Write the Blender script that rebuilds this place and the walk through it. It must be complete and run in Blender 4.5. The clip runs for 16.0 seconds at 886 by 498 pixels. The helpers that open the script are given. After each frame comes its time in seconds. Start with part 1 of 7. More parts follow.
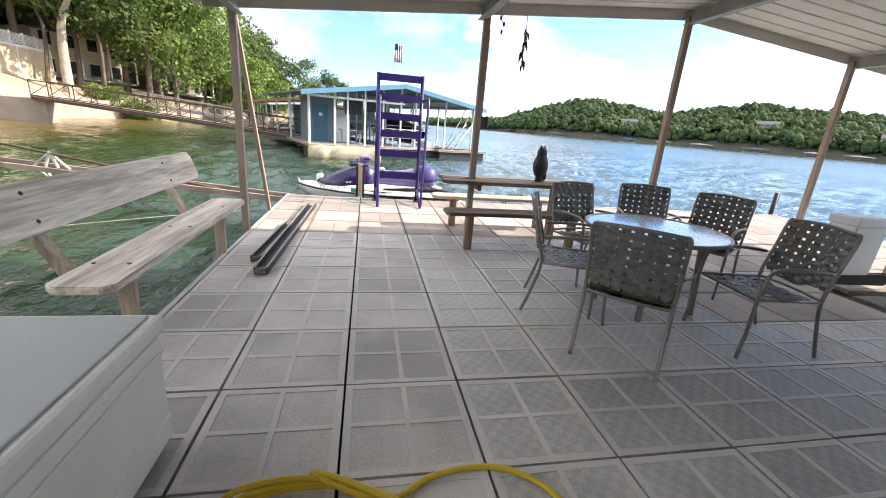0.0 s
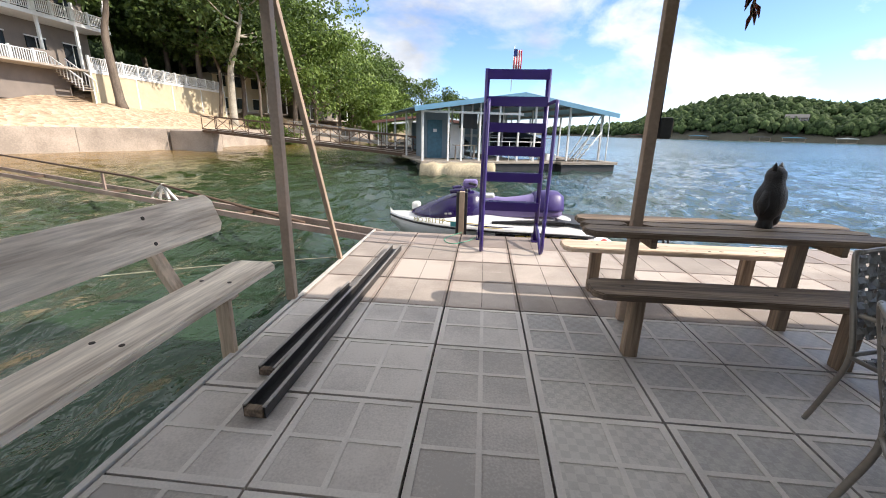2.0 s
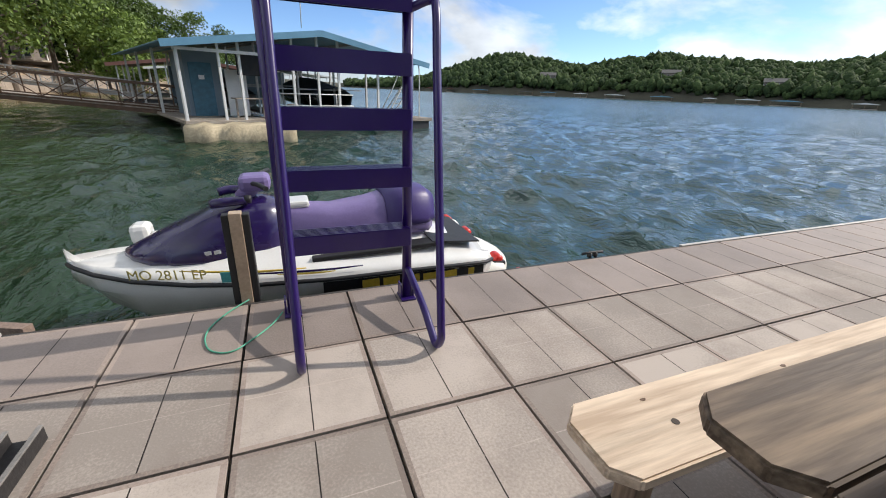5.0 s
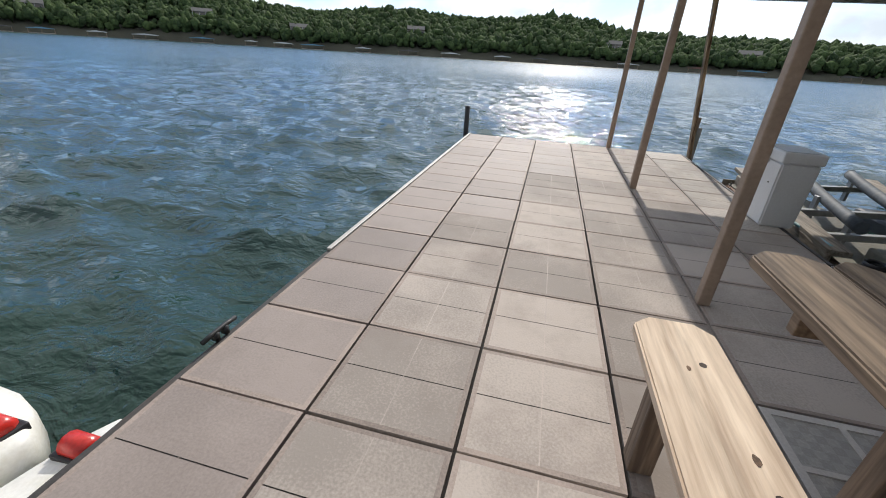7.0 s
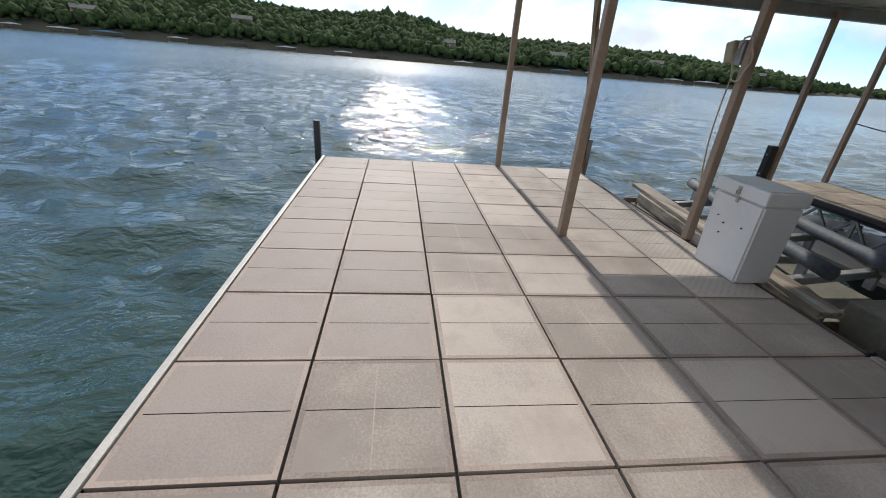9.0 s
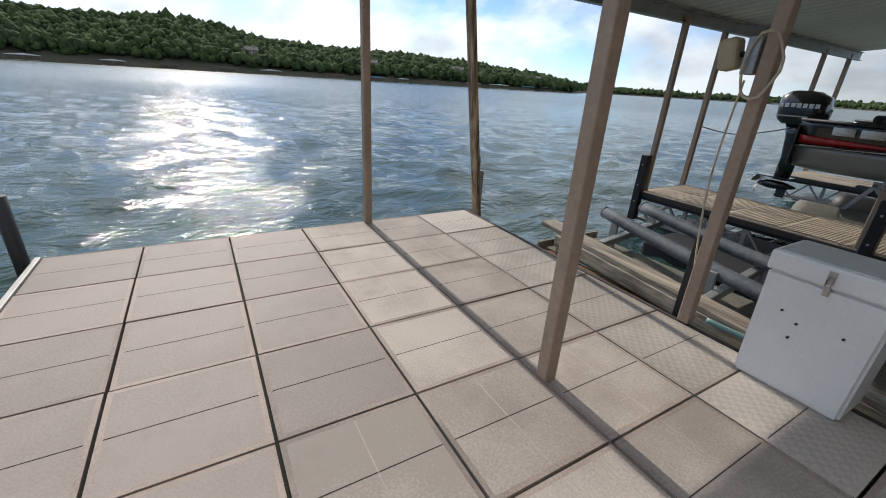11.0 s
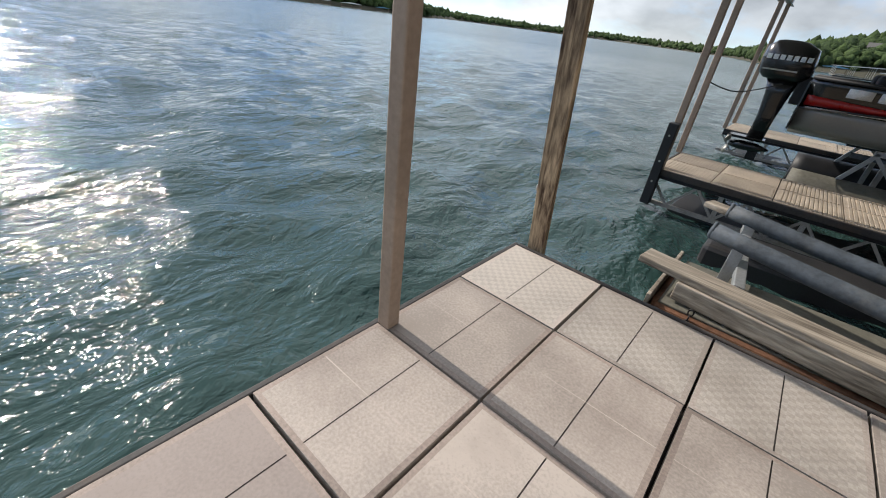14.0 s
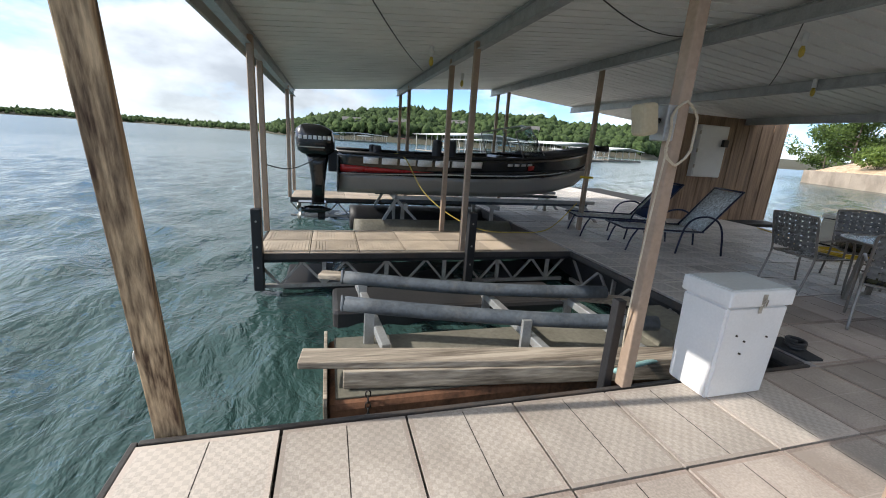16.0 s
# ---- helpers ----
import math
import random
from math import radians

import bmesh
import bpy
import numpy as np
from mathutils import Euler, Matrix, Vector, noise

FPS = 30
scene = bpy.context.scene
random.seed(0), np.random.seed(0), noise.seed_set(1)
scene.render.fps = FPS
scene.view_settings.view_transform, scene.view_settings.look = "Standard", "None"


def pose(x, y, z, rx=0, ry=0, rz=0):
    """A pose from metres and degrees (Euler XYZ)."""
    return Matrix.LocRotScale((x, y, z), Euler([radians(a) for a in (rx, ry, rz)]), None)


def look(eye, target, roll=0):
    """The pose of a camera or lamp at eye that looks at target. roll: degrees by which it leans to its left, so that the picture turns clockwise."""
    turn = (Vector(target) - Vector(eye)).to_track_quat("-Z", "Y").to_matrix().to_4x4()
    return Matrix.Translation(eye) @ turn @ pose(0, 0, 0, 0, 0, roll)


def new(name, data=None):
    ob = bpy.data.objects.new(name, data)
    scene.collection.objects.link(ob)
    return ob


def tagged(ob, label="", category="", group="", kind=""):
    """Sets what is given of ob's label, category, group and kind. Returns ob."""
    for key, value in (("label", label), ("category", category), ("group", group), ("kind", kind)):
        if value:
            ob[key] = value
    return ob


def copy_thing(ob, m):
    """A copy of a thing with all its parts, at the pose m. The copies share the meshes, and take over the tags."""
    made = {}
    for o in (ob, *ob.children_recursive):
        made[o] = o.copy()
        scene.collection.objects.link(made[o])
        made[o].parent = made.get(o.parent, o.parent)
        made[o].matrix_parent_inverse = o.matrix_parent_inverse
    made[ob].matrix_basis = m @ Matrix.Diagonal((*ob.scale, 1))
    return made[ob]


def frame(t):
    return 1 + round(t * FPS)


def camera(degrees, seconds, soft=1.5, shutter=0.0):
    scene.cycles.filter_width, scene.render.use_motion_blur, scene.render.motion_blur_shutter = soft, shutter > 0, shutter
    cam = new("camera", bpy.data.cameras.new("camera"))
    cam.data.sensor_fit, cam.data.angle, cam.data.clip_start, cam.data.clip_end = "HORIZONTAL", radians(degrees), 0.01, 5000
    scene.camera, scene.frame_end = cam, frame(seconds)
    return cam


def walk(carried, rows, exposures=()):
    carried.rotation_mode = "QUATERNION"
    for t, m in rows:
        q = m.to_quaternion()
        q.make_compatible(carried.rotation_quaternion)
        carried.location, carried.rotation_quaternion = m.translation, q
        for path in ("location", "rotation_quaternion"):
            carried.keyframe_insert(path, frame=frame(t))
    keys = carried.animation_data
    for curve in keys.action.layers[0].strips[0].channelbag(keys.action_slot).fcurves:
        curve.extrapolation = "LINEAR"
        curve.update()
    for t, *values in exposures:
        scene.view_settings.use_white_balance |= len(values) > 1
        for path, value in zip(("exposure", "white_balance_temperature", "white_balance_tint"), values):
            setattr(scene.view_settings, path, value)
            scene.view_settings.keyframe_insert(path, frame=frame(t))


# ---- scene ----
# ---- camera and walk ----
cam = camera(95.3, 16.0, soft=1.0)
PATH = [
    (0, (1.305, -7.373, 1.354), (1.688, -5.499, 0.77), 4.6),
    (0.5, (1.449, -6.926, 1.346), (1.496, -5.005, 0.792), 4.3),
    (1, (1.48, -6.449, 1.363), (1.348, -4.532, 0.812), 2.6),
    (1.5, (1.536, -5.955, 1.373), (1.34, -4.043, 0.819), 1.3),
    (2, (1.485, -5.452, 1.366), (1.304, -3.54, 0.808), 1.3),
    (2.5, (1.412, -4.951, 1.355), (1.254, -3.041, 0.785), 1.5),
    (3, (1.407, -4.442, 1.334), (1.312, -2.533, 0.745), 1.8),
    (3.2, (1.382, -4.251, 1.316), (1.33, -2.344, 0.717), 2.0),
    (5.3, (1.598, -2.276, 1.315), (2.468, -0.653, 0.535), 2.6),
    (5.5, (1.66, -2.109, 1.313), (2.663, -0.578, 0.506), 2.9),
    (6, (1.876, -1.801, 1.285), (3.249, -0.606, 0.456), 3.1),
    (6.5, (2.268, -1.591, 1.287), (3.903, -0.814, 0.437), 3.3),
    (7, (2.647, -1.359, 1.308), (4.405, -0.959, 0.443), 3.5),
    (7.5, (3.099, -1.196, 1.279), (4.869, -0.898, 0.397), 4.7),
    (8, (3.509, -0.976, 1.264), (5.233, -0.632, 0.31), 6.0),
    (8.5, (4.018, -0.934, 1.272), (5.782, -0.852, 0.334), 6.2),
    (9, (4.543, -0.971, 1.324), (6.342, -1.219, 0.486), 4.8),
    (9.5, (5.062, -0.938, 1.362), (6.827, -1.467, 0.584), 4.4),
    (9.7, (5.273, -0.969, 1.346), (7.016, -1.579, 0.577), 4.2),
    (11.8, (7.43, -1.221, 1.345), (8.972, -2.241, 0.582), 3.6),
    (12, (7.632, -1.252, 1.317), (9.192, -2.235, 0.544), 3.6),
    (12.5, (8.113, -1.287, 1.313), (9.725, -2.16, 0.513), 4.3),
    (13, (8.539, -1.289, 1.279), (10.151, -2.142, 0.458), 5.4),
    (13.5, (8.944, -1.349, 1.27), (10.401, -2.362, 0.347), 6.2),
    (14, (9.269, -1.441, 1.267), (10.334, -2.816, 0.28), 7.6),
    (14.5, (9.458, -1.661, 1.25), (9.993, -3.354, 0.328), 9.3),
    (15, (9.492, -1.834, 1.269), (9.58, -3.683, 0.512), 8.0),
    (15.5, (9.541, -1.884, 1.318), (9.254, -3.763, 0.698), 6.2),
    (16, (9.533, -1.861, 1.393), (8.99, -3.719, 0.887), 3.9),
]
EXPOSURES = [(0.0, 2.05, 6250, 11), (0.5, 1.7, 6200, 10), (1.0, 1.65, 6200, 10), (2.0, 1.5, 6200, 11), (3.2, 1.25, 6200, 10), (5.3, 0.72, 6000, 9), (7.0, 0.65, 5950, 8), (9.7, 0.65, 5950, 8),
             (12.0, 0.55, 6050, 8), (14.0, 0.85, 6100, 9), (15.0, 1.15, 6050, 8), (16.0, 1.28, 6000, 8)]
walk(cam, [(t, look(eye, target, roll)) for t, eye, target, roll in PATH], EXPOSURES)

# ---- world and sun ----
SUN_AZ, SUN_EL = 90.5, 33.0          # degrees clockwise from +y, degrees up
SUN_DIR = Vector((math.sin(radians(SUN_AZ)) * math.cos(radians(SUN_EL)),
                  math.cos(radians(SUN_AZ)) * math.cos(radians(SUN_EL)), math.sin(radians(SUN_EL))))
world = bpy.data.worlds.new("world")
scene.world = world
world.use_nodes = True
wn, wl = world.node_tree.nodes, world.node_tree.links
wn.clear()
sky = wn.new("ShaderNodeTexSky")
sky.sky_type, sky.sun_disc = "NISHITA", False
sky.sun_elevation, sky.sun_rotation = radians(SUN_EL), radians(SUN_AZ)
sky.air_density, sky.dust_density, sky.ozone_density = 0.8, 0.8, 2.5
sky.altitude = 1500.0
coord = wn.new("ShaderNodeTexCoord")
stretch = wn.new("ShaderNodeMapping")
stretch.inputs["Scale"].default_value = (1.0, 1.0, 2.0)
wl.new(coord.outputs["Generated"], stretch.inputs["Vector"])
cloud = wn.new("ShaderNodeTexNoise")
cloud.inputs["Scale"].default_value, cloud.inputs["Detail"].default_value = 2.6, 12.0
cloud.inputs["Roughness"].default_value, cloud.inputs["Distortion"].default_value = 0.56, 0.2
wl.new(stretch.outputs["Vector"], cloud.inputs["Vector"])
ramp = wn.new("ShaderNodeValToRGB")
ramp.color_ramp.elements[0].position, ramp.color_ramp.elements[0].color = 0.435, (0, 0, 0, 1)
ramp.color_ramp.elements[1].position, ramp.color_ramp.elements[1].color = 0.57, (0.9, 0.9, 0.9, 1)
height = wn.new("ShaderNodeSeparateXYZ")
wl.new(coord.outputs["Generated"], height.inputs[0])
cover = wn.new("ShaderNodeMapRange")
cover.inputs["From Min"].default_value, cover.inputs["From Max"].default_value = 0.22, 0.60
cover.inputs["To Min"].default_value, cover.inputs["To Max"].default_value = 0.0, 0.11
wl.new(height.outputs["Z"], cover.inputs["Value"])
thick = wn.new("ShaderNodeMath")
wl.new(cloud.outputs["Fac"], thick.inputs[0])
wl.new(cover.outputs["Result"], thick.inputs[1])
wl.new(thick.outputs[0], ramp.inputs["Fac"])
# clouds towards the sun are lit through and those facing it are lit in front; those abreast of it are dimmer
toward = wn.new("ShaderNodeVectorMath")
toward.operation = "DOT_PRODUCT"
toward.inputs[1].default_value = SUN_DIR
wl.new(coord.outputs["Generated"], toward.inputs[0])
half_turn = wn.new("ShaderNodeMapRange")
half_turn.inputs["From Min"].default_value, half_turn.inputs["From Max"].default_value = -1.0, 1.0
wl.new(toward.outputs["Value"], half_turn.inputs["Value"])
lit = wn.new("ShaderNodeValToRGB")
CLOUD = ((0.0, 1.0), (0.32, 0.62), (0.47, 0.30), (0.60, 0.32), (0.80, 0.58), (1.0, 0.74))
while len(lit.color_ramp.elements) < len(CLOUD):
    lit.color_ramp.elements.new(0.5)
for stop, (where, level) in zip(lit.color_ramp.elements, CLOUD):
    stop.position, stop.color = where, (level, level * 0.99, level * 0.965, 1)
wl.new(half_turn.outputs["Result"], lit.inputs["Fac"])
puff = wn.new("ShaderNodeTexNoise")
puff.inputs["Scale"].default_value, puff.inputs["Detail"].default_value = 7.0, 8.0
wl.new(stretch.outputs["Vector"], puff.inputs["Vector"])
shade = wn.new("ShaderNodeMapRange")
shade.inputs["From Min"].default_value, shade.inputs["From Max"].default_value = 0.35, 0.62
shade.inputs["To Min"].default_value, shade.inputs["To Max"].default_value = 6.0, 9.4
wl.new(puff.outputs["Fac"], shade.inputs["Value"])
body = wn.new("ShaderNodeVectorMath")
body.operation = "SCALE"
wl.new(lit.outputs["Color"], body.inputs[0])
wl.new(shade.outputs["Result"], body.inputs["Scale"])
deep = wn.new("ShaderNodeVectorMath")
deep.operation = "MULTIPLY"
deep.inputs[1].default_value = (0.64, 0.66, 0.70)
wl.new(sky.outputs["Color"], deep.inputs[0])
blend = wn.new("ShaderNodeMix")
blend.data_type = "RGBA"
wl.new(ramp.outputs["Color"], blend.inputs["Factor"])
wl.new(deep.outputs["Vector"], blend.inputs["A"])
wl.new(body.outputs["Vector"], blend.inputs["B"])
back = wn.new("ShaderNodeBackground")
back.inputs["Strength"].default_value = 0.14
wl.new(blend.outputs["Result"], back.inputs["Color"])
out = wn.new("ShaderNodeOutputWorld")
wl.new(back.outputs["Background"], out.inputs["Surface"])

sun = new("sun", bpy.data.lights.new("sun", "SUN"))
sun.data.energy, sun.data.angle, sun.data.color = 2.5, radians(0.6), (1.0, 0.88, 0.74)
sun.matrix_world = look((30, 0, 20), Vector((30, 0, 20)) - SUN_DIR)

# ---- materials ----
def mat(name, base, rough=0.6, metal=0.0, vary=0.25, scale=6.0, grain=60.0, bump=0.15, dark=None, per_object=0.0, stretch=None, where="Object",
        coat=0.0, stain=0.0, spec=0.5, waffle=0.0, dirt=(0.08, 0.06, 0.045)):
    """A painted, mineral, metal or wooden surface: two scales of tone, optional stains, fine relief."""
    m = bpy.data.materials.new(name)
    m.use_nodes = True
    n, l = m.node_tree.nodes, m.node_tree.links
    b = n["Principled BSDF"]
    b.inputs["Roughness"].default_value, b.inputs["Metallic"].default_value = rough, metal
    b.inputs["Specular IOR Level"].default_value = spec
    if coat:
        b.inputs["Coat Weight"].default_value, b.inputs["Coat Roughness"].default_value = coat, 0.08
    if where == "World":
        src = n.new("ShaderNodeNewGeometry").outputs["Position"]
    else:
        src = n.new("ShaderNodeTexCoord").outputs["Object"]
    if stretch:
        mp = n.new("ShaderNodeMapping")
        mp.inputs["Scale"].default_value = stretch
        l.new(src, mp.inputs["Vector"])
        src = mp.outputs["Vector"]
    big, fine = n.new("ShaderNodeTexNoise"), n.new("ShaderNodeTexNoise")
    big.inputs["Scale"].default_value, big.inputs["Detail"].default_value = scale, 5.0
    fine.inputs["Scale"].default_value, fine.inputs["Detail"].default_value = grain, 4.0
    l.new(src, big.inputs["Vector"])
    l.new(src, fine.inputs["Vector"])
    dark = dark or tuple(c * (1 - vary) for c in base)
    light = tuple(min(1.0, c * (1 + vary * 0.55)) for c in base)
    r = n.new("ShaderNodeValToRGB")
    r.color_ramp.elements[0].position, r.color_ramp.elements[0].color = 0.37, (*dark, 1)
    r.color_ramp.elements[1].position, r.color_ramp.elements[1].color = 0.63, (*light, 1)
    mixed = n.new("ShaderNodeMath")
    mixed.operation = "MULTIPLY_ADD"
    mixed.inputs[1].default_value = 0.4
    l.new(fine.outputs["Fac"], mixed.inputs[0])
    half = n.new("ShaderNodeMath")
    half.operation = "MULTIPLY"
    half.inputs[1].default_value = 0.6
    l.new(big.outputs["Fac"], half.inputs[0])
    l.new(half.outputs[0], mixed.inputs[2])
    value = mixed.outputs[0]
    if per_object:
        info = n.new("ShaderNodeObjectInfo")
        sh = n.new("ShaderNodeMath")
        sh.operation = "MULTIPLY_ADD"
        sh.inputs[1].default_value, sh.inputs[2].default_value = per_object, -per_object / 2
        l.new(info.outputs["Random"], sh.inputs[0])
        add = n.new("ShaderNodeMath")
        l.new(value, add.inputs[0])
        l.new(sh.outputs[0], add.inputs[1])
        value = add.outputs[0]
    l.new(value, r.inputs["Fac"])
    colour = r.outputs["Color"]
    if stain:
        sn = n.new("ShaderNodeTexNoise")
        sn.inputs["Scale"].default_value, sn.inputs["Detail"].default_value, sn.inputs["Roughness"].default_value = scale * 0.6, 8.0, 0.7
        l.new(src, sn.inputs["Vector"])
        sr = n.new("ShaderNodeValToRGB")
        sr.color_ramp.elements[0].position, sr.color_ramp.elements[0].color = 0.5, (0, 0, 0, 1)
        sr.color_ramp.elements[1].position, sr.color_ramp.elements[1].color = 0.75, (stain, stain, stain, 1)
        l.new(sn.outputs["Fac"], sr.inputs["Fac"])
        mx = n.new("ShaderNodeMix")
        mx.data_type = "RGBA"
        mx.inputs["B"].default_value = (*dirt, 1)
        l.new(sr.outputs["Color"], mx.inputs["Factor"])
        l.new(colour, mx.inputs["A"])
        colour = mx.outputs["Result"]
    l.new(colour, b.inputs["Base Color"])
    rr = n.new("ShaderNodeMapRange")
    rr.inputs["To Min"].default_value, rr.inputs["To Max"].default_value = max(0.02, rough - 0.1), min(1.0, rough + 0.1)
    l.new(big.outputs["Fac"], rr.inputs["Value"])
    l.new(rr.outputs["Result"], b.inputs["Roughness"])
    if bump:
        bp = n.new("ShaderNodeBump")
        bp.inputs["Strength"].default_value, bp.inputs["Distance"].default_value = bump, 0.01
        l.new(fine.outputs["Fac"], bp.inputs["Height"])
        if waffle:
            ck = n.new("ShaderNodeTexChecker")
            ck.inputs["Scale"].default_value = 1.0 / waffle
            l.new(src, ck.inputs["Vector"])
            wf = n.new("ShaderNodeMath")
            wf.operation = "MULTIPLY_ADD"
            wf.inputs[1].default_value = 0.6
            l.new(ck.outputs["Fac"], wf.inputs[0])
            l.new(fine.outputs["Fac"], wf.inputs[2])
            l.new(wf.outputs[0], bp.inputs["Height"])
            # shade of the waffle's sunk squares put into the colour
            recess_shade = n.new("ShaderNodeMapRange")
            recess_shade.inputs["To Min"].default_value, recess_shade.inputs["To Max"].default_value = 0.87, 1.0
            l.new(ck.outputs["Fac"], recess_shade.inputs["Value"])
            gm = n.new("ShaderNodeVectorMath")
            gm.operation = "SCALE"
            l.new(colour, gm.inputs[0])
            l.new(recess_shade.outputs["Result"], gm.inputs["Scale"])
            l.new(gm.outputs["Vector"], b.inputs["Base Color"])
        l.new(bp.outputs["Normal"], b.inputs["Normal"])
    return m


def glass(name, tint=(0.9, 0.95, 0.95), rough=0.0):
    m = bpy.data.materials.new(name)
    m.use_nodes = True
    b = m.node_tree.nodes["Principled BSDF"]
    b.inputs["Base Color"].default_value = (*tint, 1)
    b.inputs["Transmission Weight"].default_value, b.inputs["Roughness"].default_value = 1.0, rough
    b.inputs["IOR"].default_value = 1.45
    return m


def wood(name, base, dark, along="X", rough=0.75, grain=1.0, bump=0.4):
    """Sawn timber with rings stretched along one axis, knots and weather stains."""
    s = {"X": (0.6, 9, 9), "Y": (9, 0.6, 9), "Z": (9, 9, 0.6)}[along]
    s = tuple(a * grain for a in s)
    return mat(name, base, rough, vary=0.4, scale=1.6, grain=7.0, bump=bump, dark=dark, stretch=s, stain=0.5, per_object=0.15)


M = {}
M["tile"] = mat("concrete_tile", (0.43, 0.372, 0.325), 0.8, spec=0.3, vary=0.3, scale=1.7, grain=90, bump=0.12, where="World", per_object=0.3, stain=0.6, dirt=(0.20, 0.155, 0.13))
# greyer tile types under the roof, also set paler to lift the shade there
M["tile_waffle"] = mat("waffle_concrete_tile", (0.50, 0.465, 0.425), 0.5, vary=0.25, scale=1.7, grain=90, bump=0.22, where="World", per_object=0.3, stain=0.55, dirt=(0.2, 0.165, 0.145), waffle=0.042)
M["tile_ridge"] = mat("ridged_concrete_tile", (0.52, 0.475, 0.435), 0.64, vary=0.28, scale=1.7, grain=90, bump=0.14, where="World", per_object=0.3, stain=0.55, dirt=(0.22, 0.185, 0.165))
M["tile_line"] = mat("worn_tile_ridge", (0.60, 0.555, 0.51), 0.7, vary=0.15, scale=3, grain=90, bump=0.1, where="World", per_object=0.15)
# waffle tile again for the sunlit row, without that lift
M["tile_pale"] = mat("pale_waffle_tile", (0.475, 0.425, 0.375), 0.75, spec=0.3, vary=0.25, scale=1.7, grain=90, bump=0.10, where="World", per_object=0.2, stain=0.6, dirt=(0.25, 0.21, 0.17), waffle=0.028)
M["tile_dark"] = mat("damp_tile", (0.29, 0.24, 0.212), 0.7, vary=0.2, scale=1.7, grain=90, bump=0.12, where="World", per_object=0.2, stain=0.35, dirt=(0.15, 0.12, 0.1))
M["tile_edge"] = mat("dirty_tile_edge", (0.33, 0.265, 0.225), 0.75, vary=0.35, scale=2.5, grain=90, bump=0.12, where="World", per_object=0.2, stain=0.5, dirt=(0.14, 0.11, 0.09))
M["pine"] = wood("knotty_pine_plank", (0.70, 0.57, 0.43), (0.50, 0.37, 0.26), "X")
M["tile_mid"] = mat("tile_centre_line", (0.455, 0.385, 0.335), 0.68, vary=0.25, scale=2.2, grain=90, bump=0.1, where="World", per_object=0.2)
M["groove"] = mat("tile_groove", (0.10, 0.085, 0.075), 0.9, where="World")
M["joint"] = mat("dark_joint", (0.014, 0.012, 0.011), 0.9, where="World", scale=3)
M["steel_dark"] = mat("black_steel", (0.02, 0.02, 0.022), 0.5, metal=0.3, vary=0.4, scale=5, stain=0.4, dirt=(0.06, 0.035, 0.02))
M["galv"] = mat("galvanised_steel", (0.42, 0.43, 0.43), 0.5, metal=0.6, vary=0.2, scale=7, stain=0.3, dirt=(0.16, 0.1, 0.06))
M["post_paint"] = mat("tan_painted_post", (0.36, 0.27, 0.20), 0.6, vary=0.2, scale=3, grain=40, stain=0.3, dirt=(0.16, 0.12, 0.09), where="World")
M["rust_post"] = mat("weathered_bare_post", (0.50, 0.37, 0.23), 0.75, vary=0.5, scale=2.6, grain=10, dark=(0.06, 0.03, 0.014), stain=1.0, dirt=(0.03, 0.015, 0.008), stretch=(7, 7, 0.4), bump=0.4)
M["roof_under"] = mat("roof_sheet_underside", (0.80, 0.80, 0.77), 0.5, vary=0.1, scale=1.2, where="World", stain=0.2, dirt=(0.3, 0.29, 0.26))
M["roof_top"] = mat("roof_sheet_top", (0.35, 0.42, 0.45), 0.45, metal=0.2, vary=0.12, scale=1.0)
M["fascia"] = mat("painted_fascia", (0.50, 0.47, 0.43), 0.55, vary=0.12, scale=2)
M["white_trim"] = mat("white_edge_trim", (0.52, 0.49, 0.45), 0.5, vary=0.15, scale=4, stain=0.3, dirt=(0.3, 0.25, 0.2))
M["grey_wood"] = wood("weathered_grey_timber", (0.42, 0.37, 0.31), (0.20, 0.165, 0.13), "X")
M["grey_wood_y"] = wood("weathered_grey_plank", (0.80, 0.71, 0.59), (0.44, 0.36, 0.28), "Y")
M["brown_wood"] = wood("weathered_brown_timber", (0.27, 0.20, 0.135), (0.09, 0.062, 0.042), "X")
M["brown_wood_z"] = wood("brown_timber_leg", (0.30, 0.22, 0.15), (0.12, 0.085, 0.06), "Z")
M["bench_leg"] = wood("tan_timber_leg", (0.55, 0.43, 0.31), (0.34, 0.26, 0.18), "Z")
M["purple"] = mat("purple_powder_coat", (0.022, 0.006, 0.115), 0.34, metal=0.0, vary=0.12, scale=6, bump=0.03, coat=0.25)
M["white_plastic"] = mat("white_plastic", (0.74, 0.74, 0.73), 0.4, vary=0.06, scale=3, bump=0.03, stain=0.1, dirt=(0.4, 0.38, 0.34))
M["cream_plastic"] = mat("cream_plastic", (0.80, 0.75, 0.64), 0.45, vary=0.05, scale=3, bump=0.04, stain=0.12, dirt=(0.4, 0.35, 0.28))
M["grey_lid"] = mat("grey_lid", (0.46, 0.46, 0.44), 0.6, vary=0.06, scale=2, bump=0.08)
M["black_rubber"] = mat("black_rubber", (0.016, 0.016, 0.018), 0.55, vary=0.3, scale=8)


# ---- mesh helpers ----
def mesh_from(bm, name, materials):
    me = bpy.data.meshes.new(name)
    bm.to_mesh(me)
    bm.free()
    for m in (materials if isinstance(materials, (list, tuple)) else [materials]):
        me.materials.append(m)
    return me


def thing(name, label, category, x=0, y=0, z=0, rz=0, group="", kind=""):
    ob = new(name)
    ob.empty_display_size = 0.05
    ob.matrix_basis = pose(x, y, z, 0, 0, rz)
    return tagged(ob, label, category, group, kind)


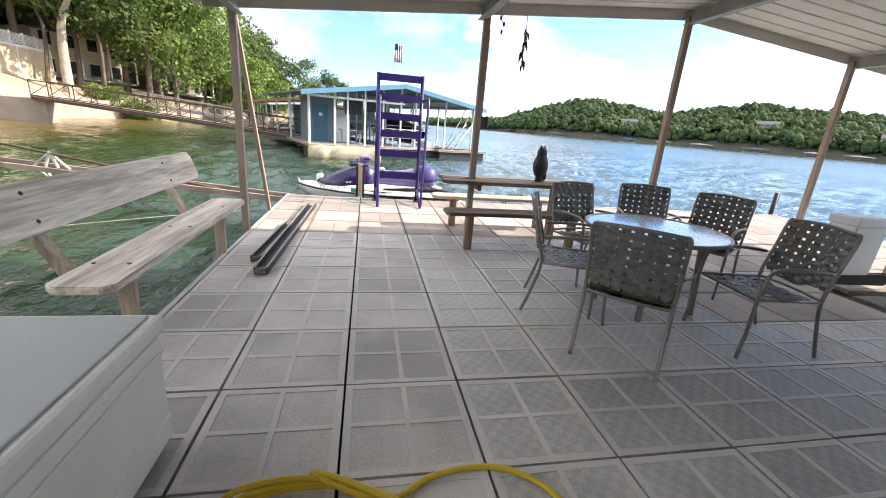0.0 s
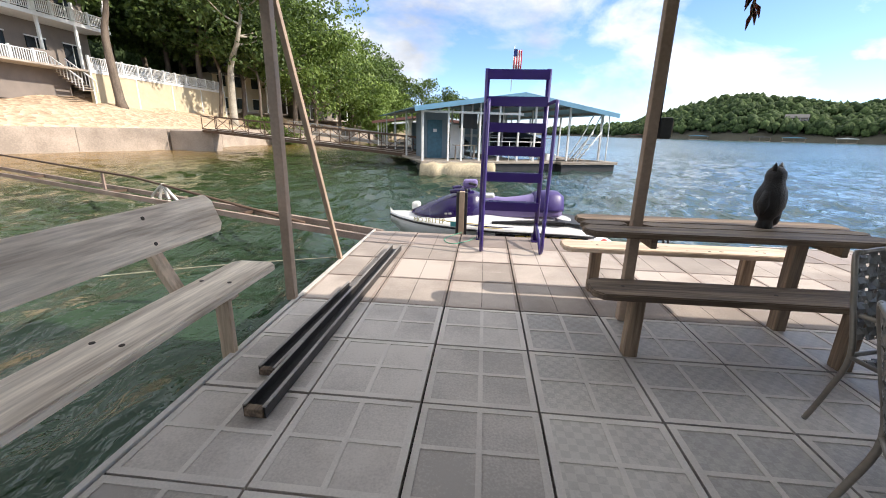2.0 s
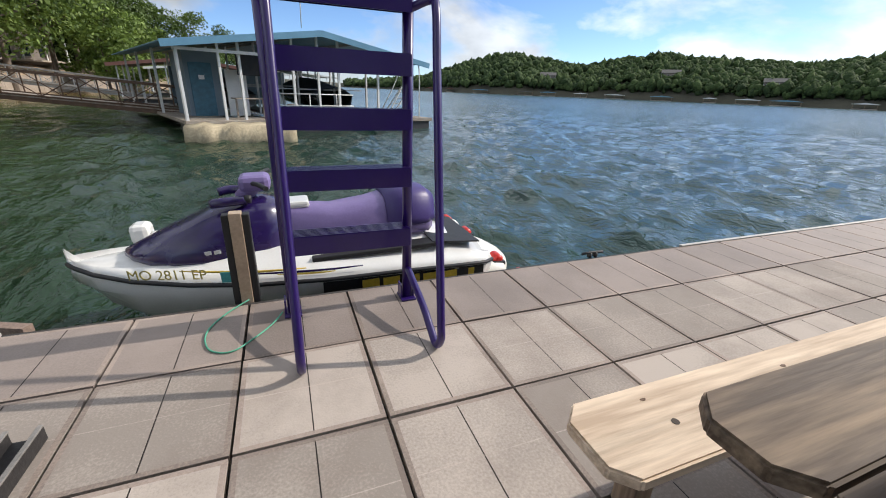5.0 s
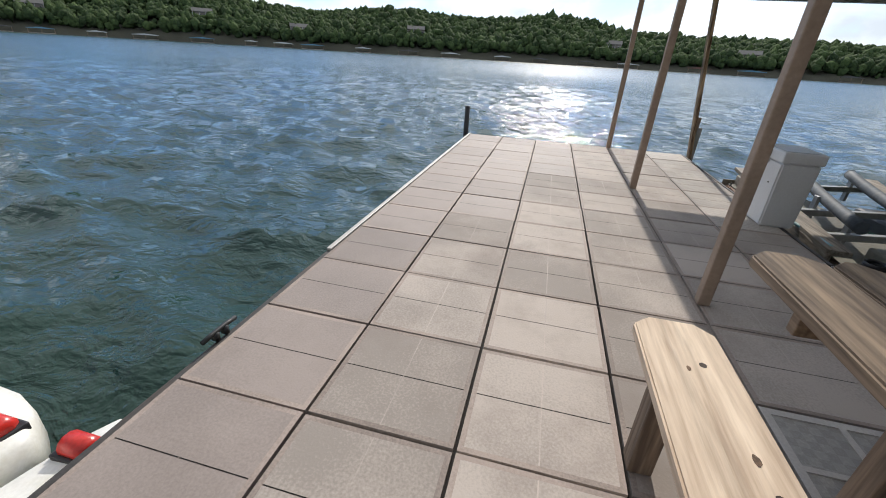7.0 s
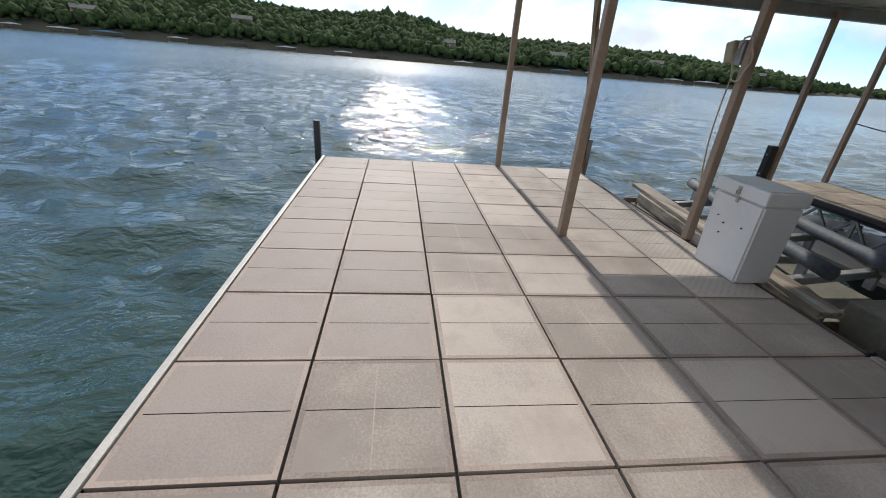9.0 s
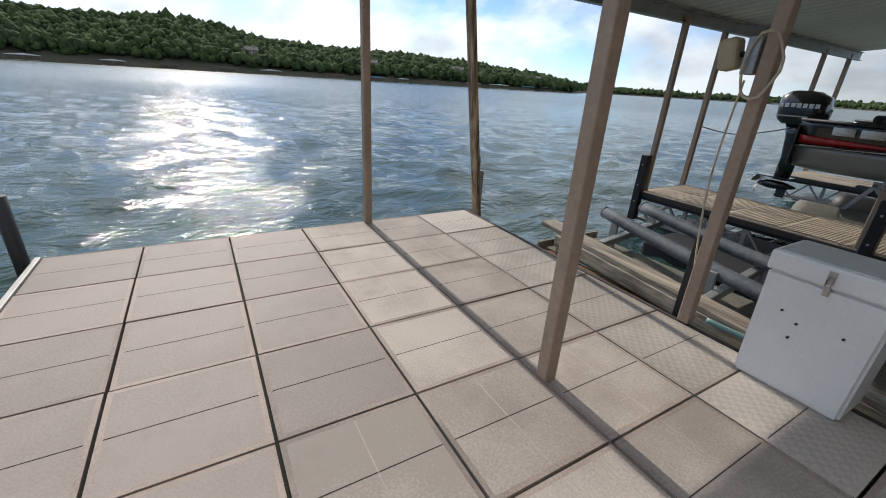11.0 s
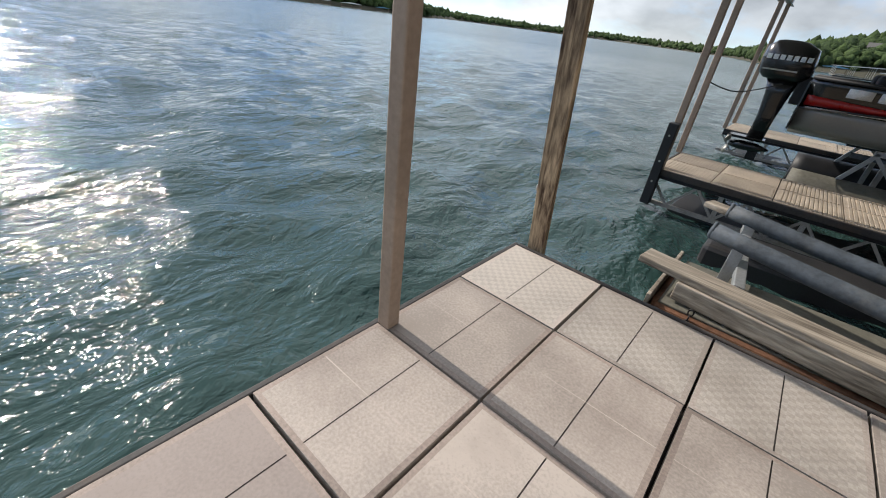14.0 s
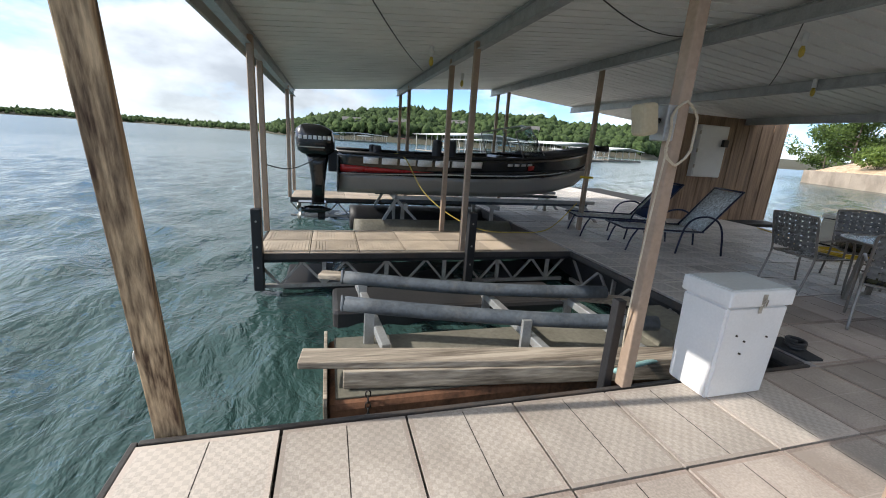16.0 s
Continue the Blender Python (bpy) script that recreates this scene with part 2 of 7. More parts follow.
def part(name, bm, material, parent, label="", smooth=False):
    if smooth:
        for f in bm.faces:
            f.smooth = True
    ob = new(name, mesh_from(bm, name, material))
    ob.parent = parent
    return tagged(ob, label) if label else ob


def solid(name, bm, material, label="", category="", kind="", smooth=False):
    if smooth:
        for f in bm.faces:
            f.smooth = True
    return tagged(new(name, mesh_from(bm, name, material)), label, category, "", kind)


def box(bm, x0, y0, z0, x1, y1, z1, bevel=0.0, m=None, slot=0):
    """A box with optionally rounded edges, added to bm."""
    r = bmesh.ops.create_cube(bm, size=1.0)
    vs = r["verts"]
    for v in vs:
        v.co = Vector(((x0 + x1) / 2 + v.co.x * (x1 - x0), (y0 + y1) / 2 + v.co.y * (y1 - y0), (z0 + z1) / 2 + v.co.z * (z1 - z0)))
    fs = list({f for v in vs for f in v.link_faces})
    if bevel:
        es = list({e for v in vs for e in v.link_edges})
        q = bmesh.ops.bevel(bm, geom=es, offset=bevel, segments=2, affect="EDGES", profile=0.5)
        vs = list({v for f in q["faces"] for v in f.verts} | {v for v in vs if v.is_valid})
        fs = list({f for v in vs for f in v.link_faces})
    for f in fs:
        f.material_index = slot
    if m is not None:
        bmesh.ops.transform(bm, matrix=m, verts=vs)
    return vs


def newbox(*a, **k):
    bm = bmesh.new()
    box(bm, *a, **k)
    return bm


def beam(bm, a, b, w, d, bevel=0.0, up=(0, 0, 1), slot=0):
    """A bar of section w x d from a to b."""
    a, b = Vector(a), Vector(b)
    z = (b - a).normalized()
    x = Vector(up).cross(z)
    if x.length < 1e-4:
        x = Vector((1, 0, 0))
    x.normalize()
    y = z.cross(x)
    m = Matrix((x, y, z)).transposed().to_4x4()
    m.translation = (a + b) / 2
    h = (b - a).length / 2
    return box(bm, -w / 2, -d / 2, -h, w / 2, d / 2, h, bevel, m, slot)


def tube(bm, pts, r, sides=10, closed=False, slot=0, radii=None):
    """A round tube through points."""
    pts = [Vector(p) for p in pts]
    n, rings, prev = len(pts), [], None
    for i, p in enumerate(pts):
        if closed:
            d = pts[(i + 1) % n] - pts[i - 1]
        else:
            d = pts[min(i + 1, n - 1)] - pts[max(i - 1, 0)]
        d.normalize()
        if prev is None:
            u = d.orthogonal().normalized()
        else:
            u = (prev - d * prev.dot(d)).normalized()
        prev = u
        w = d.cross(u)
        rr = radii[i] if radii else r
        rings.append([bm.verts.new(p + (u * math.cos(2 * math.pi * k / sides) + w * math.sin(2 * math.pi * k / sides)) * rr) for k in range(sides)])
    for i in range(n if closed else n - 1):
        A, B = rings[i], rings[(i + 1) % n]
        for k in range(sides):
            f = bm.faces.new((A[k], A[(k + 1) % sides], B[(k + 1) % sides], B[k]))
            f.smooth, f.material_index = True, slot
    if not closed:
        for c, rev in ((rings[0], True), (rings[-1], False)):
            f = bm.faces.new(list(reversed(c)) if rev else c)
            f.material_index = slot
    return bm


def newtube(*a, **k):
    return tube(bmesh.new(), *a, **k)


def curve_pts(pts, steps=8, closed=False):
    """Catmull-Rom through points."""
    pts = [Vector(p) for p in pts]
    n, res = len(pts), []
    for i in range(n if closed else n - 1):
        g = (lambda k: pts[k % n]) if closed else (lambda k: pts[max(0, min(n - 1, k))])
        p0, p1, p2, p3 = g(i - 1), g(i), g(i + 1), g(i + 2)
        for s in range(steps):
            t = s / steps
            res.append(0.5 * ((2 * p1) + (p2 - p0) * t + (2 * p0 - 5 * p1 + 4 * p2 - p3) * t * t + (3 * p1 - p0 - 3 * p2 + p3) * t ** 3))
    if not closed:
        res.append(pts[-1])
    return res


def plate(bm, outline, z0, z1, slot=0):
    """A flat slab from a polygon outline (x, y), counter-clockwise."""
    lo = [bm.verts.new((x, y, z0)) for x, y in outline]
    hi = [bm.verts.new((x, y, z1)) for x, y in outline]
    n = len(lo)
    fs = [bm.faces.new(hi), bm.faces.new(list(reversed(lo)))]
    fs += [bm.faces.new((lo[i], lo[(i + 1) % n], hi[(i + 1) % n], hi[i])) for i in range(n)]
    for f in fs:
        f.material_index = slot
    return bm


def grid_mesh(name, xs, ys, height, material):
    """A sheet over the xs and ys, z by the height function on arrays."""
    X, Y = np.meshgrid(np.array(xs), np.array(ys), indexing="ij")
    Z = height(X, Y)
    nx, ny = X.shape
    co = np.stack([X, Y, Z], -1).reshape(-1, 3)
    idx = np.arange(nx * ny).reshape(nx, ny)
    q = np.stack([idx[:-1, :-1], idx[1:, :-1], idx[1:, 1:], idx[:-1, 1:]], -1).reshape(-1, 4)
    me = bpy.data.meshes.new(name)
    me.vertices.add(len(co))
    me.vertices.foreach_set("co", co.ravel())
    me.loops.add(q.size)
    me.loops.foreach_set("vertex_index", q.ravel())
    me.polygons.add(len(q))
    me.polygons.foreach_set("loop_start", np.arange(0, q.size, 4))
    me.polygons.foreach_set("use_smooth", np.ones(len(q), dtype=bool))
    me.update(calc_edges=True)
    me.materials.append(material)
    return me


def loft(bm, sections, closed=False, caps=True, slot=0, smooth=True):
    """Skins a row of equal-length point rings or lines."""
    rows = [[bm.verts.new(p) for p in s] for s in sections]
    n = len(rows[0])
    for a, b in zip(rows, rows[1:]):
        for k in range(n if closed else n - 1):
            f = bm.faces.new((a[k], a[(k + 1) % n], b[(k + 1) % n], b[k]))
            f.smooth, f.material_index = smooth, slot
    if closed and caps:
        for r, rev in ((rows[0], True), (rows[-1], False)):
            f = bm.faces.new(list(reversed(r)) if rev else r)
            f.material_index = slot
    bmesh.ops.recalc_face_normals(bm, faces=bm.faces)
    return bm


def mirror_ring(half):
    """A closed ring from points of one half (y >= 0), top centre to bottom centre."""
    return half + [(x, -y, z) for x, y, z in reversed(half) if abs(y) > 1e-6]


def lettering(name, text, size, material, parent, m, depth=0.002):
    cu = bpy.data.curves.new(name, "FONT")
    cu.body, cu.size, cu.extrude = text, size, depth
    cu.materials.append(material)
    ob = new(name, cu)
    ob.parent = parent
    ob.matrix_basis = m
    return ob

# ---- water ----
WATER = -0.45
T = 0.61                     # tile pitch
END_X = 17 * T               # lake end of the walkway
PLAT_X = 10 * T + 0.03       # edge of the platform at the slips
BACK_Y = -17.0


def spread(centre, reach, near, count):
    k = math.asinh(reach / near)
    return [centre + near * math.sinh(k * (2 * i / (count - 1) - 1)) for i in range(count)]


def water_height(X, Y):
    rng = np.random.default_rng(5)
    d = np.hypot(X - 4, Y - 2)
    Z = np.zeros_like(X)
    for lam in (0.75, 0.9, 1.1, 1.3, 1.6, 2.0, 2.6, 3.4, 4.6):
        for _ in range(3):
            a = rng.normal(radians(200), 0.75)
            ph = rng.uniform(0, 6.28)
            amp = 0.0125 * lam ** 0.55
            fade = np.clip((lam * 14 - d) / (lam * 8), 0, 1)
            s = np.sin(2 * math.pi / lam * (X * math.cos(a) + Y * math.sin(a)) + ph)
            Z += amp * fade * (1.5 * (1 - np.abs(s)) ** 1.3 - 0.6)
    return WATER + Z


def water_material():
    m = bpy.data.materials.new("lake_water")
    m.use_nodes = True
    n, l = m.node_tree.nodes, m.node_tree.links
    b = n["Principled BSDF"]
    b.inputs["Roughness"].default_value, b.inputs["IOR"].default_value = 0.045, 1.33
    pos = n.new("ShaderNodeNewGeometry").outputs["Position"]
    sep = n.new("ShaderNodeSeparateXYZ")
    l.new(pos, sep.inputs[0])
    shore = n.new("ShaderNodeMapRange")
    shore.inputs["From Min"].default_value, shore.inputs["From Max"].default_value = -27.0, 8.0
    l.new(sep.outputs["X"], shore.inputs["Value"])
    r = n.new("ShaderNodeValToRGB")
    e = r.color_ramp.elements
    e[0].position, e[0].color = 0.0, (0.30, 0.175, 0.06, 1)
    e[1].position, e[1].color = 1.0, (0.030, 0.062, 0.058, 1)
    mid = e.new(0.45)
    mid.color = (0.032, 0.050, 0.012, 1)
    mid0 = e.new(0.2)
    mid0.color = (0.20, 0.125, 0.040, 1)
    mid2 = e.new(0.82)
    mid2.color = (0.016, 0.038, 0.024, 1)
    cove = n.new("ShaderNodeMapRange")
    cove.inputs["From Min"].default_value, cove.inputs["From Max"].default_value = -10.0, -26.0
    l.new(sep.outputs["Y"], cove.inputs["Value"])
    depth = n.new("ShaderNodeMath")
    depth.operation = "MAXIMUM"
    l.new(shore.outputs["Result"], depth.inputs[0])
    l.new(cove.outputs["Result"], depth.inputs[1])
    l.new(depth.outputs[0], r.inputs["Fac"])
    l.new(r.outputs["Color"], b.inputs["Base Color"])
    total = None
    for scale, amp, sx, rich in ((1.2, 1.0, 0.55, 4.0), (4.2, 0.55, 0.5, 4.0), (14.0, 0.13, 0.7, 2.0)):
        mp = n.new("ShaderNodeMapping")
        mp.inputs["Scale"].default_value = (1.0, sx, 1.0)
        mp.inputs["Rotation"].default_value = (0, 0, 0.35)
        l.new(pos, mp.inputs["Vector"])
        t = n.new("ShaderNodeTexNoise")
        t.inputs["Scale"].default_value, t.inputs["Detail"].default_value, t.inputs["Distortion"].default_value = scale, rich, 0.6
        l.new(mp.outputs["Vector"], t.inputs["Vector"])
        g = n.new("ShaderNodeMath")
        g.operation = "MULTIPLY_ADD"
        g.inputs[1].default_value, g.inputs[2].default_value = amp, 0.0
        l.new(t.outputs["Fac"], g.inputs[0])
        if total is not None:
            l.new(total, g.inputs[2])
        total = g.outputs[0]
    bp = n.new("ShaderNodeBump")
    bp.inputs["Distance"].default_value = 0.2
    off = n.new("ShaderNodeVectorMath")
    off.operation = "LENGTH"
    l.new(pos, off.inputs[0])
    calm = n.new("ShaderNodeMapRange")
    calm.inputs["From Min"].default_value, calm.inputs["From Max"].default_value = 5.0, 45.0
    calm.inputs["To Min"].default_value, calm.inputs["To Max"].default_value = 0.66, 0.36
    l.new(off.outputs["Value"], calm.inputs["Value"])
    l.new(calm.outputs["Result"], bp.inputs["Strength"])
    blur = n.new("ShaderNodeMapRange")
    blur.inputs["From Min"].default_value, blur.inputs["From Max"].default_value = 6.0, 75.0
    blur.inputs["To Min"].default_value, blur.inputs["To Max"].default_value = 0.04, 0.24
    l.new(off.outputs["Value"], blur.inputs["Value"])
    l.new(blur.outputs["Result"], b.inputs["Roughness"])
    l.new(total, bp.inputs["Height"])
    l.new(bp.outputs["Normal"], b.inputs["Normal"])
    return m


water = tagged(new("water", grid_mesh("water", spread(4, 3000, 7, 560), spread(1, 3000, 7, 560), water_height, water_material())),
               "green-blue lake water with small choppy waves", "water", "", "structure")

# ---- ground: lake bed, near bank and far hills in one sheet ----
SHORE = [(-400, -160), (-120, -68), (-50, -41), (-41, -28), (-34, -8), (-27.2, 13), (-25.2, 19.5), (-22.8, 24.5), (-22.5, 44), (-19, 70), (-10, 105), (4, 150), (0, 230), (-60, 420)]
AZ = [-60, 0, 10, 18, 23, 29, 34, 38, 42, 47, 52, 56, 60.5, 66, 69, 75, 79, 84, 88, 92.5, 98, 104, 110, 116, 121, 128, 132, 136, 139.5, 148, 160, 170, 173, 177.5, 183.5, 189, 200, 207, 211, 220, 228, 300]
SHORE_R = [700, 700, 640, 470, 400, 380, 380, 380, 380, 370, 365, 360, 355, 350, 345, 340, 340, 340, 340, 340, 342, 345, 350, 355, 360, 370, 380, 420, 1200, 1400, 1500, 900, 330, 300, 300, 300, 300, 300, 300, 300, 400, 700]
TOP_EL = [1.5, 1.3, 1.1, 2.0, 3.7, 5.3, 4.5, 3.8, 4.7, 5.4, 4.8, 4.6, 4.3, 4.9, 5.4, 5.0, 4.8, 5.0, 5.5, 5.2, 4.1, 3.8, 3.7, 3.6, 3.3, 2.6, 2.2, 1.4, 0.8, 0.7, 0.7, 0.7, 1.5, 2.8, 4.2, 4.8, 4.6, 4.9, 4.1, 4.1, 2.0, 1.5]


def near_shore(X, Y):
    """Distance inland from the near bank's line (positive on land)."""
    best = np.full(X.shape, 1e9)
    side = np.zeros(X.shape)
    for (ax, ay), (bx, by) in zip(SHORE, SHORE[1:]):
        dx, dy = bx - ax, by - ay
        L2 = dx * dx + dy * dy
        t = np.clip(((X - ax) * dx + (Y - ay) * dy) / L2, 0, 1)
        d = np.hypot(X - ax - t * dx, Y - ay - t * dy)
        s = dx * (Y - ay) - dy * (X - ax)
        closer = d < best
        best = np.where(closer, d, best)
        side = np.where(closer, np.sign(s), side)
    return best * side


def ground_height(X, Y):
    az = np.degrees(np.arctan2(X - 4, Y + 2))
    az = np.where(az < -60, az + 360, az)
    r = np.hypot(X - 4, Y + 2)
    R, el = np.interp(az, AZ, SHORE_R), np.interp(az, AZ, TOP_EL)
    top = np.maximum(np.tan(np.radians(el)) * (R + 70) - 9, 2.5)
    inland = r - R
    far = np.where(inland > 0, 0.3 + np.clip(inland / 75.0, 0.0, 1.0) ** 0.75 * top, -0.9 + np.clip(inland / 40, -1, 0) * 3)
    d = near_shore(X, Y) - 0.7
    steep = np.interp(Y, [22, 42], [0.36, 0.20])
    near = np.where(d > 0, 1.08 + np.minimum(d, 9) * steep + np.clip(d - 9, 0, 60) * 0.18, -0.75 + np.clip(d / 9, -1, 0) * 3.0)
    wob = 0.25 * np.sin(X * 0.9 + Y * 0.4) * np.sin(Y * 0.7 - X * 0.2) * np.clip(d / 6, 0, 1)
    return np.maximum(near + wob, far)


def ground_material():
    m = bpy.data.materials.new("bank_ground")
    m.use_nodes = True
    n, l = m.node_tree.nodes, m.node_tree.links
    b = n["Principled BSDF"]
    b.inputs["Roughness"].default_value = 0.95
    pos = n.new("ShaderNodeNewGeometry").outputs["Position"]
    sep = n.new("ShaderNodeSeparateXYZ")
    l.new(pos, sep.inputs[0])
    v = n.new("ShaderNodeTexVoronoi")
    v.inputs["Scale"].default_value = 3.2
    l.new(pos, v.inputs["Vector"])
    r = n.new("ShaderNodeValToRGB")
    r.color_ramp.elements[0].color, r.color_ramp.elements[1].color = (0.34, 0.24, 0.15, 1), (0.62, 0.48, 0.33, 1)
    l.new(v.outputs["Color"], r.inputs["Fac"])
    ns = n.new("ShaderNodeTexNoise")
    ns.inputs["Scale"].default_value, ns.inputs["Detail"].default_value = 0.35, 6.0
    l.new(pos, ns.inputs["Vector"])
    hz = n.new("ShaderNodeMath")
    hz.operation = "MULTIPLY_ADD"
    hz.inputs[1].default_value = 2.4
    l.new(ns.outputs["Fac"], hz.inputs[0])
    l.new(sep.outputs["Z"], hz.inputs[2])
    green = n.new("ShaderNodeMapRange")
    green.inputs["From Min"].default_value, green.inputs["From Max"].default_value = 4.6, 5.8
    l.new(hz.outputs[0], green.inputs["Value"])
    mx = n.new("ShaderNodeMix")
    mx.data_type = "RGBA"
    mx.inputs["B"].default_value = (0.055, 0.075, 0.022, 1)
    l.new(green.outputs["Result"], mx.inputs["Factor"])
    l.new(r.outputs["Color"], mx.inputs["A"])
    away = n.new("ShaderNodeVectorMath")
    away.operation = "LENGTH"
    l.new(pos, away.inputs[0])
    rock = n.new("ShaderNodeMapRange")
    rock.inputs["From Min"].default_value, rock.inputs["From Max"].default_value = 62.0, 100.0
    l.new(away.outputs["Value"], rock.inputs["Value"])
    far = n.new("ShaderNodeMix")
    far.data_type = "RGBA"
    far.inputs["B"].default_value = (0.065, 0.062, 0.042, 1)
    l.new(rock.outputs["Result"], far.inputs["Factor"])
    l.new(mx.outputs["Result"], far.inputs["A"])
    l.new(far.outputs["Result"], b.inputs["Base Color"])
    bp = n.new("ShaderNodeBump")
    bp.inputs["Strength"].default_value, bp.inputs["Distance"].default_value = 0.9, 0.12
    l.new(v.outputs["Distance"], bp.inputs["Height"])
    l.new(bp.outputs["Normal"], b.inputs["Normal"])
    return m


ground = tagged(new("ground", grid_mesh("ground", spread(-22, 3500, 14, 420), spread(12, 3500, 14, 420), ground_height, ground_material())),
                "gravel bank, wooded hills and lake bed", "ground", "", "structure")


def ground_z(x, y):
    return float(ground_height(np.array([[x]], float), np.array([[y]], float))[0, 0])


# ---- dock structure ----
M["deck_side"] = mat("dark_dock_side", (0.05, 0.045, 0.042), 0.7, vary=0.4, scale=4, stain=0.5, dirt=(0.12, 0.07, 0.04))
deck = thing("deck_floor", "floating dock frame under concrete deck tiles", "deck", kind="structure")
for nm, x0, y0, x1, y1 in (("walkway_frame", 0, -6 * T - 0.02, END_X, 0), ("platform_frame", 0, BACK_Y, PLAT_X, -6 * T - 0.02), ("platform_frame", -1.7, BACK_Y, 0, -9.3), ("finger_frame", PLAT_X, -8.12, END_X, -6.84), ("finger_frame", PLAT_X, -12.8, END_X, -11.55)):
    part(nm, newbox(x0 + 0.012, y0 + 0.012, -0.12, x1 - 0.012, y1 - 0.012, -0.046), M["joint"], deck)

trim = thing("trim", "dark steel dock rim with white bumper strip", "trim", kind="structure")


def rim(a, b, top=-0.006, deep=0.18):
    bm = bmesh.new()
    beam(bm, (a[0], a[1], top - deep / 2), (b[0], b[1], top - deep / 2), 0.03, deep, 0.006)
    return part("rim", bm, M["deck_side"], trim)


rim((0, 0.016), (END_X, 0.016))
rim((-0.016, BACK_Y), (-0.016, 0.03))
rim((END_X + 0.016, 0.03), (END_X + 0.016, -6 * T - 0.04))
rim((PLAT_X, -6 * T - 0.036), (END_X, -6 * T - 0.036))
rim((PLAT_X + 0.016, -6.84), (PLAT_X + 0.016, -6 * T - 0.06), deep=0.07)
rim((PLAT_X, -6.824), (END_X, -6.824), deep=0.07)
rim((END_X + 0.016, -8.13), (END_X + 0.016, -6.81), deep=0.07)
rim((PLAT_X, -8.136), (END_X, -8.136), deep=0.07)
rim((PLAT_X + 0.016, -11.55), (PLAT_X + 0.016, -8.15))
rim((PLAT_X, -11.534), (END_X, -11.534), deep=0.07)
part("bumper_strip", newbox(5.0, 0.0, -0.012, END_X, 0.036, 0.012, 0.004), M["white_trim"], trim, "scuffed white bumper strip")
part("bumper_strip", newbox(-0.036, -7.6, -0.012, 0.0, 0.03, 0.01, 0.004), M["white_trim"], trim, "scuffed white bumper strip")

# floats under the dock
M["float"] = mat("black_dock_float", (0.03, 0.03, 0.032), 0.5, vary=0.3, scale=3, stain=0.3)
floats = thing("dock_float", "black plastic floats under the dock", "float", kind="structure")
for x0, y0, x1, y1 in ((0.15, -3.5, 3.0, -0.1), (3.3, -3.5, 6.4, -0.1), (6.8, -3.5, 10.2, -0.1), (0.15, -8.8, 5.9, -4.0), (0.15, -16, 5.9, -9.2)):
    part("float", newbox(x0, y0, -0.85, x1, y1, -0.16, 0.04), M["float"], floats)

# ---- roof ----
RIDGE_X, RIDGE_Z, PITCH = 5.15, 2.90, 0.092


def roof_z(x):
    """Height of the roof frame at x: a low gable with its ridge along y."""
    return RIDGE_Z - PITCH * abs(x - RIDGE_X)


roof = thing("ceiling", "pale ribbed metal roof underside", "roof", kind="structure")


def ribbed(x0, x1, y0, y1):
    """A ribbed metal sheet, ribs along x, with thickness."""
    bm = bmesh.new()
    prof = []
    y = y0
    while y < y1 - 1e-6:
        for dy, dz in ((0.0, 0.0), (0.17, 0.0), (0.178, 0.04), (0.197, 0.04), (0.207, 0.0)):
            if y + dy <= y1:
                prof.append((y + dy, dz))
        y += 0.225
    prof.append((y1, 0.0))
    rows = []
    for x in (x0, x1):
        rows.append([[bm.verts.new((x, yy, roof_z(x) + 0.03 + dz + h)) for yy, dz in prof] for h in (0.0, 0.03)])
    n = len(prof)
    for i in range(n - 1):
        bm.faces.new((rows[0][0][i], rows[0][0][i + 1], rows[1][0][i + 1], rows[1][0][i]))
        f = bm.faces.new((rows[0][1][i], rows[1][1][i], rows[1][1][i + 1], rows[0][1][i + 1]))
        f.material_index = 1
    for k in (0, 1):
        for i in range(n - 1):
            bm.faces.new((rows[k][0][i], rows[k][1][i], rows[k][1][i + 1], rows[k][0][i + 1]) if k == 0 else (rows[k][0][i + 1], rows[k][1][i + 1], rows[k][1][i], rows[k][0][i]))
    return bm


ROOF_X0, ROOF_X1, ROOF_Y0, ROOF_Y1 = -0.35, 10.55, -13.2, -2.42
for x0, x1 in ((ROOF_X0, RIDGE_X), (RIDGE_X, ROOF_X1)):
    part("roof_sheet", ribbed(x0, x1, ROOF_Y0, ROOF_Y1), [M["roof_under"], M["roof_top"]], roof)
for a, b in (((ROOF_X0, ROOF_Y1 + 0.02), (RIDGE_X, ROOF_Y1 + 0.02)), ((RIDGE_X, ROOF_Y1 + 0.02), (ROOF_X1, ROOF_Y1 + 0.02)), ((ROOF_X1 + 0.02, ROOF_Y0), (ROOF_X1 + 0.02, ROOF_Y1)), ((ROOF_X0 - 0.02, ROOF_Y0), (ROOF_X0 - 0.02, ROOF_Y1))):
    bm = bmesh.new()
    beam(bm, (*a, roof_z(a[0])), (*b, roof_z(b[0])), 0.035, 0.17, 0.008)
    part("fascia", bm, M["fascia"], roof)
for x in (0.0, 2.55, 5.13, 7.77, 10.36):
    bm = bmesh.new()
    for w, z0, z1 in ((0.09, 0.02, 0.03), (0.02, -0.11, 0.02), (0.09, -0.12, -0.11)):
        box(bm, x - w / 2, ROOF_Y0 + 0.04, roof_z(x) + z0 - 0.03, x + w / 2, ROOF_Y1, roof_z(x) + z1 - 0.03)
    part("rafter", bm, M["galv"], roof, "galvanised channel rafter")


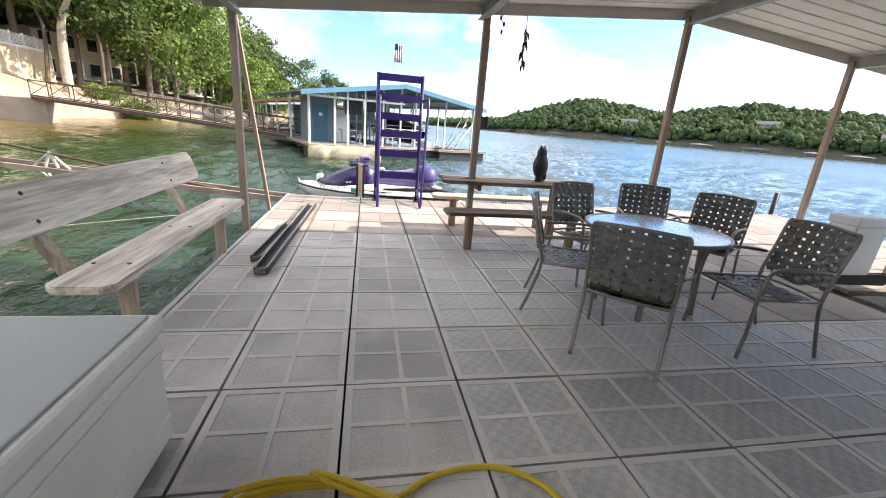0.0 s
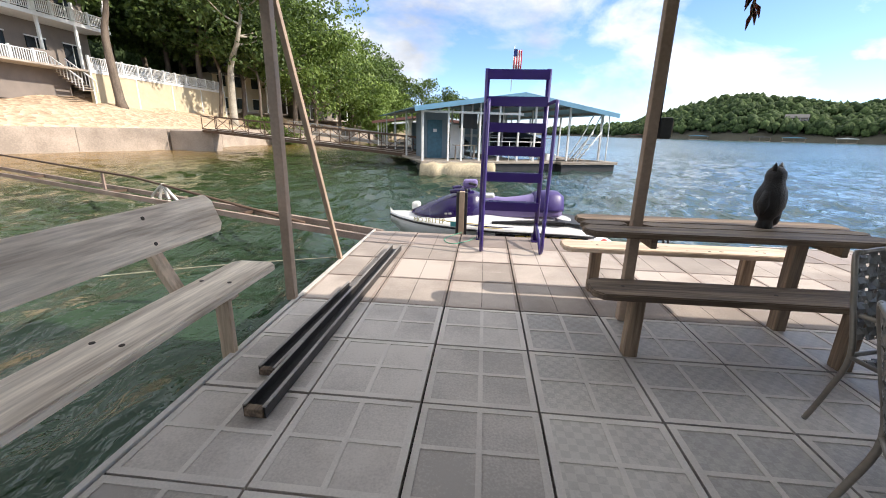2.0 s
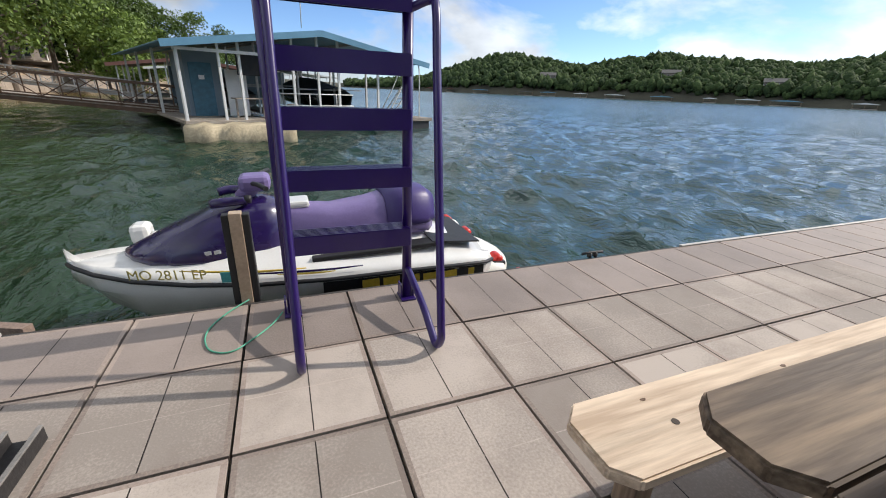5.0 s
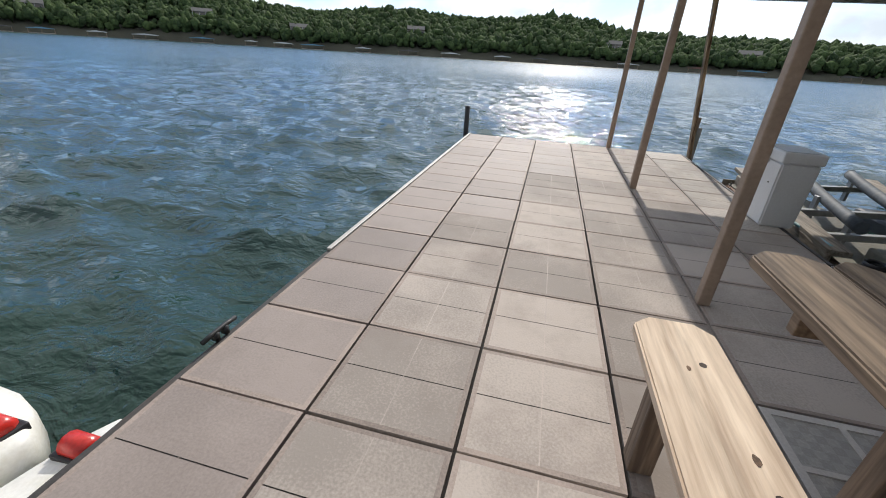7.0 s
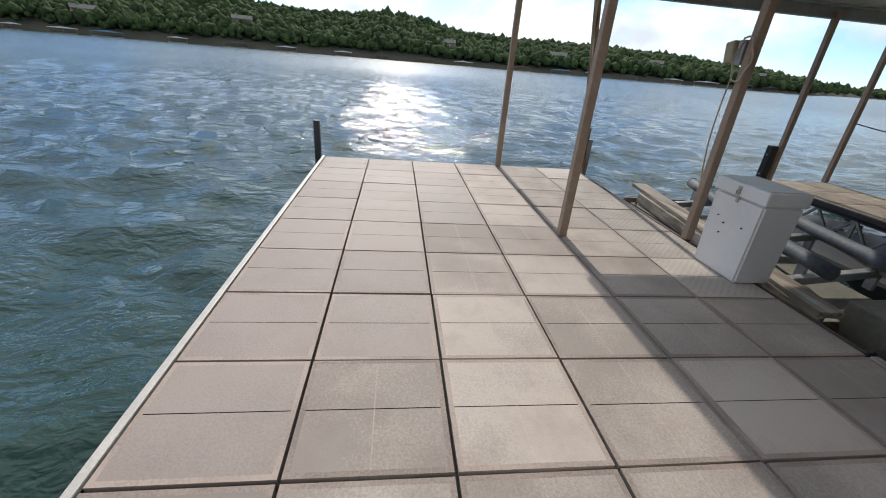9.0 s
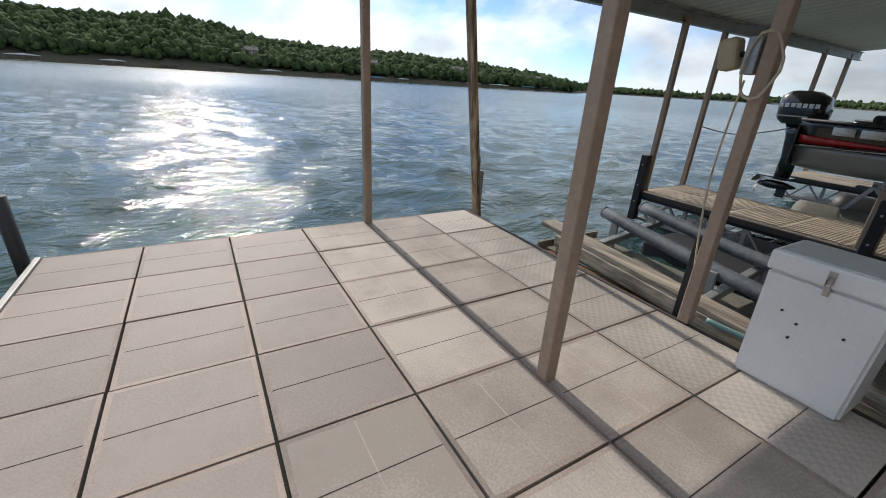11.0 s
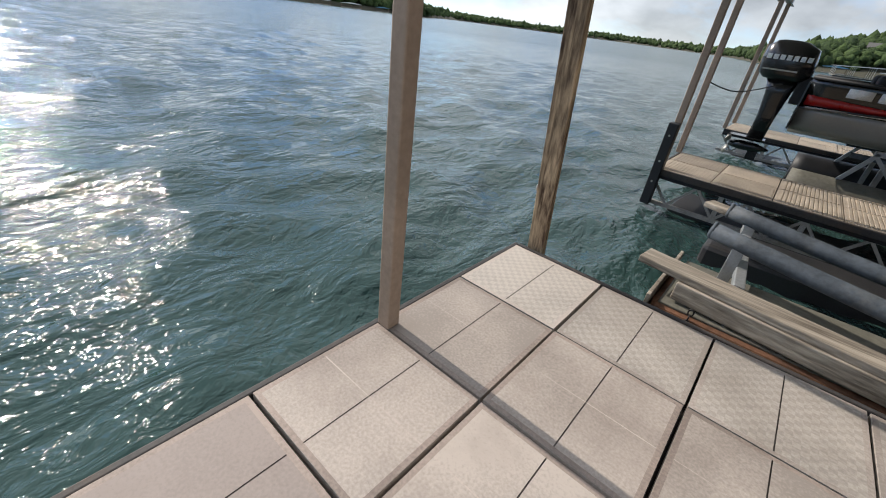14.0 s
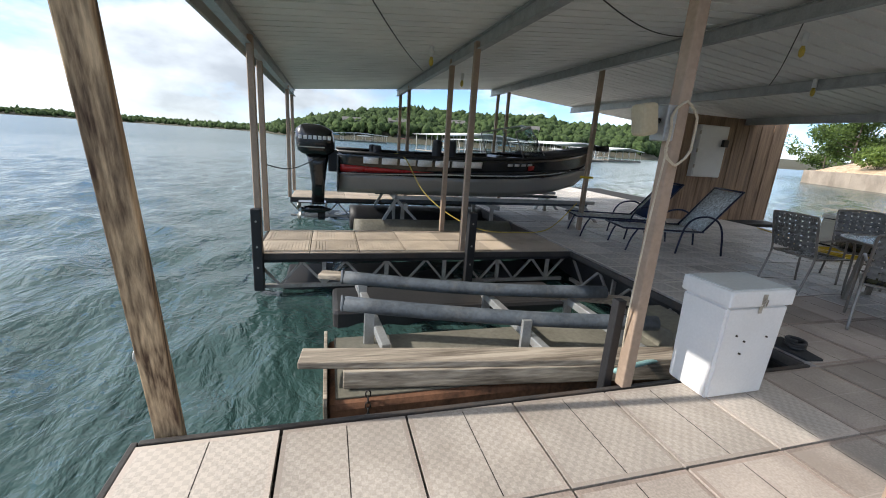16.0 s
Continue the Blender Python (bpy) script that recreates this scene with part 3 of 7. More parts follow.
# ---- roof posts ----
def post(x, y, size=0.072, material="post_paint", label="tan painted square steel roof post on the dock"):
    p = thing("roof_post", label, "post", x, y, 0)
    part("shaft", newbox(-size / 2, -size / 2, 0, size / 2, size / 2, roof_z(x) - 0.06, 0.008), M[material], p)
    return p


for x in (-0.05, 2.60, 5.13, 7.75, 10.33):
    post(x, -2.47)
post(7.76, -3.70)
post(10.33, -6.93)
post(10.40, -8.05)
post(7.80, -6.90)
post(7.76, -8.10)
for x, y in ((10.37, -11.5), (10.37, -12.7), (7.76, -11.5), (7.76, -12.7), (5.05, -8.3), (5.1, -12.0), (5.1, -12.7)):
    post(x, y)

# ---- bench over the dock's edge ----
bench = thing("bench", "weathered grey plank bench at the dock edge", "bench", 0, -4.05, 0)
def plank(x0, y0, z0, x1, y1, z1, bevel=0.008, chamfer=0.0):
    """A sawn plank with clipped corners."""
    bm = bmesh.new()
    c = chamfer
    o = [(x0 + c, y0), (x1 - c, y0), (x1, y0 + c), (x1, y1 - c), (x1 - c, y1), (x0 + c, y1), (x0, y1 - c), (x0, y0 + c)]
    if c == 0:
        o = [(x0, y0), (x1, y0), (x1, y1), (x0, y1)]
    plate(bm, o, z0, z1)
    es = [e for e in bm.edges]
    bmesh.ops.bevel(bm, geom=es, offset=bevel, segments=2, affect="EDGES")
    return bm


part("seat", plank(-0.25, -1.20, 0.41, 0.07, 1.19, 0.455, 0.008, 0.05), M["grey_wood_y"], bench)
back = plank(-0.14, -1.25, -0.02, 0.14, 1.35, 0.02, 0.008, 0.05)
bmesh.ops.transform(back, matrix=pose(-0.47, 0, 0.76, 0, 70, 0), verts=back.verts)
part("backrest", back, M["grey_wood_y"], bench)
for y in (-0.85, 0.72):
    bm = bmesh.new()
    beam(bm, (-0.05, y, -0.1), (-0.05, y, 0.41), 0.09, 0.04, 0.005)
    part("leg", bm, M["bench_leg"], bench)
    bm = bmesh.new()
    beam(bm, (-0.30, y, 0.33), (-0.565, y, 0.85), 0.04, 0.09, 0.005, up=(0, 1, 0))
    part("back_strut", bm, M["bench_leg"], bench)
    bm = bmesh.new()
    beam(bm, (0.0, y + 0.04, 0.37), (-0.36, y + 0.04, 0.37), 0.09, 0.04, 0.004)
    part("bearer", bm, M["bench_leg"], bench)
M["bolt"] = mat("rusty_bolt", (0.06, 0.045, 0.035), 0.6, metal=0.5)
for x, y, z in [(-0.02, -0.85, 0.456), (-0.2, -0.85, 0.456), (-0.02, 0.76, 0.456), (-0.2, 0.76, 0.456), (-0.02, 0.0, 0.456), (-0.16, 0.0, 0.456)]:
    part("bolt", newtube([(x, y, z - 0.01), (x, y, z + 0.003)], 0.012, 8), M["bolt"], bench)
for y in (-0.85, 0.72):
    for s in (-0.08, 0.08):
        c, sn = math.cos(radians(70)), math.sin(radians(70))
        px, pz = -0.47 + s * c + 0.02 * sn, 0.76 - s * sn + 0.02 * c
        part("bolt", newtube([(px - 0.008 * sn, y, pz - 0.008 * c), (px + 0.004 * sn, y, pz + 0.004 * c)], 0.012, 8), M["bolt"], bench)

# ---- picnic table built round the roof post ----
table = thing("picnic_table", "weathered brown timber picnic table built round a roof post", "picnic table", 3.2, -2.45, 0)
def board(name, x0, x1, y0, y1, z, thick=0.042, material="brown_wood"):
    bm = bmesh.new()
    c = 0.06
    o = [(x0 + c, y0), (x1 - c, y0), (x1, y0 + c), (x1, y1 - c), (x1 - c, y1), (x0 + c, y1), (x0, y1 - c), (x0, y0 + c)]
    plate(bm, o, z - thick, z)
    bmesh.ops.bevel(bm, geom=list(bm.edges), offset=0.007, segments=2, affect="EDGES")
    return part(name, bm, M[material], table)


board("table_plank", -1.0, 0.97, -0.29, -0.065, 0.75)
board("table_plank", -0.98, -0.65, -0.058, 0.10, 0.75)
board("table_plank", -0.552, 0.98, -0.058, 0.10, 0.75)
board("table_plank", -0.97, 0.98, 0.108, 0.34, 0.75)
board("bench_plank", -1.01, 0.92, -0.66, -0.36, 0.45)
board("bench_plank", -1.0, 0.90, 0.38, 0.66, 0.45, material="pine")
for x, y, z in ((-0.72, -0.55, 0.41), (0.55, -0.55, 0.41), (-0.68, 0.58, 0.41), (0.60, 0.58, 0.41), (0.52, -0.02, 0.71)):
    bm = bmesh.new()
    beam(bm, (x, y, 0), (x, y, z), 0.085, 0.085, 0.006)
    part("leg", bm, M["brown_wood_z"], table)
for x, y0, y1, z in ((0.56, -0.27, 0.32, 0.69), (-0.62, -0.27, 0.32, 0.69)):
    part("bearer", newbox(x + 0.045, y0, z - 0.05, x + 0.085, y1, z + 0.018, 0.004), M["brown_wood"], table)
for x, y in ((-0.8, -0.5), (0.6, -0.5), (-0.7, 0.5), (0.65, 0.48), (0.1, -0.52), (-0.2, 0.5), (0.2, 0.45)):
    part("bolt", newtube([(x, y, 0.44), (x, y, 0.4515)], 0.012, 8), M["bolt"], table)

M["knot"] = mat("dark_wood_knot", (0.16, 0.095, 0.055), 0.75, vary=0.5, scale=30, grain=120)
for x, y, r in ((0.62, 0.53, 0.008), (0.30, 0.46, 0.012), (-0.1, 0.57, 0.008), (-0.46, 0.46, 0.012), (0.02, 0.44, 0.006), (-0.72, 0.6, 0.007)):
    bm = bmesh.new()
    plate(bm, [(x + 1.5 * r * math.cos(a) * (1 + 0.2 * math.sin(3 * a)), y + 0.8 * r * math.sin(a)) for a in [2 * math.pi * k / 12 for k in range(12)]], 0.4485, 0.4512)
    part("knot", bm, M["knot"], table)

# ---- owl decoy on the table ----
M["owl"] = mat("dark_decoy_plastic", (0.022, 0.021, 0.022), 0.5, vary=0.5, scale=20, grain=120, bump=0.6)
bm = bmesh.new()
prof = [(0.0, 0.055), (0.01, 0.06), (0.05, 0.05), (0.07, 0.055), (0.10, 0.085), (0.16, 0.108), (0.22, 0.112), (0.27, 0.098), (0.31, 0.078), (0.335, 0.07), (0.365, 0.074), (0.40, 0.066), (0.425, 0.045), (0.44, 0.0)]
rings = []
for z, r in prof:
    rings.append([(r * math.cos(a) * (1.0 + 0.05 * math.sin(7 * a + z * 60)), r * 0.85 * math.sin(a), z) for a in [2 * math.pi * k / 20 for k in range(20)]])
loft(bm, rings, closed=True, caps=False)
for s in (-1, 1):
    tube(bm, [(s * 0.04, 0, 0.40), (s * 0.052, 0, 0.435), (s * 0.058, 0, 0.462)], 0.01, 6, radii=[0.026, 0.016, 0.003])
    tube(bm, [(s * 0.095, 0.0, 0.27), (s * 0.112, 0.0, 0.18), (s * 0.085, 0.01, 0.085)], 0.02, 8, radii=[0.02, 0.04, 0.008])
tube(bm, [(0.06, -0.02, 0.12), (0.085, -0.02, 0.05), (0.1, -0.02, 0.02)], 0.02, 8, radii=[0.05, 0.04, 0.025])
owl = solid("owl_decoy", bm, M["owl"], "dark plastic owl decoy standing on the picnic table", "decoy")
owl.matrix_basis = pose(3.52, -2.38, 0.75, 0, 0, 40)

# ---- purple boarding ladder ----
ladder = thing("dock_ladder", "glossy purple metal boarding ladder standing upright on the dock", "ladder", 1.84, -0.2, 0)
LW = 0.362
for s in (-1, 1):
    bm = newtube([(s * LW, 0.0, 0.02), (s * LW, 0.0, 2.1)], 0.03, 12)
    part("rail", bm, M["purple"], ladder)
    xt, xb = (LW + 0.10, LW - 0.005) if s > 0 else (-LW + 0.03, -LW + 0.02)
    line = [(xt + (xb - xt) * k / 6, -0.16 - 0.50 * k / 6, 1.68 - 1.50 * k / 6) for k in range(7)]
    pts = [(s * LW, -0.03, 1.70), (xt, -0.09, 1.74)] + line + [(xb, -0.665, 0.09), (xb, -0.60, 0.02), (xb, -0.50, 0.06), (xb, -0.36, 0.13), (s * LW, -0.03, 0.22)]
    part("handrail", newtube(curve_pts(pts, 6), 0.022, 10), M["purple"], ladder)
    bm = newbox(s * LW - 0.05, -0.06, 0.0, s * LW + 0.05, 0.07, 0.012, 0.003)
    box(bm, s * LW - 0.045, -0.02, 0.0, s * LW - 0.035, 0.06, 0.1)
    box(bm, s * LW + 0.035, -0.02, 0.0, s * LW + 0.045, 0.06, 0.1)
    part("hinge_bracket", bm, M["purple"], ladder)
for z in (0.49, 0.86, 1.18, 1.46, 1.76, 2.06):
    prof = [(-0.08, -0.085), (-0.08, 0.022)]
    for k in range(7):
        y = -0.07 + k * 0.02
        prof += [(y, 0.018), (y, 0.027), (y + 0.008, 0.027), (y + 0.008, 0.018)]
    prof += [(0.068, 0.018), (0.068, -0.07), (0.056, -0.07), (0.056, 0.0), (-0.068, 0.0), (-0.068, -0.085)]
    part("step", loft(bmesh.new(), [[(x, y, z + dz) for y, dz in prof] for x in (-LW, LW)], closed=True, smooth=False), M["purple"], ladder)

# ---- mooring post with bumper strips ----
M["tan_pvc"] = mat("tan_painted_timber", (0.45, 0.34, 0.24), 0.55, vary=0.2, scale=6, stain=0.6, dirt=(0.5, 0.45, 0.36))
def mooring_post(x, y, h, face=True):
    p = thing("mooring_post", "short mooring post with black rubber bumper strips", "mooring post", x, y, 0)
    part("core", newbox(-0.035, -0.04, -0.3, 0.035, 0.03, h, 0.004), M["tan_pvc"], p)
    for s in (-1, 1):
        part("bumper", newbox(s * 0.056 - 0.02, -0.035, -0.3, s * 0.056 + 0.02, 0.035, h - 0.01, 0.006), M["black_rubber"], p)
    return p


mooring_post(1.21, 0.07, 0.59)

# ---- green mooring line ----
M["green_rope"] = mat("green_rope", (0.12, 0.42, 0.28), 0.7, grain=200, bump=0.5)
pts = [(1.22, 0.02, 0.02), (1.10, -0.10, 0.006), (1.02, -0.28, 0.005), (1.05, -0.46, 0.005), (1.16, -0.52, 0.005), (1.27, -0.42, 0.005), (1.36, -0.30, 0.006), (1.42, -0.22, 0.03)]
solid("mooring_line", newtube(curve_pts(pts, 8), 0.005, 6), M["green_rope"], "thin green mooring line looped on the deck tiles", "rope", smooth=True)

# ---- two dark channels lying on the deck ----
M["dark_channel"] = mat("dark_painted_channel", (0.035, 0.033, 0.034), 0.42, metal=0.2, vary=0.4, scale=3, stain=0.4, dirt=(0.2, 0.18, 0.16))
M["channel_edge"] = mat("worn_channel_edge", (0.32, 0.30, 0.28), 0.5, metal=0.4, vary=0.3)
def channel(a, b, w=0.115, h=0.06):
    a, b = Vector(a), Vector(b)
    L, ang = (b - a).length, math.degrees(math.atan2(b.y - a.y, b.x - a.x))
    c = thing("gutter_channel", "long dark metal gutter channel lying on the deck", "channel", a.x, a.y, 0.002, ang, "channels on the deck")
    bm = bmesh.new()
    o = [(-w / 2, h), (-w / 2, 0), (w / 2, 0), (w / 2, h), (w / 2 - 0.008, h), (w / 2 - 0.008, 0.008), (-w / 2 + 0.008, 0.008), (-w / 2 + 0.008, h)]
    loft(bm, [[(x, y, z) for y, z in o] for x in (0.0, L)], closed=True, smooth=False)
    part("channel", bm, M["dark_channel"], c)
    for s in (-1, 1):
        part("lip", newbox(0.0, s * (w / 2 - 0.006) - 0.009, h, L, s * (w / 2 - 0.006) + 0.009, h + 0.008, 0.002), M["channel_edge"], c)
    part("end_block", newbox(-0.012, -w / 2 + 0.01, 0.009, 0.03, w / 2 - 0.01, h - 0.006, 0.004), M["brown_wood"], c)
    return c


channel((0.43, -3.88, 0), (0.50, -0.90, 0))
channel((0.31, -3.54, 0), (0.375, -2.15, 0), 0.1, 0.05)

# ---- ice chest ----
chest = thing("ice_chest", "large cream chest freezer box with a grey lid on the deck", "chest", 0.18, -6.52, 0)
part("body", newbox(-0.36, -0.70, 0.03, 0.36, 0.70, 0.50, 0.02), M["cream_plastic"], chest)
part("skid", newbox(-0.33, -0.67, 0.0, 0.33, 0.67, 0.035, 0.004), M["black_rubber"], chest)
part("seal", newbox(-0.35, -0.69, 0.498, 0.35, 0.69, 0.512), M["black_rubber"], chest)
lid = part("lid", newbox(-0.375, -0.715, 0.512, 0.375, 0.715, 0.585, 0.018), M["cream_plastic"], chest, "cream lid rim")
part("lid_panel", newbox(-0.34, -0.68, 0.584, 0.34, 0.68, 0.594, 0.004), M["grey_lid"], lid, "flat grey lid top")
bm = newbox(0.352, -0.69, 0.43, 0.368, 0.69, 0.445, 0.004)
box(bm, 0.352, -0.69, 0.14, 0.366, 0.69, 0.15, 0.003)
part("moulding", bm, M["cream_plastic"], chest)

# ---- yellow hose ----
M["hose"] = mat("yellow_rubber_hose", (0.62, 0.42, 0.02), 0.45, vary=0.15, scale=10)
pts = []
for k in range(34):
    a = k * 0.62
    r = 0.34 + 0.035 * math.sin(k * 1.9)
    pts.append((1.12 + r * math.cos(a) + 0.02 * math.sin(k), -6.44 + r * math.sin(a), 0.016 + 0.0075 * (k // 10) * 2))
pts += [(1.30, -6.20, 0.04), (1.44, -6.21, 0.018), (1.58, -6.13, 0.014), (1.75, -6.10, 0.013), (1.92, -6.13, 0.013), (2.06, -6.27, 0.013), (2.1, -6.5, 0.013), (1.9, -6.8, 0.013), (1.4, -7.0, 0.013), (0.7, -7.6, 0.013), (0.2, -8.6, 0.013)]
solid("garden_hose", newtube(curve_pts(pts, 6), 0.0125, 8), M["hose"], "yellow garden hose coiled on the deck tiles", "hose", smooth=True)

# ---- white dock box ----
M["box_lid"] = mat("pale_grey_box_lid", (0.52, 0.54, 0.53), 0.5, vary=0.1, scale=3, stain=0.25, dirt=(0.3, 0.28, 0.25))
dbox = thing("dock_box", "white fibreglass dock storage box with a latch on the deck", "storage box", 7.13, -3.62, 0)
bm = bmesh.new()
loft(bm, [[(sx * (0.225 + t * 0.01), sy * (0.145 + t * 0.012), z) for sx, sy in ((-1, -1), (1, -1), (1, 1), (-1, 1))] for z, t in ((0.0, 0), (0.60, 1))], closed=True, smooth=False)
bmesh.ops.bevel(bm, geom=list(bm.edges), offset=0.015, segments=3, affect="EDGES")
part("body", bm, M["white_plastic"], dbox)
blid = part("lid", newbox(-0.245, -0.17, 0.60, 0.245, 0.17, 0.70, 0.014), M["white_plastic"], dbox)
part("lid_top", newbox(-0.225, -0.15, 0.698, 0.225, 0.15, 0.706, 0.004), M["box_lid"], blid)
M["zinc"] = mat("zinc_latch", (0.45, 0.43, 0.38), 0.4, metal=0.8, vary=0.3)
bm = newbox(-0.015, 0.17, 0.62, 0.015, 0.176, 0.68, 0.002)
box(bm, -0.012, 0.16, 0.56, 0.012, 0.167, 0.615, 0.002)
tube(bm, [(-0.01, 0.18, 0.61), (-0.01, 0.186, 0.65), (0.01, 0.186, 0.65), (0.01, 0.18, 0.61)], 0.003, 6)
part("latch", bm, M["zinc"], dbox, "zinc hasp latch")
for x, z in ((-0.12, 0.4), (0.05, 0.38), (0.12, 0.42), (0.06, 0.3)):
    part("screw", newtube([(x, 0.15, z), (x, 0.162, z)], 0.006, 6), M["bolt"], dbox)

# ---- end posts ----
def end_post(x, y, h, label="black round mooring post with a line bracket"):
    p = thing("mooring_post", label, "mooring post", x, y, 0)
    part("shaft", newtube([(0, 0, -0.6), (0, 0, h)], 0.045, 14), M["black_rubber"], p)
    bm = newtube([(0.05, 0, h - 0.03), (0.085, 0, h - 0.03), (0.085, 0, h - 0.2), (0.05, 0, h - 0.2)], 0.008, 6)
    tube(bm, [(0.05, 0, h - 0.11), (0.085, 0, h - 0.11)], 0.008, 6)
    part("bracket", bm, M["steel_dark"], p, "dark steel bracket")
    return p


end_post(10.26, 0.075, 0.5)
corner = thing("roof_post", "weathered timber corner post bolted to a short grey steel angle", "post", 10.26, -3.70, 0)
bm = bmesh.new()
beam(bm, (-0.005, -0.12, -0.5), (0.05, 0.24, roof_z(10.3) - 0.06), 0.115, 0.05, 0.006, up=(0, 1, 0))
part("timber", bm, M["rust_post"], corner, "stained bare timber")
part("angle", newbox(0.045, -0.14, -0.5, 0.075, -0.06, 0.46, 0.004), M["galv"], corner, "grey steel angle")
part("long_angle", newbox(0.045, -0.08, 0.30, 0.055, -0.02, 0.62, 0.003), M["post_paint"], corner)
part("hook", newtube(curve_pts([(0.07, -0.06, 0.36), (0.10, -0.05, 0.38), (0.095, -0.05, 0.42), (0.07, -0.06, 0.43)], 4), 0.009, 6), M["galv"], corner)
for x in (10.33, 7.72):
    sl = thing("post_sleeve", "black plastic sleeve round a dock post", "sleeve", x, -6.79, 0, group="finger dock sleeves")
    part("sleeve", newbox(-0.055, -0.055, -0.44, 0.055, 0.055, 0.54, 0.01), M["black_rubber"], sl)
    for z in (0.4, 0.1, -0.15):
        part("bolt", newtube([(0.0, 0.05, z), (0.0, 0.062, z)], 0.012, 8), M["zinc"], sl)
sl = thing("post_sleeve", "black plastic sleeve behind the roof post by the box", "sleeve", 7.84, -3.77, 0)
part("sleeve", newbox(-0.03, -0.03, -0.4, 0.03, 0.03, 0.55, 0.006), M["black_rubber"], sl)

# cleat on the walkway's edge
M["cleat"] = mat("black_cleat", (0.02, 0.02, 0.02), 0.5)
bm = newtube([(-0.11, 0, 0.04), (-0.05, 0, 0.045), (0.05, 0, 0.045), (0.11, 0, 0.04)], 0.012, 8)
box(bm, -0.04, -0.018, 0, -0.02, 0.018, 0.045)
box(bm, 0.02, -0.018, 0, 0.04, 0.018, 0.045)
cl = solid("dock_cleat", bm, M["cleat"], "black iron cleat at the dock edge", "cleat", smooth=True)
cl.matrix_basis = pose(3.95, 0.03, 0.0)

# ---- leaning brace and ropes at the left edge ----
brace = thing("brace", "thin tan pole leaning from the deck to the roof post", "brace", 0, 0, 0)
bm = bmesh.new()
beam(bm, (-0.03, -1.36, 0.0), (-0.06, -2.38, 2.35), 0.045, 0.045, 0.005)
part("pole", bm, M["post_paint"], brace)
M["rope"] = mat("pale_rope", (0.55, 0.48, 0.36), 0.8, grain=200, bump=0.5)
solid("guy_rope", newtube(curve_pts([(-0.04, -1.38, 0.03), (-1.5, -1.5, -0.12), (-4.0, -1.7, -0.43), (-6, -1.9, -0.6)], 6), 0.007, 6), M["rope"], "pale rope running from the dock edge into the water", "rope", smooth=True)

# ---- patio set ----
M["bronze"] = mat("bronze_tube_frame", (0.26, 0.235, 0.205), 0.36, metal=0.6, vary=0.15, scale=8, bump=0.03)
M["strap_dark"] = mat("charcoal_vinyl_strap", (0.15, 0.145, 0.135), 0.28, vary=0.2, scale=10, bump=0.1)
M["table_glass"] = mat("hammered_glass_top", (0.50, 0.58, 0.56), 0.12, vary=0.06, scale=12, grain=60, bump=0.25, coat=0.6)


def weave(n, m, w, h, gap, curve):
    """The straps of a woven panel in local (u across, v up), bowed by curve: one mesh a strap."""
    straps = []
    sw, sh = (w - gap * (n + 1)) / n, (h - gap * (m + 1)) / m
    def pt(u, v, d):
        return (u, curve(u, v) + d, v)
    th = 0.004
    for i in range(n):
        u0 = -w / 2 + gap + i * (sw + gap)
        segs = 2 * m
        secs = []
        for k in range(segs + 1):
            v = h * k / segs
            d = 0.004 * (1 if (k // 1 + i) % 2 else -1)
            secs.append([pt(u0, v, d - th / 2), pt(u0 + sw, v, d - th / 2), pt(u0 + sw, v, d + th / 2), pt(u0, v, d + th / 2)])
        straps.append(loft(bmesh.new(), secs, closed=True, smooth=False))
    for j in range(m):
        v0 = gap + j * (sh + gap)
        segs = 2 * n
        secs = []
        for k in range(segs + 1):
            u = -w / 2 + w * k / segs
            d = 0.004 * (-1 if (k + j) % 2 else 1)
            secs.append([pt(u, v0, d - th / 2), pt(u, v0, d + th / 2), pt(u, v0 + sh, d + th / 2), pt(u, v0 + sh, d - th / 2)])
        straps.append(loft(bmesh.new(), secs, closed=True, smooth=False))
    return straps


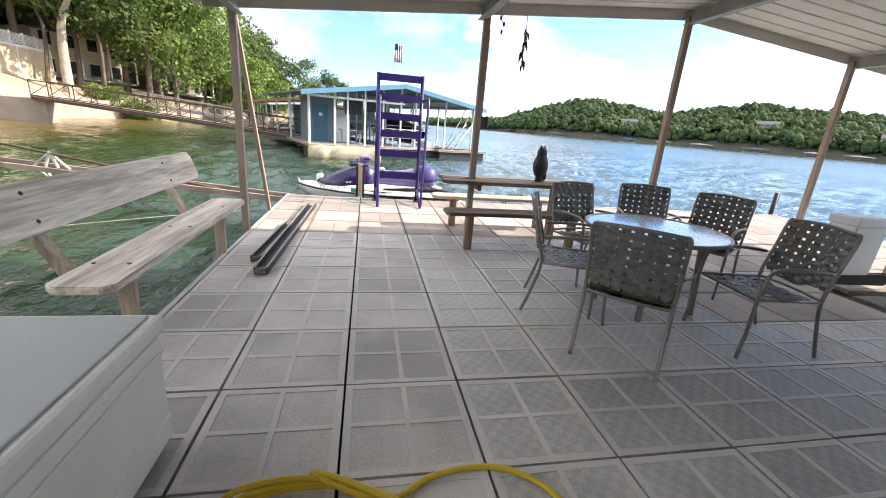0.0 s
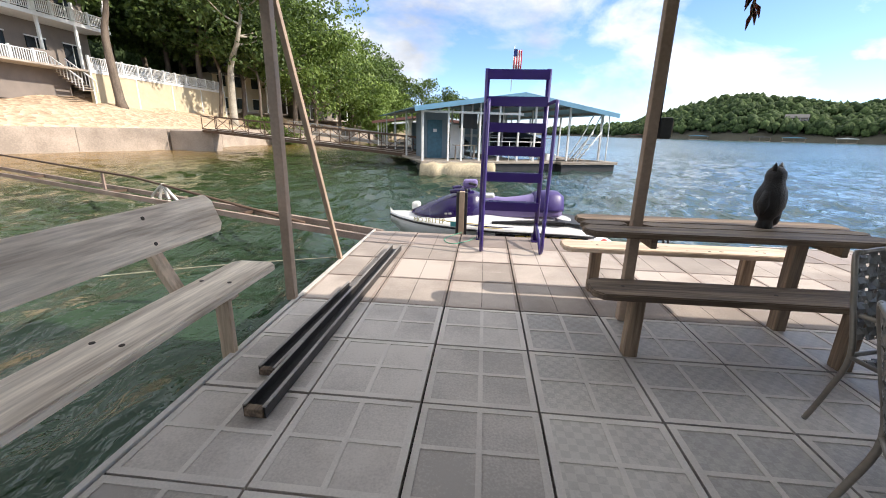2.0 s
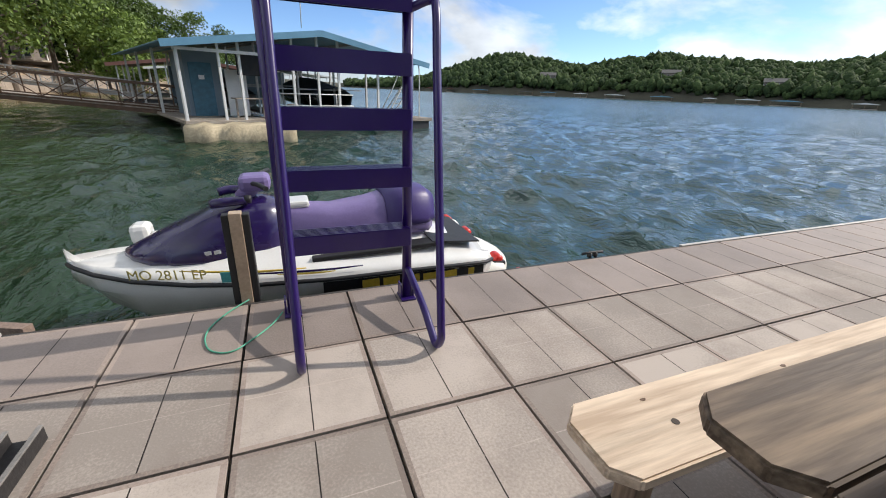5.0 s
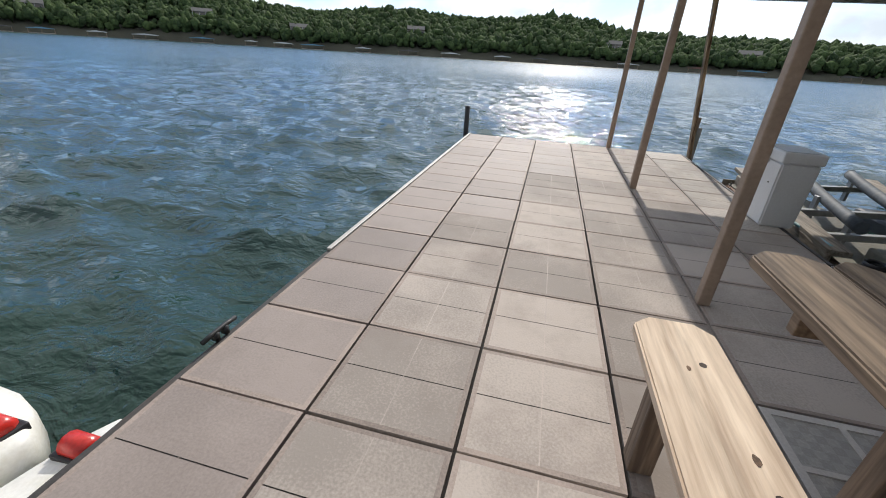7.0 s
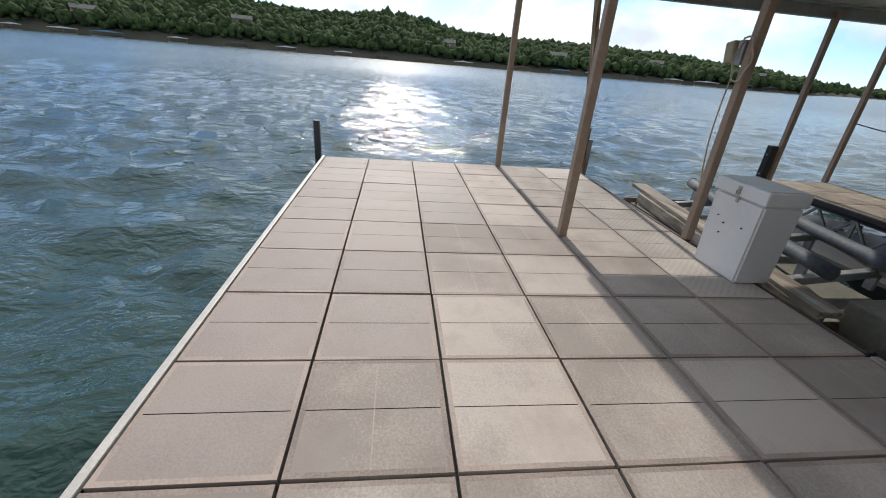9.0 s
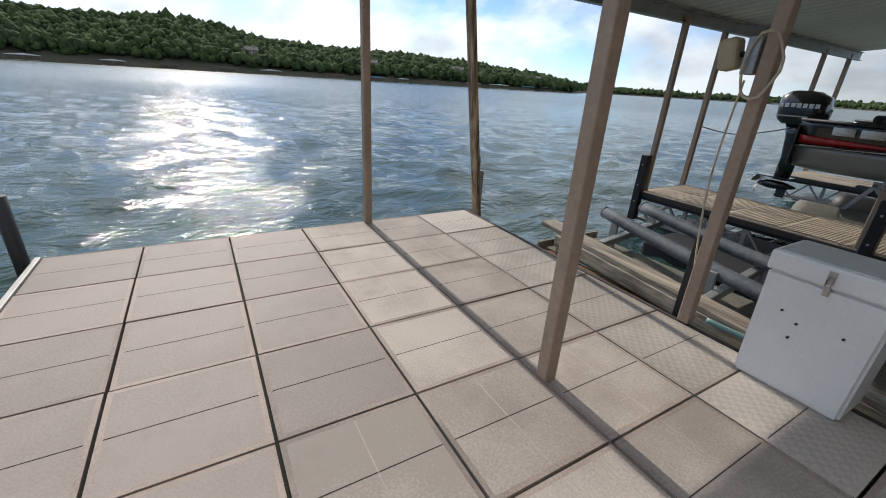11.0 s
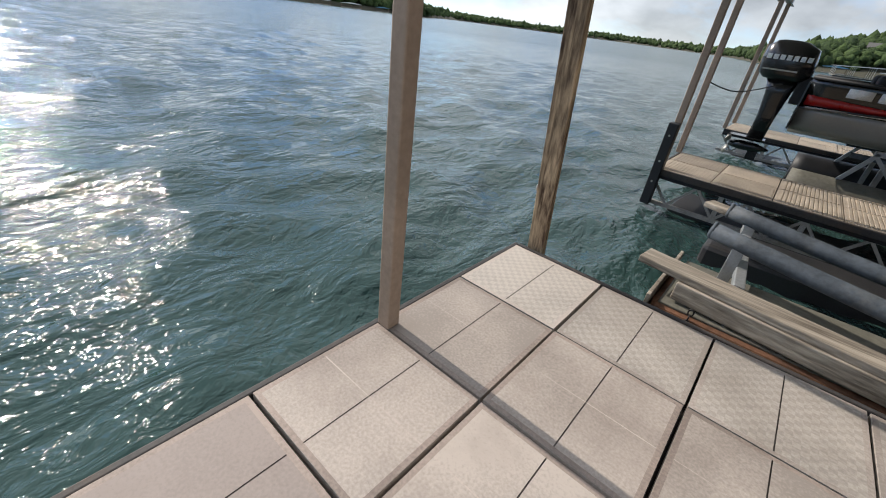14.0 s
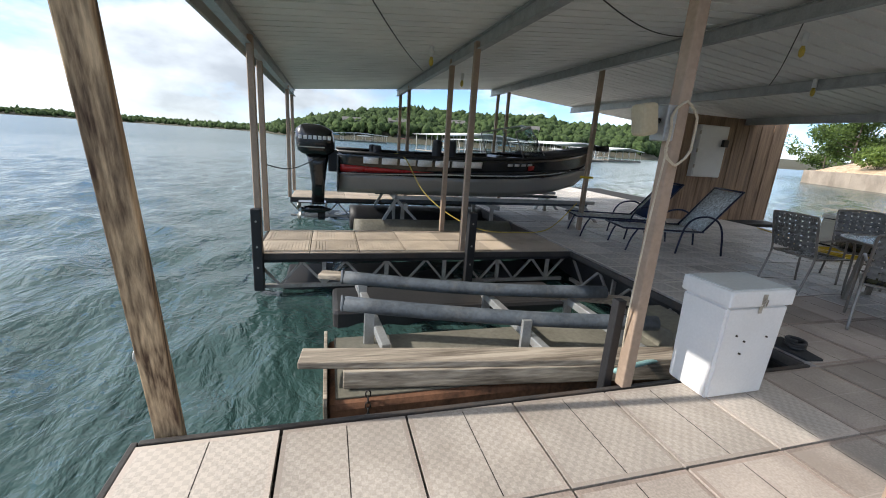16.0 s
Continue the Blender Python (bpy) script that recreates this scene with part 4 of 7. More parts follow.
def patio_chair(x, y, face, label="bronze patio armchair with dark woven vinyl straps"):
    """Faces along its local +y."""
    c = thing("patio_chair", label, "chair", x, y, 0, face - 90, "chairs round the patio table")
    W = 0.25
    bow = lambda u, v: 0.035 * (1 - (u / 0.25) ** 2) * -1
    for bm in weave(7, 7, 0.49, 0.41, 0.016, bow):
        bmesh.ops.transform(bm, matrix=pose(0, -0.225, 0.49, 14, 0, 0), verts=bm.verts)
        part("back_strap", bm, M["strap_dark"], c)
    for bm in weave(7, 7, 0.48, 0.45, 0.012, lambda u, v: -0.012 * (1 - (u / 0.25) ** 2)):
        bmesh.ops.transform(bm, matrix=Matrix(((1, 0, 0, 0), (0, 0, 1, -0.20), (0, 1, 0, 0.415), (0, 0, 0, 1))), verts=bm.verts)
        bmesh.ops.recalc_face_normals(bm, faces=bm.faces)
        part("seat_strap", bm, M["strap_dark"], c)
    for s in (-1, 1):
        part("back_leg", newtube(curve_pts([(s * W, -0.32, 0.0), (s * W, -0.26, 0.2), (s * W, -0.215, 0.42), (s * W, -0.27, 0.66), (s * W, -0.32, 0.86), (s * (W - 0.03), -0.328, 0.882)], 5), 0.0125, 8), M["bronze"], c)
        part("front_leg", newtube(curve_pts([(s * (W + 0.02), 0.30, 0.0), (s * (W + 0.02), 0.28, 0.2), (s * (W + 0.02), 0.275, 0.42), (s * (W + 0.02), 0.25, 0.58), (s * (W + 0.02), 0.18, 0.635), (s * (W + 0.02), 0.0, 0.64), (s * (W + 0.01), -0.22, 0.62)], 5), 0.0125, 8), M["bronze"], c)
        part("side_rail", newtube([(s * W, -0.215, 0.415), (s * W, 0.27, 0.42)], 0.011, 8), M["bronze"], c)
    part("top_rail", newtube(curve_pts([(-W + 0.03, -0.328, 0.882), (0, -0.36, 0.892), (W - 0.03, -0.328, 0.882)], 6), 0.0125, 8), M["bronze"], c)
    part("front_rail", newtube([(-W, 0.26, 0.415), (W, 0.26, 0.415)], 0.011, 8), M["bronze"], c)
    part("back_rail", newtube(curve_pts([(-W, -0.215, 0.425), (0, -0.245, 0.425), (W, -0.215, 0.425)], 4), 0.011, 8), M["bronze"], c)
    return c


TX, TY = 3.66, -4.50
ptable = thing("patio_table", "round patio table with hammered glass top and bronze legs", "table", TX, TY, 0)
part("glass_top", newtube([(0, 0, 0.668), (0, 0, 0.68)], 0.53, 48), M["table_glass"], ptable, "pale hammered glass top")
part("rim", newtube([(0.54 * math.cos(a), 0.54 * math.sin(a), 0.672) for a in [2 * math.pi * k / 48 for k in range(48)]], 0.016, 8, closed=True), M["bronze"], ptable)
for k in range(4):
    a = radians(45 + 90 * k + 10)
    bm = bmesh.new()
    beam(bm, (0.40 * math.cos(a), 0.40 * math.sin(a), 0.0), (0.36 * math.cos(a), 0.36 * math.sin(a), 0.666), 0.05, 0.05, 0.008, up=(math.cos(a), math.sin(a), 0))
    part("leg", bm, M["bronze"], ptable)
part("hoop", newtube([(0.37 * math.cos(a), 0.37 * math.sin(a), 0.36) for a in [2 * math.pi * k / 32 for k in range(32)]], 0.01, 6, closed=True), M["bronze"], ptable)

front_chair = patio_chair(3.03, -5.19, 48, "bronze patio armchair holding a camouflage cushion")
patio_chair(4.12, -5.13, 175)
patio_chair(2.93, -4.52, -25)
patio_chair(3.48, -3.80, -80)
patio_chair(4.22, -3.66, -115)
patio_chair(4.62, -4.05, -150, "bronze patio armchair with a camouflage seat pad")


def camo():
    m = bpy.data.materials.new("camouflage_cloth")
    m.use_nodes = True
    n, l = m.node_tree.nodes, m.node_tree.links
    b = n["Principled BSDF"]
    b.inputs["Roughness"].default_value = 0.9
    co = n.new("ShaderNodeTexCoord").outputs["Object"]
    t = n.new("ShaderNodeTexNoise")
    t.inputs["Scale"].default_value, t.inputs["Detail"].default_value = 11.0, 2.0
    l.new(co, t.inputs["Vector"])
    r = n.new("ShaderNodeValToRGB")
    r.color_ramp.interpolation = "CONSTANT"
    e = r.color_ramp.elements
    e[0].position, e[0].color = 0.0, (0.02, 0.017, 0.012, 1)
    e[1].position, e[1].color = 0.62, (0.20, 0.16, 0.09, 1)
    a = e.new(0.44)
    a.color = (0.06, 0.055, 0.025, 1)
    a = e.new(0.54)
    a.color = (0.10, 0.065, 0.035, 1)
    l.new(t.outputs["Fac"], r.inputs["Fac"])
    l.new(r.outputs["Color"], b.inputs["Base Color"])
    return m


M["camo"] = camo()
for cx, cy, face in ((3.03, -5.19, 48), (4.62, -4.05, -150)):
    bm = newbox(-0.235, -0.20, 0.0, 0.235, 0.235, 0.075, 0.03)
    for v in bm.verts:
        v.co.z += 0.008 * math.sin(v.co.x * 13) * math.cos(v.co.y * 11)
    cu = solid("seat_cushion", bm, M["camo"], "camouflage cloth cushion lying on a patio chair", "cushion", smooth=True)
    cu.matrix_basis = pose(cx, cy, 0.428, 0, 0, face - 90)

# ---- loungers ----
M["sling"] = mat("grey_speckled_sling", (0.62, 0.66, 0.68), 0.8, vary=0.5, scale=25, grain=70, bump=0.2)
M["navy_tube"] = mat("navy_tube_frame", (0.02, 0.025, 0.06), 0.4, metal=0.3, vary=0.2)
def lounger(x, y, rz):
    g = thing("sun_lounger", "sun lounger with grey speckled sling and raised back", "lounger", x, y, 0, rz, "loungers on the dock")
    W = 0.32
    bm = bmesh.new()
    loft(bm, [[(px, -W, 0.34 - s), (px, 0, 0.325 - s), (px, W, 0.34 - s)] for px, s in ((0.95, 0.0), (0.5, 0.02), (0.0, 0.02), (-0.25, 0.0))])
    bmesh.ops.solidify(bm, geom=list(bm.faces), thickness=0.006)
    part("seat_sling", bm, M["sling"], g)
    bm = bmesh.new()
    loft(bm, [[(-0.27 - t * 0.46, -W, 0.345 + t * 0.62), (-0.27 - t * 0.46 - 0.015, 0, 0.335 + t * 0.62), (-0.27 - t * 0.46, W, 0.345 + t * 0.62)] for t in (0.0, 0.5, 1.0)])
    bmesh.ops.solidify(bm, geom=list(bm.faces), thickness=0.006)
    part("back_sling", bm, M["sling"], g)
    for s in (-1, 1):
        part("side_rail", newtube([(0.97, s * W, 0.345), (-0.27, s * W, 0.345)], 0.014, 8), M["navy_tube"], g)
        part("back_rail", newtube([(-0.25, s * W, 0.345), (-0.74, s * W, 0.98)], 0.014, 8), M["navy_tube"], g)
        part("arm", newtube(curve_pts([(0.12, s * (W + 0.03), 0.0), (0.05, s * (W + 0.03), 0.40), (-0.1, s * (W + 0.03), 0.56), (-0.35, s * (W + 0.03), 0.57), (-0.52, s * (W + 0.03), 0.40), (-0.60, s * (W + 0.03), 0.0)], 6), 0.015, 8), M["navy_tube"], g)
        part("front_leg", newtube(curve_pts([(0.74, s * W, 0.345), (0.82, s * W, 0.2), (0.88, s * W, 0.0)], 4), 0.014, 8), M["navy_tube"], g)
    part("foot_bar", newtube([(0.97, -W, 0.345), (0.97, W, 0.345)], 0.014, 8), M["navy_tube"], g)
    part("head_bar", newtube([(-0.74, -W, 0.98), (-0.74, W, 0.98)], 0.014, 8), M["navy_tube"], g)
    return g


lounger(4.25, -6.95, -14)
lounger(4.45, -7.85, -14)
M["navy_cloth"] = mat("navy_towel", (0.012, 0.03, 0.09), 0.95, vary=0.3, scale=12, bump=0.3)
bm = bmesh.new()
loft(bm, [[(-0.30 - t * 0.46, -0.22, 0.365 + t * 0.62), (-0.30 - t * 0.46, 0.05, 0.36 + t * 0.62), (-0.29 - t * 0.46, 0.30, 0.37 + t * 0.62)] for t in (0.0, 0.3, 0.6, 0.95)])
bmesh.ops.solidify(bm, geom=list(bm.faces), thickness=0.015)
tw = solid("towel", bm, M["navy_cloth"], "navy blue towel hung over a lounger's back", "towel", smooth=True)
tw.matrix_basis = pose(4.45, -7.85, 0.0, 0, 0, -14)

# ---- finger dock decks and trusses ----
M["plank_tile"] = mat("ribbed_deck_panel", (0.44, 0.37, 0.29), 0.75, vary=0.25, scale=3, grain=60, bump=0.3, where="World", per_object=0.3, stain=0.3, dirt=(0.2, 0.17, 0.14))
def rib_panel(w, d):
    bm = newbox(-w / 2, -d / 2, -0.05, w / 2, d / 2, -0.006)
    n = 14
    for k in range(n):
        x = -w / 2 + 0.02 + (w - 0.04) * k / n
        box(bm, x, -d / 2 + 0.02, -0.007, x + (w - 0.04) / n * 0.62, d / 2 - 0.02, 0.0)
    return bm


PW = (END_X - PLAT_X) / 7
rp = mesh_from(rib_panel(PW - 0.012, 0.62), "ribbed_panel", [M["plank_tile"]])
for fy in (-8.12, -12.83):
    for k in range(7):
        for h in range(2):
            ob = new("tile", rp)
            ob.parent = deck
            ob.matrix_basis = pose(PLAT_X + (k + 0.5) * PW, fy + 0.32 + h * 0.635, 0)

M["truss"] = mat("galvanised_truss", (0.38, 0.36, 0.33), 0.6, metal=0.4, vary=0.3, scale=6, stain=0.5, dirt=(0.12, 0.08, 0.05))
def truss(a, b, n, name_label):
    t = thing("dock_truss", name_label, "truss", kind="structure")
    a, b = Vector(a), Vector(b)
    bm = bmesh.new()
    beam(bm, a + Vector((0, 0, -0.10)), b + Vector((0, 0, -0.10)), 0.04, 0.04)
    part("top_chord", bm, M["steel_dark"], t)
    bm = bmesh.new()
    beam(bm, a + Vector((0, 0, -0.42)), b + Vector((0, 0, -0.42)), 0.045, 0.045)
    part("bottom_chord", bm, M["truss"], t)
    for k in range(n):
        p, q = a.lerp(b, k / n), a.lerp(b, (k + 1) / n)
        lo, hi = Vector((0, 0, -0.41)), Vector((0, 0, -0.11))
        bm = bmesh.new()
        beam(bm, p + (lo if k % 2 else hi), q + (hi if k % 2 else lo), 0.028, 0.028)
        part("web", bm, M["truss"], t)
        if k % 3 == 2:
            bm = bmesh.new()
            beam(bm, q + hi, q + lo, 0.05, 0.03)
            part("upright", bm, M["truss"], t)
    return t


truss((END_X, -6.86, 0), (PLAT_X + 0.1, -6.86, 0), 16, "galvanised zigzag truss under the finger dock")
truss((PLAT_X - 0.03, -6.8, 0), (PLAT_X - 0.03, -3.75, 0), 10, "galvanised zigzag truss under the platform edge")
truss((END_X, -8.10, 0), (PLAT_X + 0.1, -8.10, 0), 16, "galvanised zigzag truss under the finger dock")
truss((END_X, -11.56, 0), (PLAT_X + 0.1, -11.56, 0), 16, "galvanised zigzag truss under the finger dock")
part("float", newbox(6.3, -7.95, -0.9, 10.1, -7.0, -0.47, 0.03), M["float"], floats)
part("float", newbox(6.3, -12.6, -0.9, 10.1, -11.7, -0.47, 0.03), M["float"], floats)

# ---- empty boat lift ----
M["tank"] = mat("rusty_lift_tank", (0.16, 0.075, 0.04), 0.75, vary=0.6, scale=3, grain=30, bump=0.4, stain=0.6, dirt=(0.03, 0.018, 0.012))
M["tank_top"] = mat("grey_green_tank_top", (0.17, 0.162, 0.13), 0.7, vary=0.3, scale=2, grain=25, bump=0.2, stain=0.5, dirt=(0.08, 0.075, 0.05))
M["bunk"] = mat("blue_grey_bunk_cover", (0.075, 0.09, 0.108), 0.7, vary=0.4, scale=6, grain=30, bump=0.3, stain=0.4, dirt=(0.24, 0.23, 0.2))
M["lift_plank"] = wood("bleached_lift_plank", (0.38, 0.33, 0.265), (0.13, 0.105, 0.08), "X")
lift = thing("boat_lift", "empty boat lift with rusty tank, padded bunks and timber beams", "boat lift", 0, 0, 0)
bm = newbox(6.7, -5.0, -0.80, 9.55, -4.12, -0.22, 0.05)
part("front_tank", bm, M["tank"], lift, "rust-streaked float tank")
part("tank_deck", newbox(6.72, -4.98, -0.222, 9.5, -4.16, -0.205, 0.006), M["tank_top"], lift, "grey-green tank top")
part("tank_flange", newbox(9.55, -5.02, -0.80, 9.575, -4.1, -0.16, 0.004), M["lift_plank"], lift)
# added block, its black stands in for the dark water behind the bunks
part("rear_tank", newbox(6.7, -6.55, -0.80, 9.5, -5.85, -0.34, 0.05), M["float"], lift)
bm = bmesh.new()
beam(bm, (9.72, -4.36, -0.02), (6.6, -4.02, -0.07), 0.19, 0.05, 0.008)
part("side_beam", bm, M["lift_plank"], lift)
bm = bmesh.new()
beam(bm, (9.45, -4.24, -0.12), (6.6, -3.95, -0.15), 0.05, 0.13, 0.008)
part("side_beam", bm, M["lift_plank"], lift)
bm = bmesh.new()
beam(bm, (9.62, -5.95, 0.02), (6.6, -5.0, -0.02), 0.16, 0.05, 0.008)
part("side_beam", bm, M["lift_plank"], lift)
for p0, p1, sag in (((9.44, -4.92, 0.12), (6.95, -4.32, 0.08), -0.03), ((9.42, -5.56, 0.12), (6.95, -4.98, 0.10), -0.04)):
    p0, p1 = Vector(p0), Vector(p1)
    pts = [p0.lerp(p1, k / 10) + Vector((0, 0, sag * math.sin(math.pi * k / 10))) for k in range(11)]
    bunk = part("bunk", newtube(pts, 0.062, 12), M["bunk"], lift, "bunk board wrapped in faded blue-grey cover")
    bm = newtube([p0 + Vector((0.005, 0, 0)), p0 + Vector((-0.02, 0, 0))], 0.066, 12)
    part("end_cap", bm, M["bunk"], bunk)
for x, ya, yb in ((9.25, -5.75, -4.55), (8.05, -5.6, -4.2), (7.25, -5.4, -4.1)):
    bm = bmesh.new()
    beam(bm, (x, ya, -0.03), (x - 0.12, yb, -0.10), 0.07, 0.07, 0.008)
    part("cross_arm", bm, M["galv"], lift, "galvanised cross arm")
    for y in (ya + 0.25, yb - 0.30):
        bm = bmesh.new()
        beam(bm, (x - 0.02, y, -0.21), (x - 0.02, y, 0.09), 0.08, 0.035, 0.005)
        part("bunk_bracket", bm, M["galv"], lift)
for k in range(7):
    a = 0.0 if k % 2 else 90.0
    ring = [(0.016 * math.cos(t), 0.026 * math.sin(t)) for t in [2 * math.pi * q / 10 for q in range(10)]]
    pts = [(9.30 + (u if a else 0), -4.12 + (0 if a else u), -0.17 - k * 0.042 + w) for u, w in ring]
    part("chain_link", newtube(pts, 0.005, 5, closed=True), M["steel_dark"], lift)
bm = newbox(6.35, -4.9, -0.35, 6.75, -4.3, -0.02, 0.02)
part("blower_box", bm, M["tank_top"], lift)
solid("air_hose", newtube(curve_pts([(6.7, -4.0, -0.05), (7.1, -4.02, -0.06), (7.45, -3.95, -0.04), (7.7, -3.85, 0.0)], 6), 0.018, 8), mat("pale_teal_hose", (0.3, 0.5, 0.5), 0.5), "pale teal air hose over the lift beam", "hose", smooth=True)
M["mat_black"] = mat("black_rubber_mat", (0.025, 0.025, 0.027), 0.8, vary=0.3, scale=5)
bm = bmesh.new()
plate(bm, [(5.90, -4.06), (6.12, -4.06), (6.12, -3.72), (5.98, -3.70)], 0.004, 0.02)
solid("rubber_mat", bm, M["mat_black"], "black rubber mat lying behind the dock box", "mat")
solid("coil_of_hose", newtube([(6.02 + 0.06 * math.cos(k * 0.5), -3.88 + 0.06 * math.sin(k * 0.5), 0.036 + 0.0015 * k) for k in range(40)], 0.014, 7), M["black_rubber"], "black hose coiled on a rubber mat", "hose", smooth=True)

# ---- light and rope on the post by the dock box ----
fl = thing("flood_light", "beige flood light on a grey box fixed to a roof post", "light", 7.76, -3.70, 1.58)
M["beige_plastic"] = mat("beige_plastic", (0.42, 0.36, 0.24), 0.5, vary=0.15, scale=8)
part("junction_box", newbox(0.045, -0.05, -0.10, 0.11, 0.05, 0.08, 0.006), M["galv"], fl)
bm = newbox(-0.05, -0.05, -0.08, 0.05, 0.05, 0.08, 0.02)
bmesh.ops.transform(bm, matrix=pose(0.20, 0.0, 0.0, 0, 12, 0), verts=bm.verts)
part("lamp_head", bm, M["beige_plastic"], fl)
part("knuckle", newtube([(0.10, 0, 0.0), (0.17, 0, 0.0)], 0.014, 8), M["steel_dark"], fl)
pts = [(0.07 + 0.085 * math.sin(a) * (1 + 0.08 * math.sin(3 * a)) - 0.06, 0.062 + 0.01 * math.sin(5 * a), -0.06 + 0.16 * math.cos(a)) for a in [k * 0.35 for k in range(56)]]
solid_rope = solid("rope_coil", newtube(pts, 0.007, 6), M["rope"], "coil of pale rope hung on a roof post", "rope", smooth=True)
solid_rope.matrix_basis = pose(7.76, -3.70, 1.58)
solid("hanging_rope", newtube(curve_pts([(7.83, -3.65, 1.45), (7.85, -3.66, 0.9), (7.80, -3.72, 0.3), (7.72, -3.74, 0.04)], 6), 0.006, 6), M["rope"], "pale rope hanging down a roof post", "rope", smooth=True)

# ---- small camera box on the post by the picnic table ----
M["dark_box"] = mat("dark_plastic_box", (0.035, 0.035, 0.035), 0.45)
tl = thing("thermometer_box", "small dark camera box with a pale face on a roof post", "gauge", 2.60, -2.47, 1.42)
part("case", newbox(0.043, -0.045, -0.07, 0.12, 0.045, 0.07, 0.01), M["dark_box"], tl)
part("face", newbox(0.119, -0.035, -0.05, 0.128, 0.035, 0.05, 0.004), M["beige_plastic"], tl, "pale face")
part("cable", newtube(curve_pts([(0.046, -0.01, 0.05), (0.046, 0.0, 0.5), (0.046, 0.0, 1.0)], 3), 0.005, 6), M["dark_box"], tl)

# ---- dried pepper string ----
M["pepper"] = mat("dried_dark_pepper", (0.10, 0.018, 0.012), 0.5, vary=0.5, scale=15)
pep = thing("pepper_string", "string of dark dried peppers hanging from the roof edge", "ornament", 3.02, -2.60, 2.60)
part("string", newtube([(0, 0, 0.06), (0, 0, -0.55)], 0.003, 6), M["rope"], pep)
pr = random.Random(8)
for k in range(16):
    a, z = pr.uniform(0, 6.28), -0.16 - 0.024 * k
    part("pepper", newtube([(0, 0, z), (0.03 * math.cos(a), 0.03 * math.sin(a), z - 0.03), (0.045 * math.cos(a), 0.045 * math.sin(a), z - 0.085)], 0.01, 6, radii=[0.008, 0.013, 0.002]), M["pepper"], pep)
ch = thing("wind_chime", "small wind chime on a thin string at the roof edge", "ornament", 2.74, -2.60, 2.60)
part("string", newtube([(0, 0, 0.0), (0, 0, -0.22)], 0.003, 6), M["rope"], ch)
for dx, dz in ((-0.02, -0.06), (0.02, -0.12), (0.0, -0.2)):
    part("bob", newtube([(dx, 0, dz), (dx, 0, dz - 0.04)], 0.012, 8), M["dark_box"], ch)

# ---- bulbs under the roof ----
M["bulb_yellow"] = mat("yellow_bug_bulb", (0.6, 0.45, 0.08), 0.3)
for x, y in ((8.2, -7.6), (4.4, -5.6), (7.0, -10.0), (2.6, -6.6)):
    bl = thing("bulb_lamp", "unlit yellow bulb in a holder under the roof", "lamp", x, y, roof_z(x) - 0.14, group="roof bulbs")
    part("holder", newtube([(0, 0, 0.15), (0, 0, 0.02)], 0.03, 10), M["white_plastic"], bl)
    part("bulb", newtube([(0, 0, 0.02), (0, 0, -0.03), (0, 0, -0.08), (0, 0, -0.10)], 0.03, 10, radii=[0.018, 0.032, 0.026, 0.006]), M["bulb_yellow"], bl)
M["cable"] = mat("dark_cable", (0.03, 0.03, 0.03), 0.6)
for a, b, s in (((9.6, -4.2, 2.46), (7.9, -9.5, 2.62), 0.08), ((7.6, -5.0, 2.64), (5.3, -6.4, 2.86), 0.1), ((5.0, -5.2, 2.86), (2.7, -7.2, 2.64), 0.1)):
    a, b = Vector(a), Vector(b)
    pts = [a.lerp(b, k / 12) + Vector((0, 0, -s * math.sin(math.pi * k / 12))) for k in range(13)]
    solid("roof_cable", newtube(pts, 0.006, 6), M["cable"], "thin dark cable sagging under the roof", "cable", smooth=True)

# ---- personal watercraft ----
M["pwc_white"] = mat("white_gelcoat", (0.78, 0.77, 0.74), 0.22, vary=0.05, scale=4, bump=0.02, coat=0.5)
M["pwc_purple"] = mat("dark_purple_gelcoat", (0.018, 0.008, 0.075), 0.26, vary=0.15, scale=4, bump=0.02, coat=0.4)
M["pwc_seat"] = mat("lavender_vinyl", (0.21, 0.16, 0.36), 0.42, vary=0.1, scale=8, bump=0.08)
M["pwc_seat_dark"] = mat("deep_purple_vinyl", (0.05, 0.03, 0.16), 0.42, vary=0.1, scale=8, bump=0.08)
M["yellow"] = mat("yellow_graphic", (0.62, 0.44, 0.05), 0.4)
M["red_lens"] = mat("red_plastic", (0.6, 0.03, 0.02), 0.3)
M["teal_sticker"] = mat("teal_sticker", (0.08, 0.35, 0.36), 0.5)
M["grey_print"] = mat("pale_grey_print", (0.6, 0.6, 0.62), 0.5)
pwc = thing("personal_watercraft", "white and purple personal watercraft moored beside the dock", "watercraft")
pwc.matrix_basis = pose(1.74, 0.79, 0.10, 0, 2.0, 180)
XS = [-1.36, -1.27, -1.0, -0.6, 0.0, 0.5, 0.9, 1.25, 1.5, 1.64, 1.70]
HW = [0.50, 0.56, 0.58, 0.58, 0.57, 0.54, 0.46, 0.34, 0.20, 0.08, 0.01]
GZ = [-0.17, -0.16, -0.14, -0.12, -0.10, -0.07, -0.04, -0.01, 0.02, 0.04, 0.05]
KZ = [-0.62, -0.65, -0.66, -0.66, -0.66, -0.64, -0.58, -0.46, -0.30, -0.12, 0.0]
DZ = [-0.10, -0.06, 0.02, 0.05, 0.08, 0.10, 0.09, 0.08, 0.07, 0.06, 0.055]


def along(x, table):
    return float(np.interp(x, XS, table))


